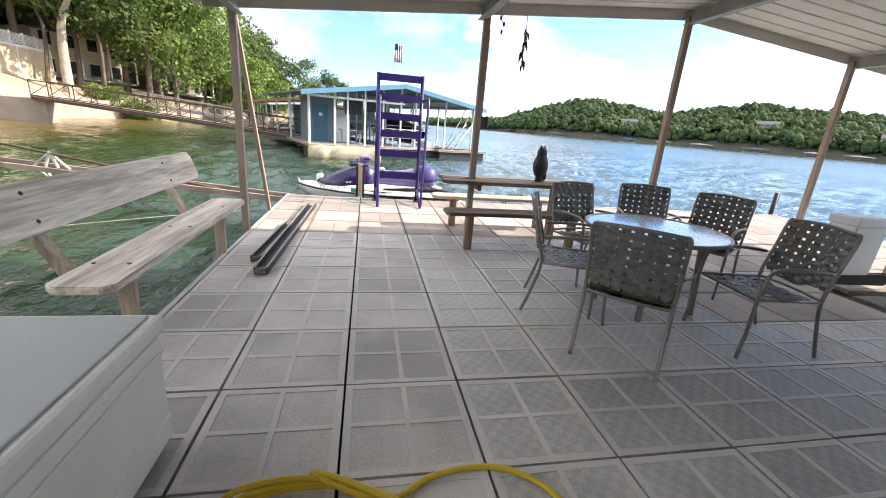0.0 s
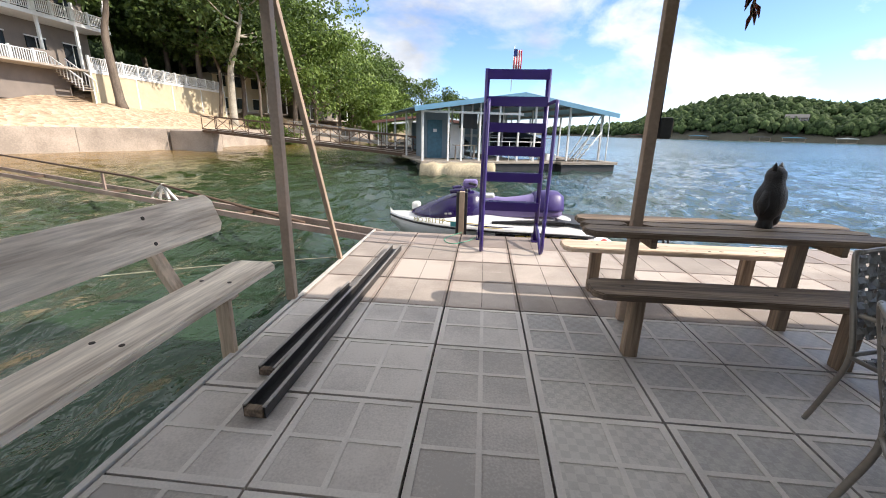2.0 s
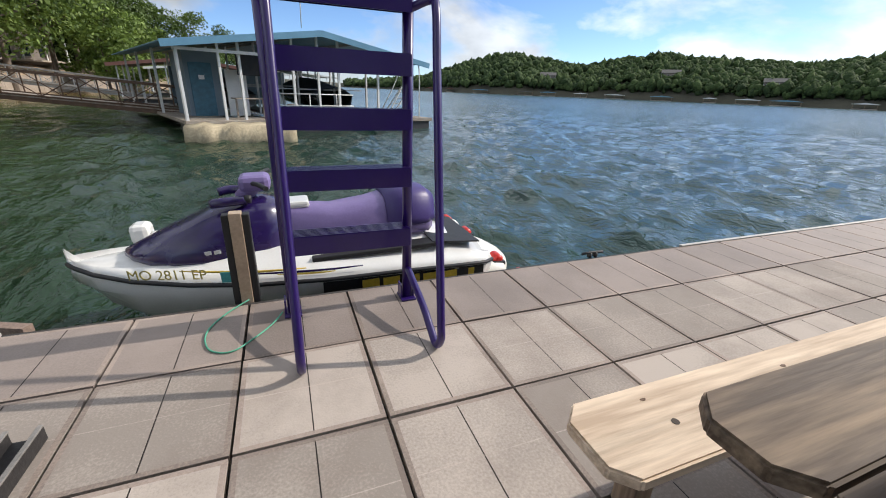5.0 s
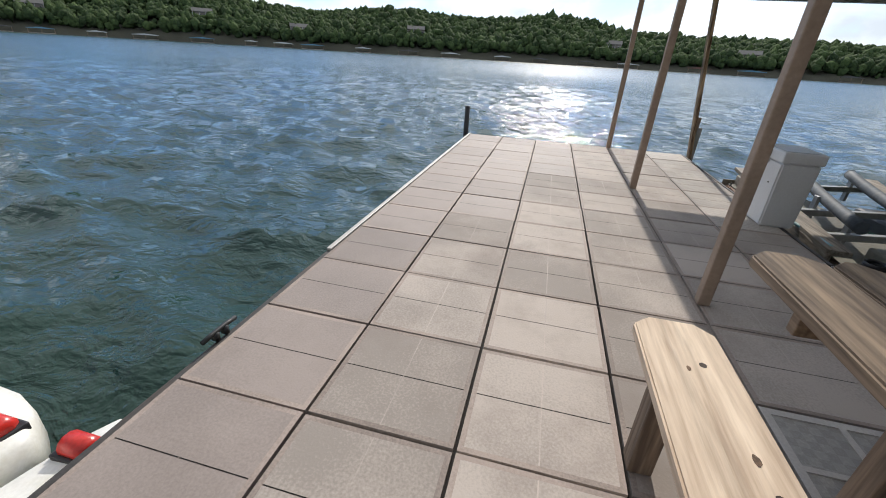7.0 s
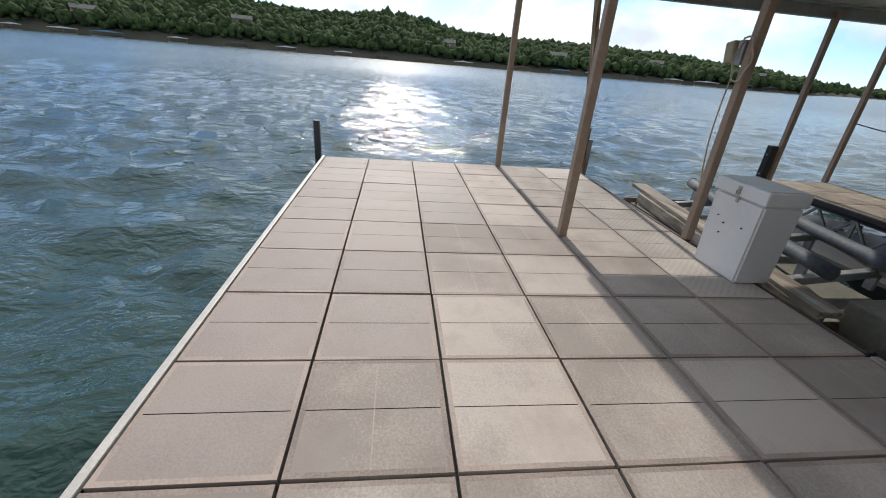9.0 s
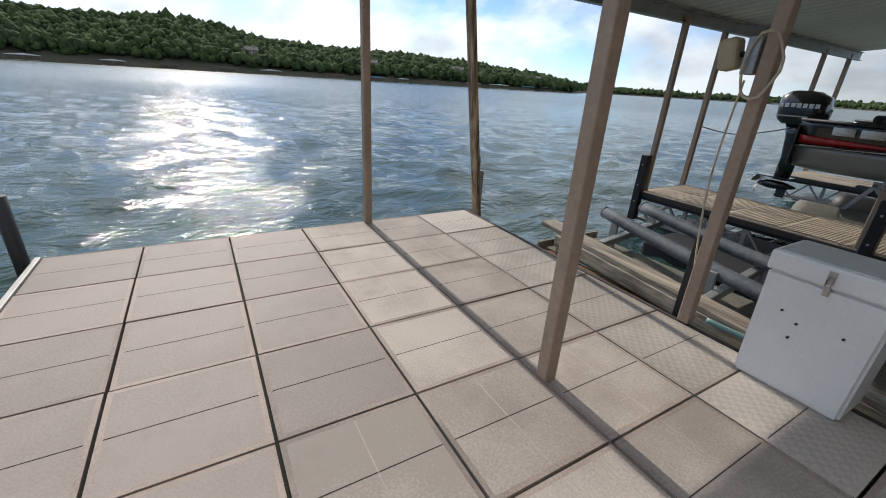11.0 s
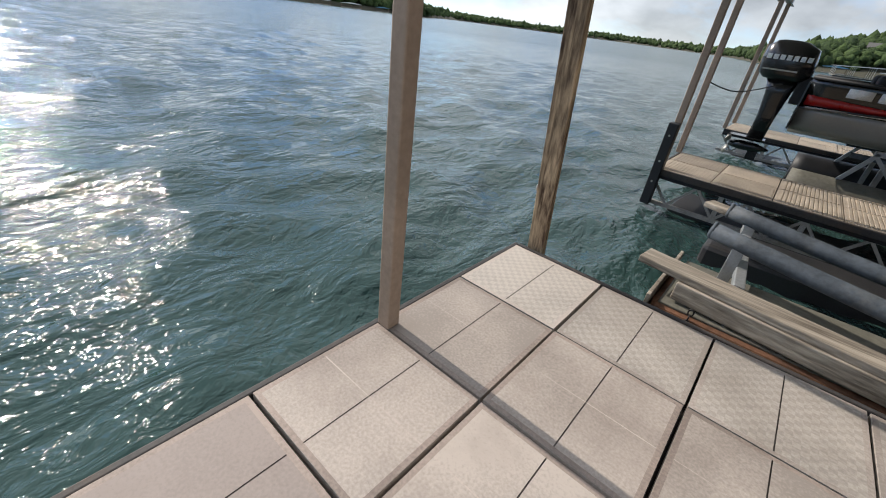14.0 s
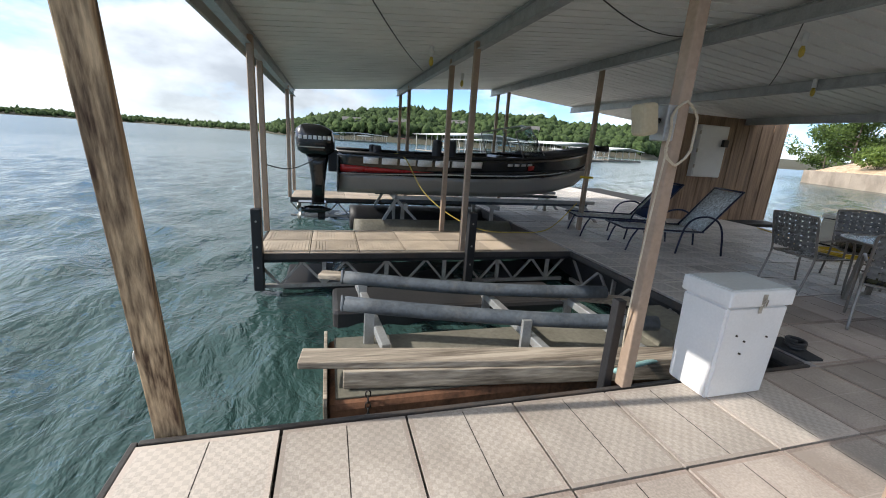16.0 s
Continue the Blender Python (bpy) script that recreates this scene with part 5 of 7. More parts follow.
bm = bmesh.new()
loft(bm, [mirror_ring([(x, 0, g - 0.005), (x, w * 0.99, g - 0.005), (x, w, g - 0.03), (x, w * 0.93, g - 0.12), (x, w * 0.72, k + 0.16), (x, w * 0.3, k + 0.03), (x, 0, k)]) for x, w, g, k in zip(XS, HW, GZ, KZ)], closed=True)
part("hull", bm, M["pwc_white"], pwc)
bm = bmesh.new()
loft(bm, [mirror_ring([(x, 0, d), (x, w * 0.30, d - 0.005), (x, w * 0.62, d - 0.05 + 0.02 * math.sin(x * 2)), (x, w * 0.86, g + 0.05), (x, w * 0.985, g + 0.012), (x, w * 0.98, g - 0.002), (x, 0, g - 0.002)]) for x, w, g, d in zip(XS, HW, GZ, DZ)], closed=True)
part("deck", bm, M["pwc_white"], pwc)
for s in (-1, 1):
    part("bumper_rail", newtube([(x, s * (w + 0.004), g) for x, w, g in zip(XS, HW, GZ)], 0.016, 8), M["black_rubber"], pwc, "black rubber rub rail")
HX = [0.05, 0.2, 0.42, 0.62, 0.80, 0.96, 1.08, 1.15]
HWd = [0.20, 0.27, 0.31, 0.33, 0.31, 0.24, 0.14, 0.04]
HT = [0.35, 0.40, 0.38, 0.31, 0.24, 0.175, 0.12, 0.085]
bm = bmesh.new()
loft(bm, [mirror_ring([(x, 0, t), (x, w * 0.45, t - 0.012), (x, w * 0.8, t - 0.07), (x, w, along(x, GZ) + 0.10), (x, w * 0.96, along(x, GZ) + 0.05), (x, 0, along(x, GZ) + 0.05)]) for x, w, t in zip(HX, HWd, HT)], closed=True)
hood = part("hood", bm, M["pwc_purple"], pwc, "glossy dark purple hood")
for s in (-1, 1):
    bm = newtube(curve_pts([(0.30, s * 0.16, 0.405), (0.42, s * 0.2, 0.412), (0.52, s * 0.18, 0.40)], 4), 0.035, 8)
    part("vent_scoop", bm, M["pwc_purple"], hood)
    part("intake", newtube([(0.26, s * 0.17, 0.41), (0.30, s * 0.165, 0.415)], 0.03, 10), M["black_rubber"], hood)
    if s > 0:
        continue
    # white corner of the float at the bow, built here as part of the craft
    bm = newbox(1.22, s * 0.37 - 0.09, 0.0, 1.36, s * 0.37 + 0.09, 0.16, 0.04)
    bmesh.ops.transform(bm, matrix=Matrix.Translation((0.05, 0, 0.03)), verts=bm.verts)
    part("mirror", bm, M["pwc_white"], pwc, "white float corner at the bow")
    part("mirror_stalk", newtube([(1.15, s * 0.24, 0.13), (1.30, s * 0.37, 0.08)], 0.03, 8), M["pwc_white"], pwc)
SX = [-1.15, -1.08, -0.9, -0.6, -0.3, 0.0, 0.12]
SW = [0.10, 0.19, 0.21, 0.21, 0.19, 0.15, 0.12]
ST = [0.30, 0.37, 0.38, 0.31, 0.28, 0.32, 0.33]
bm = bmesh.new()
loft(bm, [mirror_ring([(x, 0, t), (x, w * 0.6, t - 0.01), (x, w * 0.95, t - 0.06), (x, w * 1.15, 0.13), (x, w * 1.2, 0.03), (x, 0, 0.03)]) for x, w, t in zip(SX, SW, ST)], closed=True)
part("seat", bm, M["pwc_seat"], pwc, "long lavender vinyl seat")
bm = bmesh.new()
loft(bm, [mirror_ring([(x, 0, t + 0.012), (x, w * 0.62, t + 0.002), (x, w * 0.98, t - 0.05), (x, w * 1.17, 0.15), (x, w * 1.17, 0.1), (x, 0, 0.1)]) for x, w, t in zip([-1.17, -1.08, -0.92, -0.72], [0.11, 0.195, 0.215, 0.212], [0.30, 0.37, 0.385, 0.345])], closed=True)
part("seat_back", bm, M["pwc_seat_dark"], pwc, "darker purple rear seat section")
part("glovebox", newbox(-0.14, -0.11, 0.29, 0.12, 0.11, 0.345, 0.02), M["pwc_white"], pwc)
bm = newtube(curve_pts([(0.14, -0.36, 0.52), (0.2, -0.2, 0.52), (0.26, 0, 0.5), (0.2, 0.2, 0.52), (0.14, 0.36, 0.52)], 5), 0.018, 8)
bars = part("handlebar", bm, M["black_rubber"], pwc)
part("bar_pad", newbox(0.12, -0.11, 0.44, 0.34, 0.11, 0.56, 0.04), M["pwc_seat"], bars, "lavender handlebar pad")
part("steering_post", newtube([(0.34, 0, 0.38), (0.24, 0, 0.48)], 0.06, 10), M["pwc_seat"], bars)
bm = bmesh.new()
plate(bm, [(-1.30, -0.36), (-0.85, -0.42), (-0.85, 0.42), (-1.30, 0.36)], 0.0, 0.012)
for v in bm.verts:
    v.co.z += -0.055 + (v.co.x + 1.30) * 0.16
part("boarding_pad", bm, M["black_rubber"], pwc, "black rear boarding pad")
for s in (-1, 1):
    part("footwell", newbox(-0.95, s * 0.36 - 0.07, 0.005 - 0.02, 0.1, s * 0.36 + 0.07, 0.022, 0.008), M["black_rubber"], pwc)
    # hull graphics on the sides
    for nm, mm, x0, x1, dz, h in (("stripe", "yellow", 0.15, 0.95, 0.062, 0.016), ("stripe", "pwc_purple", -0.25, 0.6, 0.042, 0.016), ("stripe", "yellow", -0.05, 0.35, 0.022, 0.012)):
        secs = []
        for k in range(9):
            x = x0 + (x1 - x0) * k / 8
            w, g = along(x, HW), along(x, GZ)
            tap = h * math.sin(math.pi * (0.12 + 0.8 * k / 8))
            secs.append([(x, s * (w * 0.93 + 0.012), g + dz + 0.03), (x, s * (w * 0.93 + 0.012), g + dz + 0.03 - tap), (x, s * (w * 0.93 + 0.004), g + dz + 0.03 - tap), (x, s * (w * 0.93 + 0.004), g + dz + 0.03)])
        part(nm, loft(bmesh.new(), secs, closed=True), M[mm], pwc)
    secs = []
    for k in range(9):
        x = -1.25 + 1.3 * k / 8
        w, g = along(x, HW), along(x, GZ)
        secs.append([(x, s * (w + 0.002), g - 0.022), (x, s * (w + 0.002), g - 0.15), (x, s * (w - 0.05), g - 0.15), (x, s * (w - 0.05), g - 0.022)])
    part("side_band", loft(bmesh.new(), secs, closed=True, smooth=False), M["steel_dark"], pwc, "dark hull band")
    for k in range(6):
        x = -1.16 + k * 0.16
        w, g = along(x, HW), along(x, GZ)
        part("logo_block", newbox(x, s * (w + 0.004) - 0.006, g - 0.125, x + 0.13, s * (w + 0.004) + 0.002, g - 0.035, 0.002), M["yellow"], pwc)
w0, w1 = along(1.25, HW), along(0.85, HW)
yaw = math.degrees(math.atan2(w1 - w0, 0.40))
lettering("registration", "MO 2811 EP", 0.10, mat("gold_number", (0.42, 0.36, 0.12), 0.5), pwc, pose(1.27, along(1.27, HW) + 0.015, along(1.27, GZ) + 0.012, 90, 0, 180 - yaw))
bm = newbox(0.0, -0.002, 0.0, 0.10, 0.002, 0.075, 0.001)
ob = part("sticker", bm, M["teal_sticker"], pwc)
ob.matrix_basis = pose(0.70, along(0.70, HW) + 0.004, along(0.7, GZ) + 0.02, 0, 0, 180 - yaw * 0.7)
for k in range(5):
    x = 0.98 - k * 0.06
    ob = part("print_bar", newbox(-0.045, -0.002, 0.0, 0.0, 0.002, 0.028, 0.001), M["grey_print"], pwc)
    ob.matrix_basis = pose(x, float(np.interp(x, HX, HWd)) + 0.006, along(x, GZ) + 0.125 + k * 0.008, 0, 8, -12)

for o in pwc.children:
    if o.name.split(".")[0] in ("hood", "seat", "seat_back", "glovebox", "handlebar"):
        o.matrix_basis = Matrix.Translation((0.20, 0, 0.03))

# ---- white drive-on float round the watercraft's stern ----
M["float_white"] = mat("white_float_plastic", (0.74, 0.73, 0.69), 0.45, vary=0.1, scale=5, bump=0.08, stain=0.4, dirt=(0.42, 0.38, 0.2))
drive_float = thing("watercraft_float", "white plastic drive-on float with red rollers beside the dock", "float", 3.0, 0.9, WATER)
def tongue(x0, x1, y0, y1):
    """A float arm with a rounded, thinning tip."""
    mid, hw = (y0 + y1) / 2, (y1 - y0) / 2
    secs = []
    for k in range(13):
        u = k / 12
        x = x0 + (x1 - x0) * u
        w = hw * (1.0 - 0.55 * max(0.0, u - 0.55) ** 1.5 * 3.3) * (1.0 if k < 12 else 0.8)
        top = 0.25 - 0.05 * u * u
        secs.append([(x, mid - w, 0.02), (x, mid - w, top - 0.05), (x, mid - w * 0.9, top - 0.008), (x, mid, top + 0.01), (x, mid + w * 0.9, top - 0.008), (x, mid + w, top - 0.05), (x, mid + w, 0.02), (x, mid, -0.06)])
    return loft(bmesh.new(), secs, closed=True)


for x0, x1, y0, y1 in ((-0.55, 0.58, -0.82, -0.48), (0.12, 0.56, -0.38, 0.66), (-0.6, 0.50, 0.80, 1.45)):
    part("arm", tongue(x0, x1, y0, y1), M["float_white"], drive_float)
for x, y in ((0.40, -0.63), (0.02, -0.61), (0.37, -0.21), (0.40, 0.60), (0.36, 1.10)):
    r = part("roller", newtube([(x, y - 0.075, 0.245), (x, y - 0.055, 0.245), (x, y + 0.055, 0.245), (x, y + 0.075, 0.245)], 0.05, 12, radii=(0.022, 0.052, 0.052, 0.022)), M["red_lens"], drive_float, "red rubber roller")
    part("slot", newbox(x - 0.066, y - 0.09, 0.19, x + 0.066, y + 0.09, 0.238, 0.01), M["black_rubber"], r)
part("crossbar", newbox(-0.3, -0.8, -0.10, 0.2, 1.4, 0.0, 0.02), M["float_white"], drive_float)

# ---- fishing boat on the second lift ----
M["boat_black"] = mat("black_boat_paint", (0.012, 0.012, 0.013), 0.22, vary=0.2, scale=2, bump=0.02, coat=0.6)
M["boat_grey"] = mat("silver_boat_paint", (0.34, 0.33, 0.31), 0.35, metal=0.3, vary=0.08, scale=2, bump=0.02)
M["boat_red"] = mat("red_boat_paint", (0.42, 0.015, 0.015), 0.3, vary=0.1, coat=0.5)
M["boat_white"] = mat("white_graphic", (0.88, 0.88, 0.88), 0.4)
M["boat_inside"] = mat("dark_grey_carpet", (0.05, 0.05, 0.055), 0.95, vary=0.3, scale=10)
boat = thing("fishing_boat", "black, red and silver aluminium fishing boat raised on a lift", "boat", 9.38, -9.85, 0, 180)
BX = [0.0, 0.7, 1.5, 2.4, 3.3, 4.1, 4.8, 5.2, 5.42, 5.5]
BW = [1.02, 1.06, 1.10, 1.10, 1.04, 0.88, 0.58, 0.33, 0.12, 0.02]
BS = [1.16, 1.15, 1.15, 1.17, 1.21, 1.28, 1.37, 1.45, 1.51, 1.54]
BK = [0.36, 0.36, 0.36, 0.36, 0.37, 0.43, 0.58, 0.82, 1.10, 1.32]
def hull_pt(x, v, s, off=0.0):
    """Side of the hull: v 0 at the chine, 1 at the sheer."""
    w, t, k = (float(np.interp(x, BX, q)) for q in (BW, BS, BK))
    cz = k + (t - k) * 0.16
    return (x, s * (w * (0.80 + 0.20 * v ** 0.8) + off), cz + (t - cz) * v)


def side_band(v0, v1, s, x0=0.0, x1=5.5, off=0.0, n=22, rows=4):
    bm = bmesh.new()
    secs = []
    for k in range(n + 1):
        x = x0 + (x1 - x0) * k / n
        a, b = (v0(x), v1(x)) if callable(v0) else (v0, v1)
        secs.append([hull_pt(x, a + (b - a) * r / rows, s, off) for r in range(rows + 1)])
    loft(bm, secs)
    bmesh.ops.solidify(bm, geom=list(bm.faces), thickness=0.004)
    return bm


bm = bmesh.new()
loft(bm, [[hull_pt(x, 0.0, 1), (x, 0, float(np.interp(x, BX, BK))), hull_pt(x, 0.0, -1)] for x in BX])
bmesh.ops.solidify(bm, geom=list(bm.faces), thickness=0.006)
part("bottom", bm, M["boat_grey"], boat)
for s in (-1, 1):
    part("lower_side", side_band(0.0, 0.46, s), M["boat_grey"], boat, "silver lower hull side")
    part("upper_side", side_band(0.46, 1.0, s), M["boat_black"], boat, "black upper hull side")
    part("white_stripe", side_band(lambda x: 0.44 + 0.10 * min(1, x / 1.8) - 0.004 * x, lambda x: 0.44 + 0.10 * min(1, x / 1.8) + 0.035 - 0.006 * x, s, 0.05, 4.6, 0.014, rows=1), M["boat_white"], boat)
    part("red_flash", side_band(lambda x: 0.50 + 0.035 * x, lambda x: 0.69 - 0.06 * x, s, 0.03, 1.95, 0.012, rows=1), M["boat_red"], boat)
    part("rub_rail", newtube([hull_pt(x, 1.0, s, 0.01) for x in BX], 0.022, 8), M["black_rubber"], boat)
    for k, wd in enumerate((0.25, 0.26, 0.27, 0.25, 0.26, 0.23, 0.26)):
        x = 0.40 + k * 0.305
        bm = side_band(lambda q: 0.745, lambda q: 0.905, s, x, x + wd, 0.02, n=2, rows=2)
        part("logo_block", bm, M["boat_white"], boat)
    for k in range(4):
        x = 3.0 + k * 0.14
        part("model_mark", side_band(lambda q: 0.80, lambda q: 0.86, s, x, x + 0.10, 0.02, n=2, rows=1), M["grey_print"], boat)
    part("model_badge", side_band(lambda q: 0.68, lambda q: 0.80, s, 3.45, 3.58, 0.02, n=2, rows=1), M["boat_red"], boat)
bm = bmesh.new()
plate(bm, [(0.0, -1.0), (0.0, 1.0), (-0.02, 1.0), (-0.02, -1.0)], 0.5, 1.1)
part("transom", bm, M["boat_black"], boat)
bm = bmesh.new()
loft(bm, [[(x, -w * 0.97, 0.80 + 0.05 * x), (x, w * 0.97, 0.80 + 0.05 * x)] for x, w in zip(BX, BW)])
bmesh.ops.solidify(bm, geom=list(bm.faces), thickness=0.02)
part("cockpit_floor", bm, M["boat_inside"], boat)
bm = bmesh.new()
loft(bm, [[(x, -float(np.interp(x, BX, BW)), float(np.interp(x, BX, BS)) + 0.005), (x, 0, float(np.interp(x, BX, BS)) + 0.03), (x, float(np.interp(x, BX, BW)), float(np.interp(x, BX, BS)) + 0.005)] for x in (3.6, 4.1, 4.8, 5.2, 5.42, 5.5)])
bmesh.ops.solidify(bm, geom=list(bm.faces), thickness=0.02)
part("bow_deck", bm, M["boat_inside"], boat)
for s in (-1, 1):
    part("console", newbox(3.3, s * 0.55 - 0.32, 0.85, 3.9, s * 0.55 + 0.32, 1.22, 0.05), M["boat_black"], boat)
bm = bmesh.new()
loft(bm, [[(2.75, -0.95, 1.18), (2.55, -0.90, 1.52)], [(3.30, -0.75, 1.22), (2.95, -0.68, 1.60)], [(3.50, 0.0, 1.24), (3.10, 0.0, 1.64)], [(3.30, 0.75, 1.22), (2.95, 0.68, 1.60)], [(2.75, 0.95, 1.18), (2.55, 0.90, 1.52)]], smooth=False)
bmesh.ops.solidify(bm, geom=list(bm.faces), thickness=0.006)
wind = part("windshield", bm, glass("clear_windshield", (0.75, 0.8, 0.8)), boat, "framed windshield")
part("windshield_frame", newtube([(2.55, -0.90, 1.52), (2.95, -0.68, 1.60), (3.10, 0, 1.64), (2.95, 0.68, 1.60), (2.55, 0.90, 1.52)], 0.014, 6), M["galv"], wind)
wind.matrix_basis = Matrix.Translation((0.6, 0, -0.45)) @ Matrix.Diagonal((1, 1, 1.4, 1))
for y in (-0.95, -0.75, 0.75, 0.95):
    a, b = ((2.75, y, 1.18), (2.55, y * 0.95, 1.52)) if abs(y) > 0.9 else ((3.30, y, 1.22), (2.95, y * 0.9, 1.60))
    part("windshield_post", newtube([a, b], 0.012, 6), M["galv"], wind)
for x, y in ((2.25, 0.5), (2.25, -0.5), (0.9, 0.4), (0.9, -0.4)):
    seat = part("boat_seat", newbox(x - 0.22, y - 0.22, 1.0, x + 0.22, y + 0.22, 1.10, 0.04), M["boat_inside"], boat)
    bm = newbox(x - 0.26, y - 0.22, 1.08, x - 0.15, y + 0.22, 1.45 if x > 2 else 1.28, 0.04)
    part("seat_back", bm, M["boat_inside"], seat)
part("tackle_box", newbox(1.0, -0.9, 1.12, 1.28, -0.72, 1.22, 0.01), M["steel_dark"], boat)
part("trolling_motor", newtube([(4.5, -0.25, 1.36), (5.55, -0.12, 1.50)], 0.028, 8), M["steel_dark"], boat)
part("trolling_head", newtube([(5.45, -0.14, 1.50), (5.75, -0.1, 1.50)], 0.07, 10, radii=[0.05, 0.07]), M["steel_dark"], boat)
part("bow_cover", newbox(3.8, -0.5, 1.22, 4.4, 0.5, 1.34, 0.06), M["boat_inside"], boat)
# outboard
def cowl_ring(z, x0, x1, w):
    return [(x0 + (x1 - x0) * (0.5 + 0.5 * math.copysign(abs(math.cos(a)) ** 0.6, math.cos(a))), w * math.copysign(abs(math.sin(a)) ** 0.6, math.sin(a)), z) for a in [2 * math.pi * k / 20 for k in range(20)]]


motor = part("outboard_motor", loft(bmesh.new(), [cowl_ring(1.05, -0.62, -0.10, 0.20), cowl_ring(1.12, -0.70, -0.04, 0.24), cowl_ring(1.30, -0.73, -0.04, 0.25), cowl_ring(1.48, -0.72, -0.08, 0.23), cowl_ring(1.56, -0.62, -0.24, 0.17), cowl_ring(1.575, -0.55, -0.34, 0.08)], closed=True), M["boat_black"], boat, "black outboard motor cowl")
part("leg", loft(bmesh.new(), [cowl_ring(1.06, -0.56, -0.14, 0.15), cowl_ring(0.85, -0.50, -0.18, 0.11), cowl_ring(0.5, -0.46, -0.22, 0.08), cowl_ring(0.12, -0.47, -0.24, 0.055)], closed=True), M["boat_black"], motor)
part("gearcase", newtube([(-0.66, 0, 0.02), (-0.5, 0, 0.02), (-0.28, 0, 0.02), (-0.10, 0, 0.02)], 0.07, 12, radii=[0.05, 0.075, 0.07, 0.015]), M["boat_black"], motor)
bm = bmesh.new()
plate(bm, [(-0.36, -0.012), (-0.22, -0.012), (-0.22, 0.012), (-0.36, 0.012)], -0.18, -0.03)
part("skeg", bm, M["boat_black"], motor)
part("cavitation_plate", newbox(-0.70, -0.13, 0.15, -0.2, 0.13, 0.168, 0.004), M["boat_black"], motor)
for k in range(3):
    a = radians(120 * k + 20)
    bm = bmesh.new()
    c, s_ = math.cos(a), math.sin(a)
    loft(bm, [[(-0.70, 0.05 * c - 0.03 * s_, 0.02 + 0.05 * s_ + 0.03 * c), (-0.66, 0.05 * c + 0.03 * s_, 0.02 + 0.05 * s_ - 0.03 * c)], [(-0.74, 0.12 * c - 0.07 * s_, 0.02 + 0.12 * s_ + 0.07 * c), (-0.66, 0.12 * c + 0.06 * s_, 0.02 + 0.12 * s_ - 0.06 * c)], [(-0.71, 0.19 * c - 0.03 * s_, 0.02 + 0.19 * s_ + 0.03 * c), (-0.67, 0.19 * c + 0.02 * s_, 0.02 + 0.19 * s_ - 0.02 * c)]])
    bmesh.ops.solidify(bm, geom=list(bm.faces), thickness=0.006)
    part("propeller_blade", bm, M["zinc"], motor)
part("bracket", newbox(-0.16, -0.14, 0.75, 0.02, 0.14, 1.14, 0.02), M["steel_dark"], motor)
for s in (-1, 1):
    for k in range(7):
        part("logo_block", newbox(-0.66 + k * 0.082, s * 0.252 - 0.004, 1.31, -0.60 + k * 0.082, s * 0.252 + 0.004, 1.375, 0.002), M["boat_white"], motor)
    part("chrome_band", newbox(-0.66, s * 0.243 - 0.004, 1.165, -0.22, s * 0.243 + 0.004, 1.185, 0.002), M["zinc"], motor)

# boat lift below the boat
blift = thing("boat_lift", "galvanised boat lift with long bunks under a fishing boat", "boat lift", 0, 0, 0)
for y in (-9.25, -10.45):
    bm = bmesh.new()
    beam(bm, (8.6, y, 0.30), (4.3, y, 0.33), 0.10, 0.06, 0.008)
    part("bunk", bm, M["bunk"], blift)
for y in (-9.05, -10.6):
    bm = bmesh.new()
    beam(bm, (8.4, y, 0.40), (4.25, y, 0.40), 0.05, 0.07, 0.006)
    part("side_rail", bm, M["galv"], blift)
    for x in (8.35, 4.5):
        bm = bmesh.new()
        beam(bm, (x, y, 0.40), (x + 0.35, y, -0.2), 0.05, 0.05)
        part("arm", bm, M["galv"], blift)
        bm = bmesh.new()
        beam(bm, (x, y, 0.35), (x - 0.55, y, -0.2), 0.045, 0.045)
        part("arm", bm, M["galv"], blift)
for x in (8.2, 6.4, 4.6):
    bm = bmesh.new()
    beam(bm, (x, -9.0, 0.25), (x, -10.7, 0.25), 0.07, 0.08)
    part("cross_arm", bm, M["galv"], blift)
    for y in (-9.3, -10.4):
        bm = bmesh.new()
        beam(bm, (x, y, -0.3), (x, y, 0.27), 0.06, 0.06)
        part("upright", bm, M["truss"], blift)
for y in (-9.05, -10.65):
    part("tank", newtube([(9.1, y, -0.28), (8.95, y, -0.28), (4.3, y, -0.28)], 0.28, 16), M["tank_top"] if y > -9.5 else M["black_rubber"], blift)
M["yellow_rope"] = mat("yellow_rope", (0.55, 0.42, 0.08), 0.7, grain=200, bump=0.4)
solid("yellow_line", newtube(curve_pts([(8.55, -8.85, 1.15), (8.3, -8.78, 1.12), (8.0, -8.6, 0.6), (7.6, -8.3, 0.25), (7.1, -8.0, 0.05), (6.5, -7.95, 0.02), (5.8, -8.1, 0.05), (5.2, -8.25, 0.5)], 8), 0.009, 6), M["yellow_rope"], "yellow mooring line from the boat to the dock", "rope", smooth=True)
solid("stern_line", newtube(curve_pts([(10.40, -8.05, 0.95), (10.1, -8.7, 0.85), (9.7, -9.5, 1.0)], 5), 0.008, 6), M["cable"], "dark stern line tied to a roof post", "rope", smooth=True)
M["yellow_tape"] = mat("yellow_strap", (0.7, 0.5, 0.02), 0.5)
solid("post_strap", newbox(5.0 - 0.05, -8.3 - 0.05, 0.95, 5.0 + 0.15, -8.3 + 0.06, 0.985, 0.004), M["yellow_tape"], "yellow strap tied round a roof post", "strap")

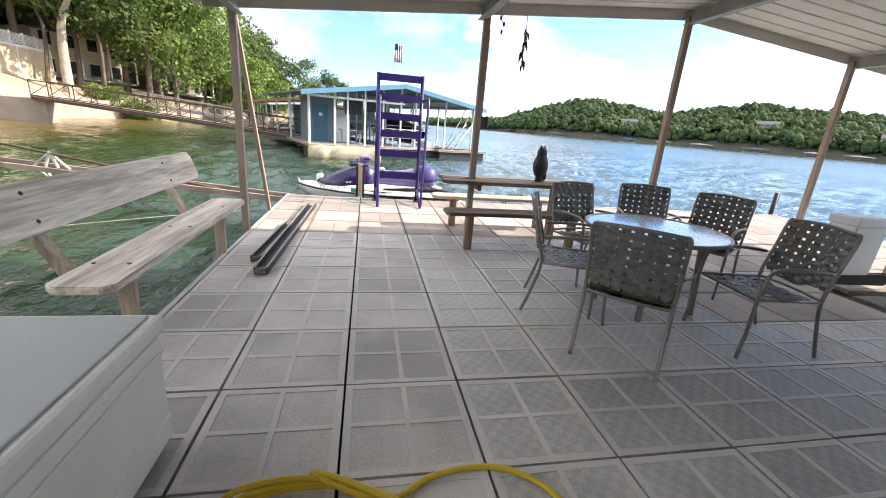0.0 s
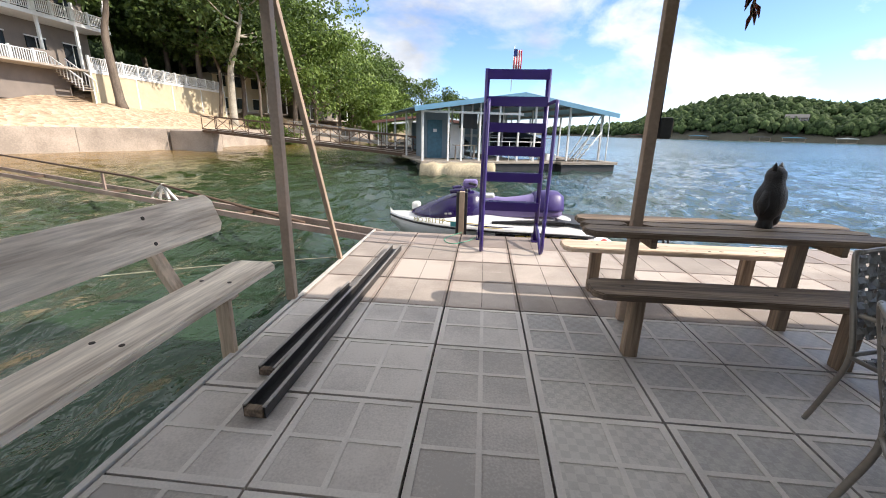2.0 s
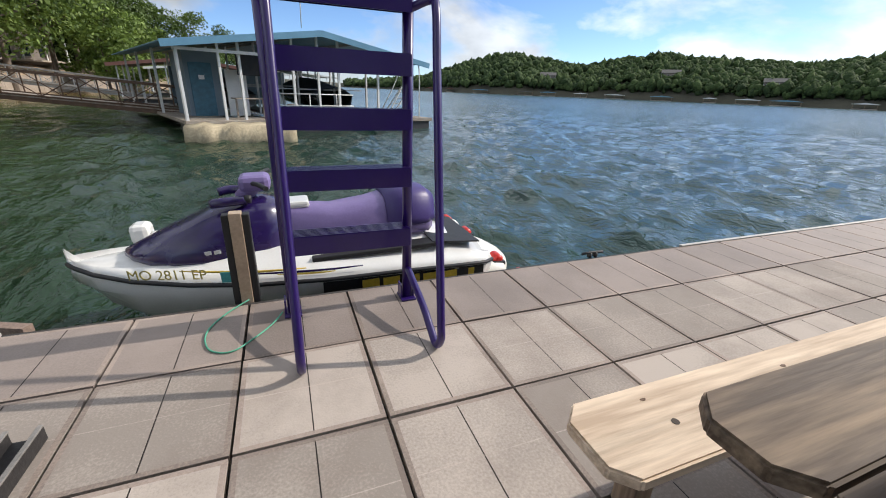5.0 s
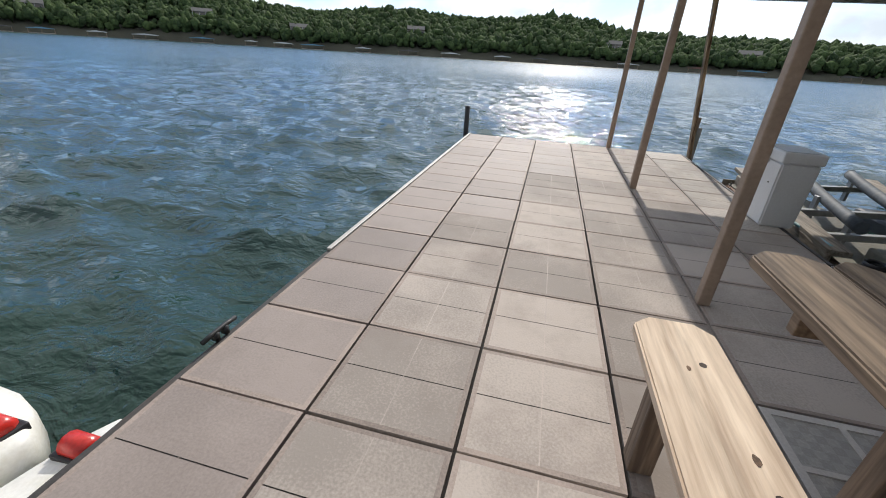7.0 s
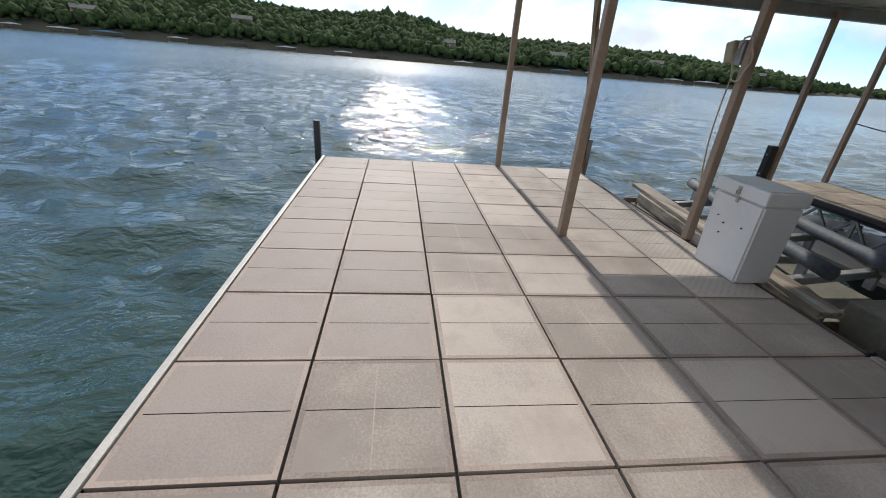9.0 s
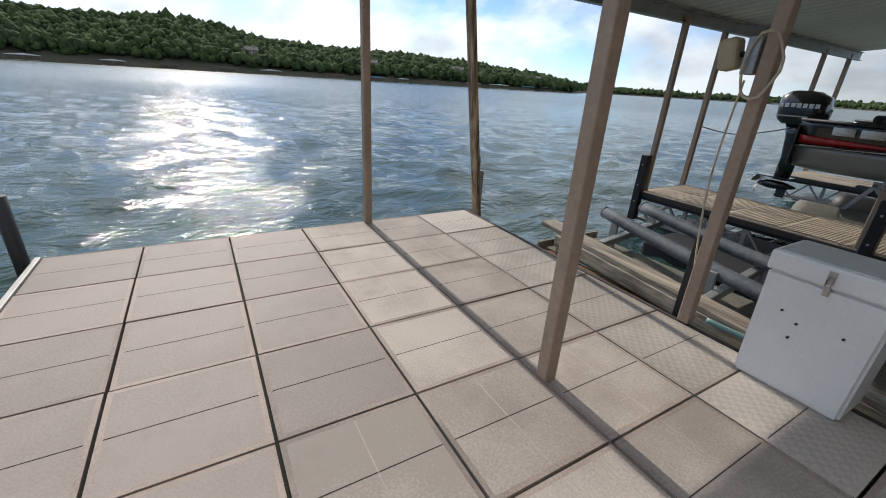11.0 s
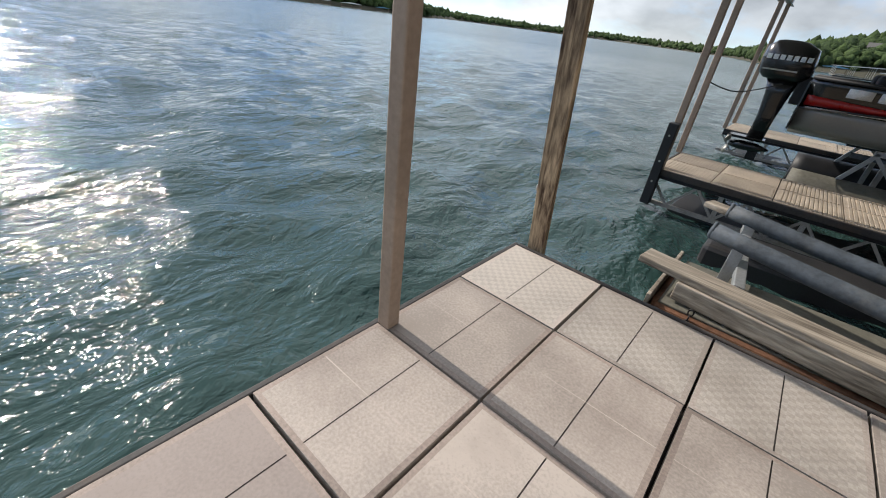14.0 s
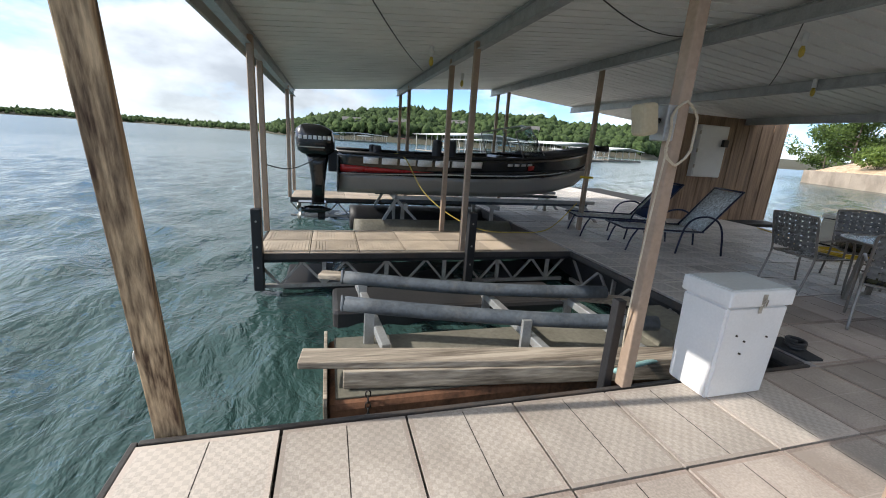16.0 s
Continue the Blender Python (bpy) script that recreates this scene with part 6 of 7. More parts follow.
# ---- retaining wall on the near bank ----
M["wall_conc"] = mat("stained_concrete_wall", (0.36, 0.30, 0.24), 0.85, vary=0.3, scale=0.6, grain=12, bump=0.3, where="World", stain=0.7, dirt=(0.13, 0.10, 0.075))
wall = thing("wall_shore", "stained concrete retaining wall along the bank", "wall", kind="structure")
for (ax, ay), (bx, by) in zip(SHORE[1:9], SHORE[2:10]):
    d = Vector((bx - ax, by - ay, 0))
    n = int(max(1, d.length // 5))
    nrm = Vector((-d.y, d.x, 0)).normalized()
    for k in range(n):
        p, q = Vector((ax, ay, 0)) + d * (k / n), Vector((ax, ay, 0)) + d * ((k + 1) / n)
        bm = bmesh.new()
        g = d.normalized() * 0.012
        o = [p + g, q - g, q - g + nrm * 1.3, p + g + nrm * 1.3]
        plate(bm, [(v.x, v.y) for v in o], -1.6, 1.12 + 0.02 * ((k * 7) % 3))
        bmesh.ops.recalc_face_normals(bm, faces=bm.faces)
        part("wall_panel", bm, M["wall_conc"], wall)

# ---- gangways ----
M["rust_steel"] = mat("rusty_brown_steel", (0.12, 0.075, 0.05), 0.7, metal=0.3, vary=0.4, scale=4)
M["pink_steel"] = mat("faded_rusty_beam", (0.34, 0.25, 0.20), 0.7, metal=0.2, vary=0.4, scale=2, stain=0.6, dirt=(0.12, 0.06, 0.035))
def gangway(a, b, width, height, n, label, deckm, steel):
    g = thing("gangway", label, "gangway", 0, 0, 0)
    a, b = Vector(a), Vector(b)
    d = (b - a).normalized()
    side = Vector((-d.y, d.x, 0)).normalized()
    bm = bmesh.new()
    beam(bm, a, b, width, 0.06)
    part("walk_deck", bm, M[deckm], g)
    for s in (-1, 1):
        o = side * (s * width / 2)
        for z in (0.05, height):
            bm = bmesh.new()
            beam(bm, a + o + Vector((0, 0, z)), b + o + Vector((0, 0, z)), 0.06, 0.06)
            part("rail", bm, M[steel], g)
        bm = bmesh.new()
        beam(bm, a + o + Vector((0, 0, -0.12)), b + o + Vector((0, 0, -0.12)), 0.08, 0.16)
        part("girder", bm, M[steel], g)
        for k in range(n + 1):
            p = a.lerp(b, k / n) + o
            bm = bmesh.new()
            beam(bm, p, p + Vector((0, 0, height)), 0.045, 0.045)
            part("upright", bm, M[steel], g)
            if k < n:
                q = a.lerp(b, (k + 1) / n) + o
                bm = bmesh.new()
                beam(bm, p + Vector((0, 0, height if k % 2 else 0.05)), q + Vector((0, 0, 0.05 if k % 2 else height)), 0.03, 0.03)
                part("diagonal", bm, M[steel], g)
    return g


gangway((-19.6, 24.9, 1.15), (-1.6, 19.0, 0.0), 1.1, 0.95, 12, "dark rusty steel gangway from the bank to a dock", "grey_wood", "rust_steel")
gangway((-20.2, 40.0, 1.2), (-7.5, 37.0, 0.0), 1.1, 0.95, 9, "grey steel gangway from the bank to a dock", "grey_wood", "galv")
pier = solid("gangway_pier", newbox(-22.6, 24.5, -1.6, -19.1, 25.5, 1.02, 0.04), M["wall_conc"], "dark stained concrete pier under a gangway", "pier")

# long stand-off arm from the dock to the bank
arm = thing("standoff_arm", "long rusty steel stand-off arm with a handrail over the water", "dock arm", 0, 0, 0)
A0, A1 = Vector((-0.06, -0.20, -0.06)), Vector((-25.5, 9.7, 0.12))
sd = Vector((0.35, 0.85, 0)).normalized()
for k, mm in ((0.0, "pink_steel"), (0.34, "pink_steel")):
    bm = bmesh.new()
    beam(bm, A0 + sd * k, A1 + sd * (k * 2.4), 0.06, 0.09)
    part("beam", bm, M[mm], arm)
R0 = A0.lerp(A1, 0.05) + sd * 0.2
pts = [R0, A0.lerp(A1, 0.22) + sd * 0.2 + Vector((0, 0, 0.36)), A0.lerp(A1, 0.45) + sd * 0.2 + Vector((0, 0, 0.48)), A1 + sd * 0.2 + Vector((0, 0, 0.6))]
part("handrail", newtube(pts, 0.025, 8), M["rust_steel"], arm)
for t in (0.265, 0.475, 0.68, 0.88):
    p = A0.lerp(A1, t) + sd * 0.2
    h = float(np.interp(t, [0.05, 0.22, 0.45, 1.0], [0.0, 0.36, 0.48, 0.6]))
    bm = bmesh.new()
    beam(bm, p, p + Vector((0, 0, h)), 0.05, 0.04)
    part("upright", bm, M["pink_steel"], arm)
for t in (0.1, 0.25, 0.4, 0.6, 0.8):
    p = A0.lerp(A1, t)
    bm = bmesh.new()
    beam(bm, p, p + sd * (0.34 + 0.5 * t), 0.04, 0.05)
    part("cross_tie", bm, M["rust_steel"], arm)
along_arm = (A1 - A0).normalized()
p = A0.lerp(A1, 0.185) + sd * 0.2
for k, lift_z in ((-0.42, -0.22), (-0.15, -0.3), (0.15, -0.3), (0.42, -0.22)):
    bm = bmesh.new()
    beam(bm, p + Vector((0, 0, 0.30)), p + along_arm * k + Vector((0, 0, 0.02)), 0.045, 0.03)
    part("strut", bm, M["white_trim"], arm)
    bm = bmesh.new()
    beam(bm, p + along_arm * k + Vector((0, 0, 0.0)), p + along_arm * (k * 0.2) + Vector((0, 0, lift_z)), 0.04, 0.03)
    part("strut", bm, M["white_trim"], arm)


# ---- covered docks ----
M["blue_roof"] = mat("blue_metal_roof", (0.13, 0.28, 0.40), 0.45, metal=0.1, vary=0.15, scale=0.8)
M["white_paint"] = mat("white_painted_steel", (0.72, 0.72, 0.70), 0.5, vary=0.08, scale=3)
M["red_roof"] = mat("brown_red_roof", (0.20, 0.09, 0.07), 0.6, vary=0.2, scale=1)
M["pale_roof"] = mat("pale_dock_roof", (0.66, 0.66, 0.64), 0.5, vary=0.08, scale=1)
M["slate_wall"] = mat("blue_grey_siding", (0.16, 0.21, 0.25), 0.7, vary=0.1, scale=2)
M["beige_foam"] = mat("weathered_beige_foam", (0.50, 0.42, 0.28), 0.9, vary=0.35, scale=1.5, grain=15, bump=0.6, stain=0.5, dirt=(0.2, 0.15, 0.09))
M["dark_glass"] = mat("dark_window", (0.02, 0.025, 0.03), 0.1, vary=0.1, bump=0)


def covered_dock(x, y, rz, w, d, roofm, label, h=2.55, peak=0.75, bays=4, group=""):
    """A floating dock under a low gable roof; local x along its front, y to the back."""
    g = thing("covered_dock", label, "dock", x, y, 0, rz, group)
    part("deck", newbox(0, 0, -0.12, w, 1.6, 0.0, 0.01), M["grey_wood"], g)
    part("deck", newbox(0, 1.6, -0.12, 1.7, d, 0.0, 0.01), M["grey_wood"], g)
    part("deck", newbox(w / 2 - 0.6, 1.6, -0.12, w / 2 + 0.6, d, 0.0, 0.01), M["grey_wood"], g)
    part("deck", newbox(w - 1.2, 1.6, -0.12, w, d, 0.0, 0.01), M["grey_wood"], g)
    part("float", newbox(0.1, 0.1, -0.8, w - 0.1, 1.5, -0.13, 0.05), M["float"], g)
    for i in range(bays + 1):
        for j in range(4):
            px, py = 0.1 + (w - 0.2) * i / bays, 0.25 + (d - 0.5) * j / 3
            zt = h + peak * (1 - abs(px - w / 2) / (w / 2)) - 0.02
            part("post", newbox(px - 0.045, py - 0.045, -0.1, px + 0.045, py + 0.045, zt, 0.006), M["white_paint"], g)
    for s in (0, 1):
        bm = bmesh.new()
        e, c = (-0.4 if s == 0 else w + 0.4), w / 2
        ze = h - 0.4 * peak / (w / 2)
        loft(bm, [[(e, yy, ze), (c, yy, h + peak), (c, yy, h + peak + 0.04), (e, yy, ze + 0.04)] for yy in (-0.4, d + 0.4)], closed=True, smooth=False)
        part("roof_slope", bm, M[roofm], g)
        bm = bmesh.new()
        beam(bm, (e, -0.42, ze - 0.05), (c, -0.42, h + peak - 0.05), 0.04, 0.22)
        part("fascia", bm, M[roofm], g)
    return g


front_angle = math.degrees(math.atan2(4.0, 10.4))
blue = covered_dock(-1.5, 14.0, front_angle, 10.0, 13.0, "blue_roof", "covered dock with a blue metal roof and white posts", 2.45, 0.75, 5)
part("hut", newbox(0.7, 2.4, 0.0, 2.0, 4.6, 2.35, 0.01), M["slate_wall"], blue, "blue-grey sided hut")
dr = part("door", newbox(0.85, 2.36, 0.0, 1.65, 2.40, 1.95, 0.01), mat("teal_door", (0.05, 0.14, 0.20), 0.5), blue, "teal door")
part("notice", newbox(1.15, 2.345, 1.35, 1.35, 2.36, 1.5), M["boat_white"], dr)
part("white_panel", newbox(2.1, 2.34, 0.0, 2.9, 2.40, 1.75, 0.01), M["white_paint"], blue)
part("screen", newbox(3.3, 1.0, 1.75, 4.5, 1.08, 2.35, 0.01), M["steel_dark"], blue, "dark hanging panel")
for k in range(9):
    part("hoist_post", newbox(3.6 + k * 0.6, 5.0 + (k % 3) * 2.2, -0.1, 3.66 + k * 0.6, 5.06 + (k % 3) * 2.2, 2.7, 0.004), M["galv"], blue)
for k in range(5):
    yy = 3.5 + 2.0 * k
    bm = bmesh.new()
    beam(bm, (4.0, yy, 1.1 + 0.1 * (k % 2)), (9.0, yy, 1.1 + 0.1 * (k % 2)), 0.05, 0.05)
    part("hoist_rail", bm, M["galv"], blue)
for s in (0.0, 1.2):
    part("rail_post", newtube([(4.6 + s, 0.2, 0), (4.6 + s, 0.2, 0.95)], 0.02, 6), M["white_paint"], blue)
for z in (0.5, 0.95):
    part("guard_rail", newtube([(3.4, 0.2, z), (6.6, 0.2, z)], 0.02, 6), M["white_paint"], blue)
part("table", newbox(1.9, 0.7, 0.70, 3.1, 1.3, 0.74, 0.01), M["grey_wood"], blue)
for x in (2.0, 3.0):
    part("table_leg", newbox(x - 0.03, 0.97, 0, x + 0.03, 1.03, 0.70), M["grey_wood"], blue)
part("lounge_chair", newbox(6.9, 0.5, 0.0, 7.5, 1.5, 0.35, 0.05), M["white_paint"], blue)
part("side_pier", newbox(7.2, -0.5, -0.14, 10.6, 0.9, 0.0, 0.01), M["grey_wood"], blue)
part("side_float", newbox(7.3, -0.4, -0.7, 10.5, 0.8, -0.14, 0.03), M["float"], blue)
M["boat_cover"] = mat("dark_boat_cover", (0.03, 0.035, 0.045), 0.85, vary=0.3, scale=3)
def moored_boat(x, y, length, half, lift_z, hull_material):
    """A runabout under a fitted cover, bow to the back, hung in a slip of the covered dock."""
    st = [(0.0, 0.92, 0.0), (0.3, 1.0, 0.02), (0.6, 0.95, 0.05), (0.82, 0.62, 0.14), (0.95, 0.22, 0.26), (1.0, 0.03, 0.34)]
    hull = loft(bmesh.new(), [[(x - half * w, y + length * u, lift_z + 0.75 + r * 0.3), (x - half * w * 0.9, y + length * u, lift_z + 0.3 + r), (x, y + length * u, lift_z + r * 1.3), (x + half * w * 0.9, y + length * u, lift_z + 0.3 + r), (x + half * w, y + length * u, lift_z + 0.75 + r * 0.3)] for u, w, r in st])
    bmesh.ops.solidify(hull, geom=list(hull.faces), thickness=0.03)
    b = part("slip_boat", hull, M[hull_material], blue, "runabout hung under a dark cover")
    cover = loft(bmesh.new(), [[(x - half * w * 1.03, y + length * u, lift_z + 0.74 + r * 0.3), (x - half * w * 0.6, y + length * u, lift_z + 1.02 + 0.35 * math.sin(3.1 * u) + r * 0.1), (x, y + length * u, lift_z + 1.10 + 0.5 * math.sin(3.1 * u) + r * 0.1), (x + half * w * 0.6, y + length * u, lift_z + 1.02 + 0.35 * math.sin(3.1 * u) + r * 0.1), (x + half * w * 1.03, y + length * u, lift_z + 0.74 + r * 0.3)] for u, w, r in st])
    bmesh.ops.solidify(cover, geom=list(cover.faces), thickness=0.02)
    part("cover", cover, M["boat_cover"], b)


moored_boat(3.2, 5.0, 6.0, 1.0, 0.0, "white_paint")
moored_boat(7.3, 3.2, 6.5, 1.1, 0.1, "boat_black")
part("back_wall", newbox(2.0, 12.6, 0.0, 8.6, 12.7, 2.0, 0.01), M["slate_wall"], blue)
part("hanging_sign", newbox(2.25, 1.2, 1.55, 3.2, 1.28, 2.3, 0.01), M["steel_dark"], blue)
for k in range(7):
    bm = bmesh.new()
    xx = 0.4 + k * 1.53
    zz = 2.40 + 0.75 * (1 - abs(xx - 5.0) / 5.0)
    beam(bm, (xx, 0.0, zz), (xx, 13.0, zz), 0.05, 0.12)
    part("rafter", bm, M["galv"], blue)
for xx in (0.1, 1.35, 2.95, 5.0):
    part("front_post", newbox(xx - 0.04, 0.08, 0.0, xx + 0.04, 0.16, 2.42 + 0.15 * xx), M["white_paint"], blue)
part("front_beam", newbox(0.0, 0.06, 2.22, 5.2, 0.14, 2.32), M["white_paint"], blue)
# water slide stairs at the open end
for s in (0, 0.7):
    part("stair_rail", newtube(curve_pts([(8.3, 0.1 + s, 0.0), (9.2, 0.1 + s, 1.4), (9.6, 0.1 + s, 2.2), (9.9, 0.1 + s, 2.5), (10.2, 0.1 + s, 2.2), (10.25, 0.1 + s, 0.0)], 4), 0.03, 6), M["white_paint"], blue, "white tubular stair rail")
    part("stringer", newtube([(8.5, 0.1 + s, 0.0), (9.8, 0.1 + s, 1.5)], 0.035, 6), M["white_paint"], blue)
for k in range(6):
    part("stair_tread", newbox(8.55 + k * 0.22, 0.1, 0.1 + k * 0.25, 8.75 + k * 0.22, 0.8, 0.13 + k * 0.25), M["white_paint"], blue)
# old foam float in front
bm = bmesh.new()
fr = random.Random(4)
secs = []
for k in range(13):
    x = 3.3 * k / 12
    h0, dd = 0.12 + fr.uniform(-0.05, 0.05), 0.7 + fr.uniform(-0.12, 0.12)
    secs.append([(x, -dd, -0.62), (x, -dd - 0.05, -0.3 + fr.uniform(-0.08, 0.08)), (x, -dd + 0.1, h0 - 0.05), (x, 0.2, h0), (x, 0.5, -0.62)])
loft(bm, secs, closed=True)
fo = solid("foam_float", bm, M["beige_foam"], "eroded beige foam block floating in front of a dock", "float", smooth=True)
fo.matrix_basis = pose(-1.35, 12.9, -0.1, 0, 0, 4)
# flag
flag = thing("flag", "striped red and white flag with blue corner on a pole", "flag", 2.6, 15.6, 3.3)
part("pole", newtube([(0, 0, 0), (0.05, 0, 2.0)], 0.02, 6), M["white_paint"], flag)
M["flag_red"], M["flag_blue"] = mat("flag_red_cloth", (0.5, 0.03, 0.05), 0.9), mat("flag_blue_cloth", (0.03, 0.05, 0.2), 0.9)
for k in range(7):
    bm = bmesh.new()
    y0 = k * 0.055
    loft(bm, [[(0.04 + y0, 0.03 * math.sin(q), 1.85 - q * 0.14), (0.04 + y0 + 0.055, 0.03 * math.sin(q + 0.6), 1.85 - q * 0.14 - 0.05)] for q in range(7)])
    bmesh.ops.solidify(bm, geom=list(bm.faces), thickness=0.004)
    part("stripe", bm, M["flag_red"] if k % 2 == 0 else M["boat_white"], flag)
part("canton", newbox(0.04, -0.025, 1.55, 0.2, -0.02, 1.86), M["flag_blue"], flag)

covered_dock(-9.0, 34.5, 8, 9.0, 9.0, "red_roof", "covered dock with a brown-red roof near the bank", 2.2, 0.6, 3)
covered_dock(-11.0, 52.0, 14, 14.0, 10.0, "pale_roof", "covered dock with a pale roof near the bank", 2.4, 0.7, 4)
covered_dock(-4.0, 75.0, 14, 16.0, 12.0, "pale_roof", "covered dock with a pale roof farther along the bank", 2.6, 0.8, 4)
for x, y, rz, w in ((-9.0, -66, 195, 16), (-34.0, -76, 205, 20), (-62.0, -96, 210, 24), (-30, -120, 200, 26), (8, -190, 185, 24)):
    covered_dock(x, y, rz, w, 12.0, "pale_roof", "white covered marina dock across the cove", 2.7, 0.7, 5, "marina docks")

# ---- house with white railed decks on the bank ----
M["cream_siding"] = mat("cream_lap_siding", (0.52, 0.44, 0.30), 0.7, vary=0.12, scale=1.5)
M["brown_siding"] = mat("brown_grey_siding", (0.20, 0.17, 0.145), 0.75, vary=0.15, scale=1.5)
M["roof_shingle"] = mat("grey_shingle", (0.12, 0.115, 0.11), 0.9, vary=0.3, scale=3)
P2, P1 = Vector((-29.6, 25.8, 0)), Vector((-30.2, 43.2, 0))
U = (P1 - P2).normalized()
N = Vector((-U.y, U.x, 0))
house_yaw = math.degrees(math.atan2(U.y, U.x))
house = thing("lake_house", "brown sided lake house with stacked balconies and white railings", "house", P2.x, P2.y, 1.15, house_yaw)
LEN = (P1 - P2).length
def railing(parent, a, b, h=0.95, n=None):
    a, b = Vector(a), Vector(b)
    L = (b - a).length
    g = part("railing", newtube([a + Vector((0, 0, h)), b + Vector((0, 0, h))], 0.05, 4), M["white_paint"], parent, "white railing")
    part("bottom_rail", newtube([a + Vector((0, 0, 0.12)), b + Vector((0, 0, 0.12))], 0.035, 4), M["white_paint"], g)
    n = n or int(L / 0.16)
    for k in range(n + 1):
        p = a.lerp(b, k / n)
        big = k % 10 == 0
        r = 0.07 if big else 0.024
        part("newel" if big else "baluster", newbox(p.x - r, p.y - r, p.z + (0 if big else 0.12), p.x + r, p.y + r, p.z + (h + 0.12 if big else h)), M["white_paint"], g)


part("terrace_wall", newbox(0, 0.0, 0.4, LEN + 0.6, 0.2, 4.1), M["cream_siding"], house, "cream lap-sided terrace wall")
for k in range(19):
    part("lap_board", newbox(0.0, -0.03, 1.13 + k * 0.155, LEN + 0.6, 0.0, 1.13 + k * 0.155 + 0.145), M["cream_siding"], house)
for k in range(5):
    part("corner_trim", newbox(k * (LEN + 0.5) / 4, -0.07, 0.5, k * (LEN + 0.5) / 4 + 0.12, -0.03, 4.2), M["white_paint"], house)
part("terrace_floor", newbox(-9, 0.05, 4.1, LEN + 0.6, 7.0, 4.25), M["grey_wood"], house)
part("terrace_fascia", newbox(0, -0.1, 4.05, LEN + 0.6, 0.05, 4.28), M["white_paint"], house)
railing(house, (0.1, 0.0, 4.25), (LEN + 0.5, 0.0, 4.25))
railing(house, (-9.0, 1.6, 4.25), (-1.6, 1.6, 4.25))
railing(house, (4.0, 3.4, 4.25), (12.0, 4.2, 4.25))
part("lower_wall", newbox(-9.0, 1.8, 1.8, 0.0, 2.0, 4.1), M["brown_siding"], house)
for k in range(8):
    part("stair_tread", newbox(-1.4, 1.5 - k * 0.28, 4.05 - k * 0.2, -0.2, 1.8 - k * 0.28, 4.1 - k * 0.2), M["grey_wood"], house)
for x in (-1.4, -0.2):
    g = part("stair_rail", newtube([(x, 1.6, 5.0), (x, -0.6, 3.4)], 0.05, 4), M["white_paint"], house)
    for k in range(9):
        part("baluster", newbox(x - 0.025, 1.5 - k * 0.26, 4.1 - k * 0.19, x + 0.025, 1.55 - k * 0.26, 4.95 - k * 0.19), M["white_paint"], g)
part("wall", newbox(-16, 6.0, 0.5, 7.0, 14.0, 11.6), M["brown_siding"], house)
bm = bmesh.new()
loft(bm, [[(x, 4.6, 11.5), (x, 10.0, 14.4), (x, 15.0, 11.5), (x, 15.0, 11.3), (x, 10.0, 14.15), (x, 4.6, 11.3)] for x in (-17, 7.8)], closed=True, smooth=False)
part("roof", bm, M["roof_shingle"], house)
part("balcony", newbox(-16, 3.6, 8.1, 7.0, 6.0, 8.4), M["white_paint"], house)
railing(house, (-16, 3.65, 8.4), (6.9, 3.65, 8.4))
for k in range(8):
    x = -15.8 + k * 3.22
    part("balcony_post", newbox(x - 0.09, 3.65, 4.25, x + 0.09, 3.83, 11.4), M["white_paint"], house)
for k in range(7):
    for z in (4.9, 8.6):
        x = -14.8 + k * 3.2
        w = part("window", newbox(x, 5.94, z + 0.1, x + 1.6, 6.0, z + 2.0), M["dark_glass"], house)
        part("window_frame", newbox(x - 0.08, 5.90, z + 2.0, x + 1.68, 5.98, z + 2.1), M["white_paint"], w)
        part("mullion", newbox(x + 0.77, 5.91, z + 0.1, x + 0.83, 5.95, z + 2.0), M["white_paint"], w)
for k in range(2):
    part("planter", newbox(-5.6 + k * 3.2, 1.7, 4.25, -4.2 + k * 3.2, 3.0, 5.2 + 0.2 * k, 0.03), M["brown_siding"], house)


def cabin(x, y, rz, w, d, h, wallm, label):
    z = ground_z(x, y) - 0.5
    c = thing("cabin", label, "house", x, y, z, rz)
    part("wall", newbox(-w / 2, -d / 2, 0, w / 2, d / 2, h), M[wallm], c)
    bm = bmesh.new()
    loft(bm, [[(xx, -d / 2 - 0.6, h - 0.1), (xx, 0, h + d * 0.28), (xx, d / 2 + 0.6, h - 0.1), (xx, d / 2 + 0.6, h - 0.3), (xx, 0, h + d * 0.28 - 0.2), (xx, -d / 2 - 0.6, h - 0.3)] for xx in (-w / 2 - 0.5, w / 2 + 0.5)], closed=True, smooth=False)
    part("roof", bm, M["roof_shingle"], c)
    for k in range(4):
        xx = -w / 2 + w * (k + 0.5) / 4
        for zz in ((0.9,) if h < 4 else (0.9, 3.6)):
            wd = part("window", newbox(xx - 0.5, -d / 2 - 0.05, zz, xx + 0.5, -d / 2, zz + 1.3), M["dark_glass"], c)
            part("window_frame", newbox(xx - 0.58, -d / 2 - 0.08, zz + 1.3, xx + 0.58, -d / 2 - 0.02, zz + 1.4), M["white_paint"], wd)
    part("porch", newbox(-w / 2, -d / 2 - 2.2, 0.3, w / 2, -d / 2, 0.5), M["grey_wood"], c)
    for k in range(4):
        xx = -w / 2 + 0.1 + (w - 0.2) * k / 3
        part("porch_post", newbox(xx - 0.07, -d / 2 - 2.2, 0.5, xx + 0.07, -d / 2 - 2.05, h - 0.3), M["white_paint"], c)
    return c


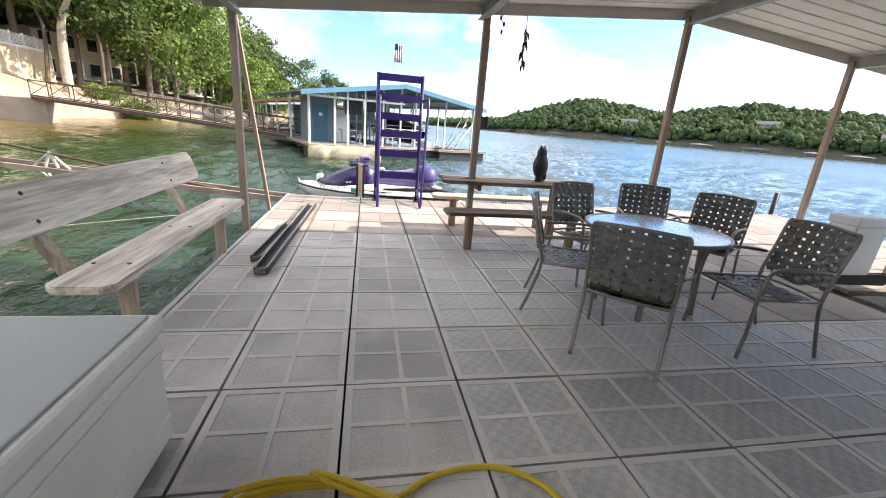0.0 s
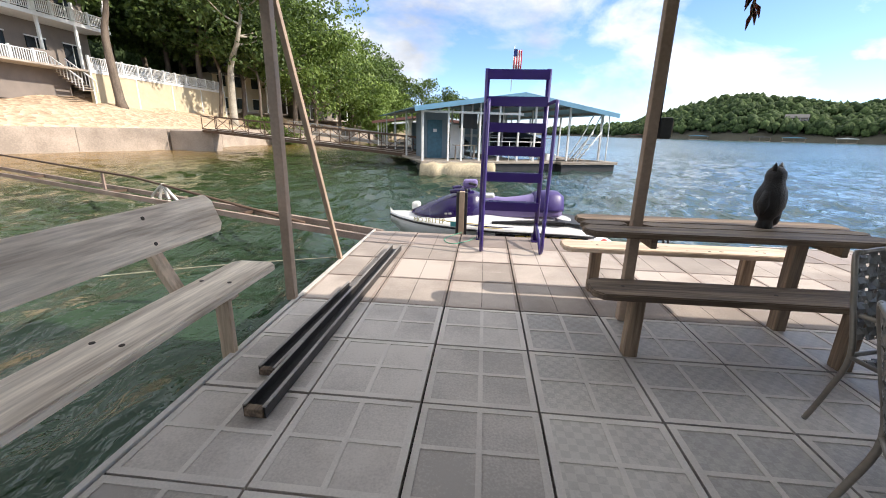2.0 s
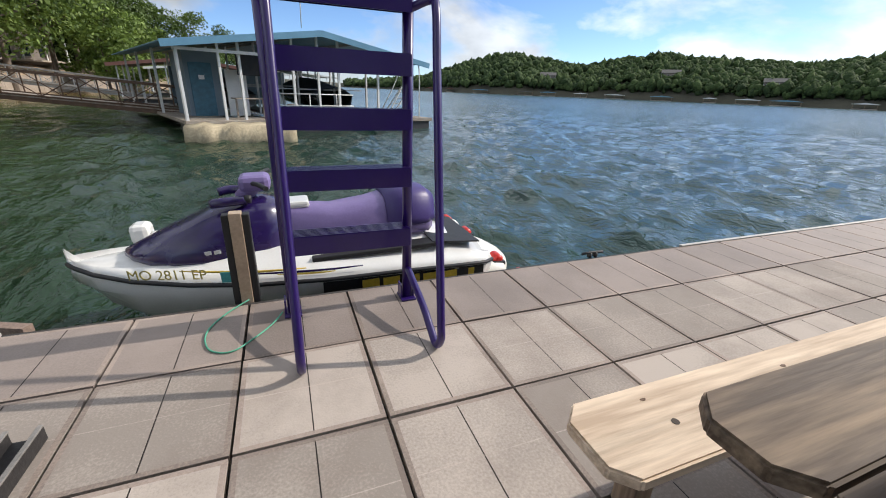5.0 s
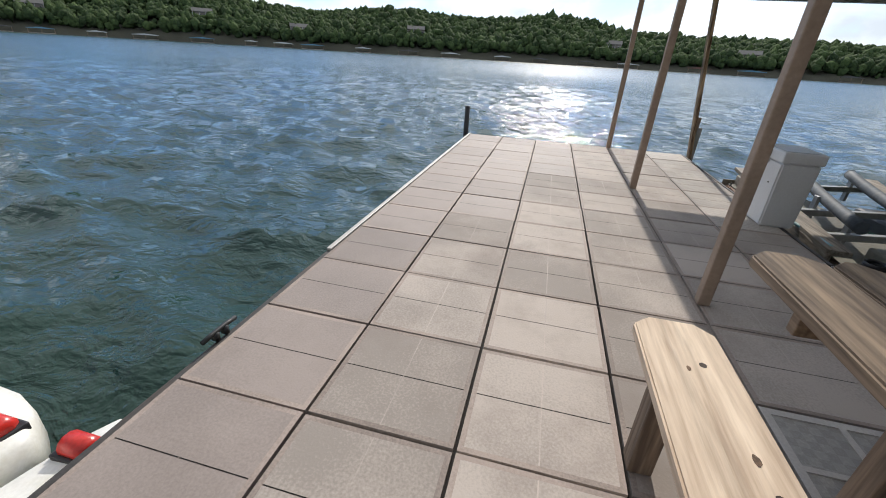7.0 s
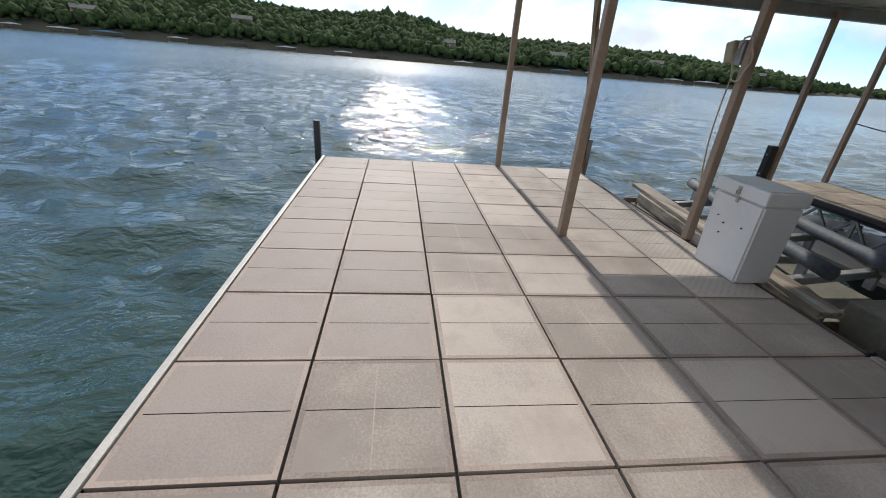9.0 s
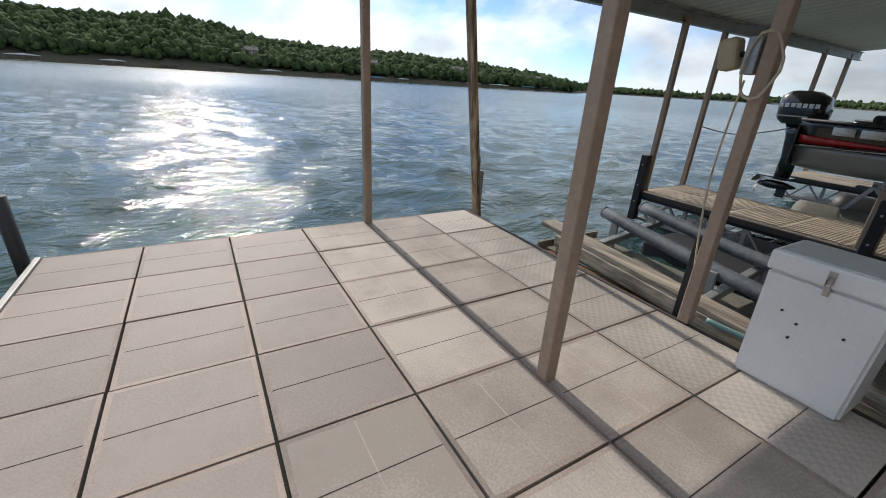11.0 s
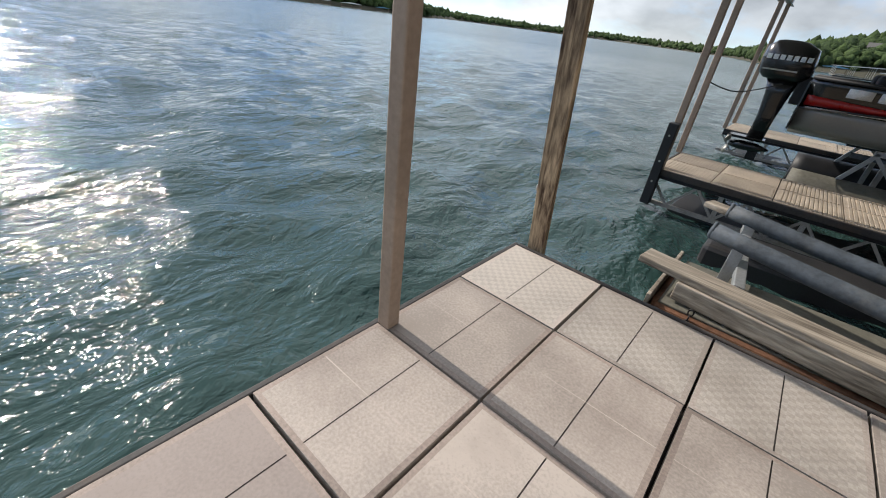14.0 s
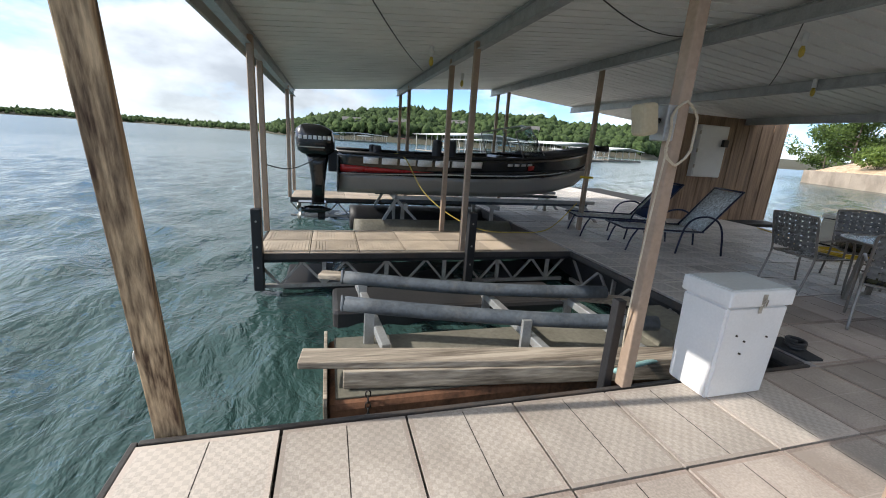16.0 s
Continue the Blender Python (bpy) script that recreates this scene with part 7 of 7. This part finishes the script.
cabin(-34, 52, 60, 9, 7, 5.2, "cream_siding", "pale two-storey house among trees on the bank")
cabin(-30, 66, 68, 9, 7, 4.8, "brown_siding", "brown house with a porch among trees")
cabin(-22, 92, 75, 10, 7, 4.2, "brown_siding", "brown lake cabin above the docks")
cabin(-53, -16, 30, 12, 8, 5.0, "cream_siding", "pale house with porch posts above the bank")
cabin(-66, -30, 30, 12, 8, 5.0, "white_paint", "white house above the bank")

# ---- shed wall on the dock ----
M["shed_wood"] = wood("brown_plywood_siding", (0.30, 0.20, 0.13), (0.16, 0.10, 0.065), "Z", grain=0.6)
shed = thing("shed", "brown plywood shed under the dock roof", "shed", 0, 0, 0)
part("wall", newbox(-1.4, -9.75, 0.0, 1.95, -9.65, 2.41), M["shed_wood"], shed)
part("wall", newbox(-1.4, -12.5, 0.0, -1.3, -9.75, 2.41), M["shed_wood"], shed)
for k in range(9):
    x = -1.38 + k * 0.4
    part("batten", newbox(x, -9.652, 0.0, x + 0.03, -9.636, 2.41), M["shed_wood"], shed)
cab = thing("wall_cabinet", "white metal cabinet with hinges hung on the shed wall", "cabinet", 1.02, -9.63, 1.03)
part("body", newbox(-0.42, 0.0, 0.0, 0.42, 0.12, 1.16, 0.01), M["white_plastic"], cab)
part("door", newbox(-0.40, 0.12, 0.02, 0.40, 0.14, 1.14, 0.006), M["white_plastic"], cab)
part("lock", newbox(-0.38, 0.14, 0.70, -0.24, 0.22, 0.86, 0.01), M["steel_dark"], cab)
for z in (0.2, 0.55, 0.95):
    part("hinge", newbox(0.39, 0.13, z, 0.425, 0.15, z + 0.08, 0.003), M["zinc"], cab)


# ---- trees ----
def leaf_material(name, dark, light):
    m = bpy.data.materials.new(name)
    m.use_nodes = True
    n, l = m.node_tree.nodes, m.node_tree.links
    b = n["Principled BSDF"]
    b.inputs["Roughness"].default_value = 0.6
    geo = n.new("ShaderNodeNewGeometry")
    info = n.new("ShaderNodeObjectInfo")
    add = n.new("ShaderNodeMath")
    add.operation = "MULTIPLY_ADD"
    add.inputs[1].default_value = 0.7
    l.new(geo.outputs["Random Per Island"], add.inputs[0])
    sc = n.new("ShaderNodeMath")
    sc.operation = "MULTIPLY"
    sc.inputs[1].default_value = 0.3
    l.new(info.outputs["Random"], sc.inputs[0])
    l.new(sc.outputs[0], add.inputs[2])
    r = n.new("ShaderNodeValToRGB")
    r.color_ramp.elements[0].color, r.color_ramp.elements[1].color = (*dark, 1), (*light, 1)
    l.new(add.outputs[0], r.inputs["Fac"])
    l.new(r.outputs["Color"], b.inputs["Base Color"])
    tr = n.new("ShaderNodeBsdfTranslucent")
    l.new(r.outputs["Color"], tr.inputs["Color"])
    mx = n.new("ShaderNodeMixShader")
    mx.inputs["Fac"].default_value = 0.35
    l.new(b.outputs["BSDF"], mx.inputs[1])
    l.new(tr.outputs["BSDF"], mx.inputs[2])
    l.new(mx.outputs["Shader"], n["Material Output"].inputs["Surface"])
    return m


M["leaf"] = leaf_material("green_leaves", (0.025, 0.05, 0.010), (0.15, 0.22, 0.045))
M["leaf_light"] = leaf_material("light_green_leaves", (0.055, 0.10, 0.016), (0.25, 0.34, 0.07))
M["bark"] = mat("brown_bark", (0.16, 0.125, 0.095), 0.95, vary=0.45, scale=2, grain=14, bump=0.8, stretch=(2, 2, 0.5))
M["bark_pale"] = mat("pale_sycamore_bark", (0.38, 0.34, 0.27), 0.9, vary=0.4, scale=1.5, grain=10, bump=0.4)


def quads(name, co, material):
    """A mesh of separate quads from an (n, 4, 3) array."""
    me = bpy.data.meshes.new(name)
    n = len(co)
    me.vertices.add(n * 4)
    me.vertices.foreach_set("co", co.reshape(-1))
    me.loops.add(n * 4)
    me.loops.foreach_set("vertex_index", np.arange(n * 4))
    me.polygons.add(n)
    me.polygons.foreach_set("loop_start", np.arange(0, n * 4, 4))
    me.update(calc_edges=True)
    me.materials.append(material)
    return me


def leaf_cloud(centres, radii, count, size, rng):
    """Small bent leaf sprays, thicker at the outside of each clump."""
    pick = rng.integers(0, len(centres), count)
    d = rng.normal(size=(count, 3))
    d /= np.linalg.norm(d, axis=1)[:, None]
    rad = rng.uniform(0.45, 1.0, count) ** 0.5
    pos = centres[pick] + d * rad[:, None] * radii[pick][:, None] * np.array([1.0, 1.0, 0.72])
    nrm = d * 0.5 + rng.normal(size=(count, 3)) * 0.6 + np.array([0, 0, 0.35])
    nrm /= np.linalg.norm(nrm, axis=1)[:, None]
    u = np.cross(nrm, rng.normal(size=(count, 3)))
    u /= np.linalg.norm(u, axis=1)[:, None]
    v = np.cross(nrm, u)
    s = size * rng.uniform(0.6, 1.3, count)[:, None]
    return np.stack([pos - u * s, pos - v * s * 0.55, pos + u * s, pos + v * s * 0.55], axis=1)


def tree(x, y, h, spread_r, seed, bark="bark", leafm="leaf", crown_from=0.35, lean=(0, 0), leaves=3600, label="tall leafy green tree on the bank", trunk_r=None, leaf_size=0.24):
    rng = np.random.default_rng(seed)
    z = ground_z(x, y) - 0.2
    t = thing("tree", label, "tree", x, y, z)
    r0 = trunk_r or h * 0.02
    top = Vector((lean[0] * h, lean[1] * h, h * 0.80))
    bend = Vector((rng.uniform(-0.3, 0.3), rng.uniform(-0.3, 0.3), 0)) * (h / 12)
    spine = curve_pts([(0, 0, 0), Vector((0, 0, h * 0.25)) + top * 0.08 + bend, top * 0.5 + Vector((0, 0, h * 0.08)) - bend, top], 5)
    n = len(spine)
    bm = tube(bmesh.new(), spine, r0, 9, radii=[r0 * (1.35 if k == 0 else 1.0 - 0.8 * k / (n - 1)) for k in range(n)])
    centres, rads = [], []
    limbs = 9
    for k in range(limbs):
        f = crown_from + (0.97 - crown_from) * (k + 0.5) / limbs
        p = spine[min(n - 1, int(f * (n - 1)))]
        a = rng.uniform(0, 6.28) + k * 2.4
        reach = spread_r * (0.55 + 0.5 * math.sin(math.pi * min(1, (f - crown_from) / (1 - crown_from) * 0.9 + 0.12))) * rng.uniform(0.75, 1.1)
        q = p + Vector((math.cos(a) * reach, math.sin(a) * reach, reach * rng.uniform(0.25, 0.8)))
        mid = p.lerp(q, 0.5) + Vector((0, 0, -0.08 * reach))
        rl = r0 * (0.45 - 0.25 * f)
        tube(bm, curve_pts([p, mid, q], 4), rl, 6, radii=[rl * (1 - 0.8 * i / 8) for i in range(9)])
        for g in range(4):
            w = 0.45 + 0.2 * g
            c = p.lerp(q, w) + Vector(rng.normal(size=3)) * reach * 0.22
            centres.append(c)
            rads.append(spread_r * rng.uniform(0.26, 0.42))
    for k in range(5):
        centres.append(top + Vector((rng.normal() * spread_r * 0.3, rng.normal() * spread_r * 0.3, rng.uniform(-0.05, 0.16) * h)))
        rads.append(spread_r * rng.uniform(0.3, 0.45))
    part("trunk", bm, M[bark], t)
    cr = new("crown", quads("crown", leaf_cloud(np.array([tuple(c) for c in centres]), np.array(rads), leaves, leaf_size, rng), M[leafm]))
    cr.parent = t
    return t


def at(az, r):
    a = radians(az)
    return 1.4 + r * math.sin(a), -5.0 + r * math.cos(a)


tree(-28.1, 26.6, 17, 4.2, 11, crown_from=0.66, trunk_r=0.36, label="straight brown-barked tree on the gravel bank", leaves=5200)
tree(-25.0, 36.9, 18, 6.0, 12, bark="bark_pale", crown_from=0.58, trunk_r=0.42, lean=(0.16, 0.0), label="pale forked sycamore leaning over the bank", leaves=6500)
tree(*at(-33.6, 55), 17, 4.5, 13, crown_from=0.55, trunk_r=0.2, leaves=4200)
tree(*at(-29.2, 54), 16, 4.0, 14, crown_from=0.5, trunk_r=0.18, leaves=4200)
tree(*at(-25.2, 58), 17.5, 6.8, 15, leafm="leaf_light", leaves=6000)
tree(*at(-22.6, 60), 16, 6.0, 16, leafm="leaf_light", leaves=6000)
tree(*at(-19.6, 68), 13.5, 5.2, 17, leafm="leaf_light", leaves=5200)
tree(*at(-15.8, 66), 10.0, 4.0, 18, leafm="leaf_light", leaves=4600)
tree(*at(-12.2, 80), 9.5, 4.0, 19, leafm="leaf_light", leaves=4400)
src = [tree(*at(-47, 62), 19, 6.5, 31, leaves=5200, leaf_size=0.32, label="tall dark green tree behind the house"),
       tree(*at(-38, 60), 18, 6.0, 32, leaves=5200, leaf_size=0.32, label="tall dark green tree behind the house"),
       tree(*at(-27, 64), 18, 6.5, 33, leaves=5200, leaf_size=0.32, label="tall dark green tree on the bank")]
fr = random.Random(21)
for az, r in ((-52, 58), (-50, 70), (-45, 74), (-43, 64), (-40, 72), (-36.5, 66), (-35, 56), (-33, 74), (-31, 60), (-29, 76), (-25.5, 74), (-24, 66), (-22, 80), (-19.5, 72), (-18, 84), (-15.5, 80), (-14, 92), (-12, 98), (-8.6, 100), (-6.8, 108), (-5.4, 118), (-4.0, 128), (-55, 66), (-60, 60), (-66, 62), (-34.5, 82), (-28, 88), (-37, 84)):
    x, y = at(az, r)
    s = fr.uniform(0.85, 1.1) * (0.8 if az > -20 else 1.0) * (0.85 if az > -10 else 1.0)
    c = copy_thing(fr.choice(src), pose(x, y, ground_z(x, y) - 0.2, 0, 0, fr.uniform(0, 360)))
    c.scale = (s, s, s)
for x, y in ((-66, -24), (-74, -50), (-85, -55), (-50, -6), (-44, 6), (-58, 6), (-100, -70), (-75, -20)):
    c = copy_thing(fr.choice(src), pose(x, y, ground_z(x, y) - 0.2, 0, 0, fr.uniform(0, 360)))
    c.scale = (0.8, 0.8, 0.8)


def bush(x, y, r, seed, leafm="leaf_light", n=1400):
    rng = np.random.default_rng(seed)
    z = ground_z(x, y)
    b = thing("bush", "rounded leafy green bush on the bank", "bush", x, y, z)
    cs = rng.normal(size=(9, 3)) * r * 0.45
    cs[:, 2] = np.abs(cs[:, 2]) * 0.7 + r * 0.35
    ob = new("foliage", quads("foliage", leaf_cloud(cs, np.full(9, r * 0.5), n, 0.14, rng), M[leafm]))
    ob.parent = b
    bm = bmesh.new()
    for k in range(5):
        tube(bm, [(0, 0, -0.2), Vector(cs[k]) * 0.8], 0.03, 5)
    part("stems", bm, M["bark"], b)


bush(*at(-27.5, 52), 2.8, 41, n=3000)
bush(*at(-26.0, 54), 2.0, 42)
bush(*at(-29.5, 50.5), 1.6, 44)
bush(-44.5, -27, 2.2, 47, n=2500)
bush(-47, -32, 2.4, 48, n=2500)
bush(-42.5, -21, 2.0, 49, n=2200)
bush(-40, -14, 1.8, 50, n=2000)

# ---- woods on the far hills ----
def woods(name, label, samples, rng, material):
    """Many lumpy crowns joined in one mesh: samples of x, y, z, radius."""
    bm = bmesh.new()
    bmesh.ops.create_icosphere(bm, subdivisions=1, radius=1.0)
    base = np.array([v.co[:] for v in bm.verts])
    faces = np.array([[v.index for v in f.verts] for f in bm.faces])
    bm.free()
    nv, nf, n = len(base), len(faces), len(samples)
    co = np.empty((n, nv, 3))
    for k, (x, y, z, r) in enumerate(samples):
        ph = rng.uniform(0, 6.28, 6)
        lump = 1 + 0.22 * np.sin(base[:, 0] * 4 + ph[0]) * np.sin(base[:, 1] * 4 + ph[1]) + 0.16 * np.sin(base[:, 2] * 6 + ph[2]) * np.sin(base[:, 0] * 7 + ph[3]) + rng.normal(0, 0.22, nv)
        co[k] = base * lump[:, None] * np.array([r, r, r * rng.uniform(0.85, 1.35)]) + np.array([x, y, z])
    fc = (faces[None] + (np.arange(n) * nv)[:, None, None]).reshape(-1, 3)
    me = bpy.data.meshes.new(name)
    me.vertices.add(n * nv)
    me.vertices.foreach_set("co", co.reshape(-1))
    me.loops.add(fc.size)
    me.loops.foreach_set("vertex_index", fc.reshape(-1))
    me.polygons.add(len(fc))
    me.polygons.foreach_set("loop_start", np.arange(0, fc.size, 3))
    me.update(calc_edges=True)
    me.materials.append(material)
    return tagged(new(name, me), label, "woods", "", "stuff")


def woods_material(name, dark, light):
    m = bpy.data.materials.new(name)
    m.use_nodes = True
    n, l = m.node_tree.nodes, m.node_tree.links
    b = n["Principled BSDF"]
    b.inputs["Roughness"].default_value = 0.9
    b.inputs["Specular IOR Level"].default_value = 0.15
    geo = n.new("ShaderNodeNewGeometry")
    ns = n.new("ShaderNodeTexNoise")
    ns.inputs["Scale"].default_value, ns.inputs["Detail"].default_value = 0.9, 5.0
    l.new(geo.outputs["Position"], ns.inputs["Vector"])
    add = n.new("ShaderNodeMath")
    add.operation = "MULTIPLY_ADD"
    add.inputs[1].default_value = 0.55
    l.new(geo.outputs["Random Per Island"], add.inputs[0])
    h = n.new("ShaderNodeMath")
    h.operation = "MULTIPLY_ADD"
    h.inputs[1].default_value, h.inputs[2].default_value = 1.1, -0.32
    l.new(ns.outputs["Fac"], h.inputs[0])
    l.new(h.outputs[0], add.inputs[2])
    r = n.new("ShaderNodeValToRGB")
    r.color_ramp.elements[0].color, r.color_ramp.elements[1].color = (*dark, 1), (*light, 1)
    l.new(add.outputs[0], r.inputs["Fac"])
    l.new(r.outputs["Color"], b.inputs["Base Color"])
    bp = n.new("ShaderNodeBump")
    bp.inputs["Strength"].default_value, bp.inputs["Distance"].default_value = 1.0, 1.2
    l.new(ns.outputs["Fac"], bp.inputs["Height"])
    l.new(bp.outputs["Normal"], b.inputs["Normal"])
    return m


M["far_leaf"] = woods_material("far_woods", (0.020, 0.034, 0.017), (0.085, 0.125, 0.042))
rng = np.random.default_rng(77)
pts = []
N_FAR = 24000
az = rng.uniform(8, 232, N_FAR)
for a in az:
    R = float(np.interp(a, AZ, SHORE_R))
    if R > 800 and rng.uniform() < 0.6:
        continue
    r = R + 6 + rng.uniform(0, 1) ** 1.1 * 100
    rad = rng.uniform(1.2, 3.3) * (1.0 if R < 800 else 1.7)
    x, y = 4 + r * math.sin(radians(a)), -2 + r * math.cos(radians(a))
    pts.append((x, y, a, r, rad))
gx, gy = np.array([[p[0] for p in pts]]), np.array([[p[1] for p in pts]])
gz = ground_height(gx, gy)[0]
away = near_shore(gx, gy)[0]
keep = [(p[0], p[1], z + p[4] * 0.6 + rng.uniform(0.0, 4.5), p[4]) for p, z, d in zip(pts, gz, away) if z > 0 and d < -30]
woods("far_woods", "dense green woods on the far hills", keep, rng, M["far_leaf"])
pts = []
for k in range(900):
    a, r = rng.uniform(-75, -17), rng.uniform(86, 150)
    x, y = at(a, r)
    z = ground_z(x, y)
    rad = rng.uniform(3.0, 5.5)
    if z > 1.0:
        pts.append((x, y, z + rng.uniform(2, 9), rad))
woods("near_woods", "dense green woods behind the bank", pts, rng, M["far_leaf"])

# small docks and houses along the far shore
def shore_dock(a, w, kind):
    R = float(np.interp(a, AZ, SHORE_R)) - 7
    x, y = 4 + R * math.sin(radians(a)), -2 + R * math.cos(radians(a))
    g = thing("far_dock", "small covered dock on the far shore", "dock", x, y, WATER, -a, "docks along the far shore")
    part("deck", newbox(-w / 2, -4, 0.1, w / 2, 4, 0.45), M["grey_wood"], g)
    bm = bmesh.new()
    loft(bm, [[(-w / 2 - 0.5, yy, 3.0), (0, yy, 3.7), (w / 2 + 0.5, yy, 3.0), (w / 2 + 0.5, yy, 2.8), (-w / 2 - 0.5, yy, 2.8)] for yy in (-4.5, 4.5)], closed=True, smooth=False)
    part("roof", bm, M[kind], g)
    for sx in (-1, 0, 1):
        for sy in (-3.8, 3.8):
            part("post", newbox(sx * (w / 2 - 0.2) - 0.1, sy - 0.1, 0.4, sx * (w / 2 - 0.2) + 0.1, sy + 0.1, 3.0), M["brown_wood_z"], g)
    return g


dr_ = random.Random(12)
for a in (19, 22, 25.5, 31, 35, 38.5, 43, 47.5, 52, 55.5, 60, 66, 71, 77, 83, 88, 93.5, 99, 105, 110, 114, 119, 123, 127, 130.5, 133.5, 176, 180, 184, 189, 195, 203, 209, 215):
    shore_dock(a + dr_.uniform(-0.8, 0.8), dr_.uniform(7, 16), dr_.choice(("pale_roof", "pale_roof", "red_roof", "blue_roof", "roof_shingle")))
for a, off in ((34, 22), (48, 26), (58, 18), (72, 24), (96, 22), (110, 20), (121, 22), (131, 16), (182, 26), (188, 22), (196, 30), (206, 24)):
    R = float(np.interp(a, AZ, SHORE_R)) + off
    x, y = 4 + R * math.sin(radians(a)), -2 + R * math.cos(radians(a))
    hs = cabin(x, y, -a, 13, 9, 6.5, "brown_siding", "brown house among trees on the far shore")

# ---- deck tiles ----
def tile_mesh(kind, w=T - 0.014, d=T - 0.014, thick=0.05):
    """A concrete paver: four fields; kind 'ridge' has a raised light cross, 'groove' thin dark scored lines."""
    bm = bmesh.new()
    e, c, deep = (0.035, 0.026, -0.004) if kind == "ridge" else (0.022, 0.005, -0.004)
    def cuts(s):
        return [-s / 2, -s / 2 + e, -c / 2, c / 2, s / 2 - e, s / 2]
    xs, ys = cuts(w), cuts(d)
    for i in range(5):
        for j in range(5):
            x0, x1, y0, y1 = xs[i], xs[i + 1], ys[j], ys[j + 1]
            field = i in (1, 3) and j in (1, 3)
            line = (i == 2 and j in (1, 3)) or (j == 2 and i in (1, 3))
            z = deep if (field and kind == "ridge") or (line and kind == "groove" and j != 2) else 0.0
            v = [bm.verts.new((a, b, z)) for a, b in ((x0, y0), (x1, y0), (x1, y1), (x0, y1))]
            f = bm.faces.new(v)
            f.material_index = 0 if field else 1
            if kind == "groove":
                f.material_index = 2 if (line and j != 2) else (3 if (i in (0, 4) or j in (0, 4)) else (0 if not line else 1))
    bmesh.ops.remove_doubles(bm, verts=bm.verts, dist=1e-5)
    if kind == "ridge":
        for i in (1, 3):
            for j in (1, 3):
                x0, x1, y0, y1 = xs[i], xs[i + 1], ys[j], ys[j + 1]
                cs = [(x0, y0), (x1, y0), (x1, y1), (x0, y1)]
                for k in range(4):
                    a, b = cs[k], cs[(k + 1) % 4]
                    f = bm.faces.new([bm.verts.new((a[0], a[1], deep)), bm.verts.new((b[0], b[1], deep)), bm.verts.new((b[0], b[1], 0)), bm.verts.new((a[0], a[1], 0))])
                    f.material_index = 1
    cs = [(-w / 2, -d / 2), (w / 2, -d / 2), (w / 2, d / 2), (-w / 2, d / 2)]
    for k in range(4):
        a, b = cs[k], cs[(k + 1) % 4]
        f = bm.faces.new([bm.verts.new((a[0], a[1], -thick)), bm.verts.new((b[0], b[1], -thick)), bm.verts.new((b[0], b[1], 0)), bm.verts.new((a[0], a[1], 0))])
        f.material_index = 0
    return bm


TILES = {"ridge": mesh_from(tile_mesh("ridge"), "ridge_tile", [M["tile_ridge"], M["tile_line"], M["groove"]]),
         "groove": mesh_from(tile_mesh("groove"), "groove_tile", [M["tile"], M["tile_mid"], M["groove"], M["tile_edge"]]),
         "damp": mesh_from(tile_mesh("groove"), "damp_tile", [M["tile_dark"], M["tile_dark"], M["groove"], M["tile_edge"]]),
         "pale": mesh_from(tile_mesh("groove"), "pale_tile", [M["tile_pale"], M["tile_pale"], M["groove"], M["tile"]]),
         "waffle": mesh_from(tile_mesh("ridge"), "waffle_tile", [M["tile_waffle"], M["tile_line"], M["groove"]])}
rnd = random.Random(3)
for i in range(17):
    for j in range(27):
        if i >= 10 and j >= 6:
            continue
        if i < 10 and j < 4 and i >= 0:
            key = "groove"
        elif i >= 10:
            key = "damp" if (i >= 13 and j < 3) or j < 2 else "groove"
        else:
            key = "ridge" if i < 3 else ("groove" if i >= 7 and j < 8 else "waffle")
        if i < 10 and j == 0:
            key = "damp"
        if i >= 11 and j == 5:
            key = "pale"
        ob = new("tile", TILES[key])
        ob.parent = deck
        turn = rnd.choice((0, 180))
        ob.matrix_basis = pose((i + 0.5) * T + rnd.uniform(-0.002, 0.002), -(j + 0.5) * T + rnd.uniform(-0.002, 0.002), rnd.uniform(-0.002, 0.002), rnd.uniform(-0.15, 0.15), rnd.uniform(-0.15, 0.15), turn)
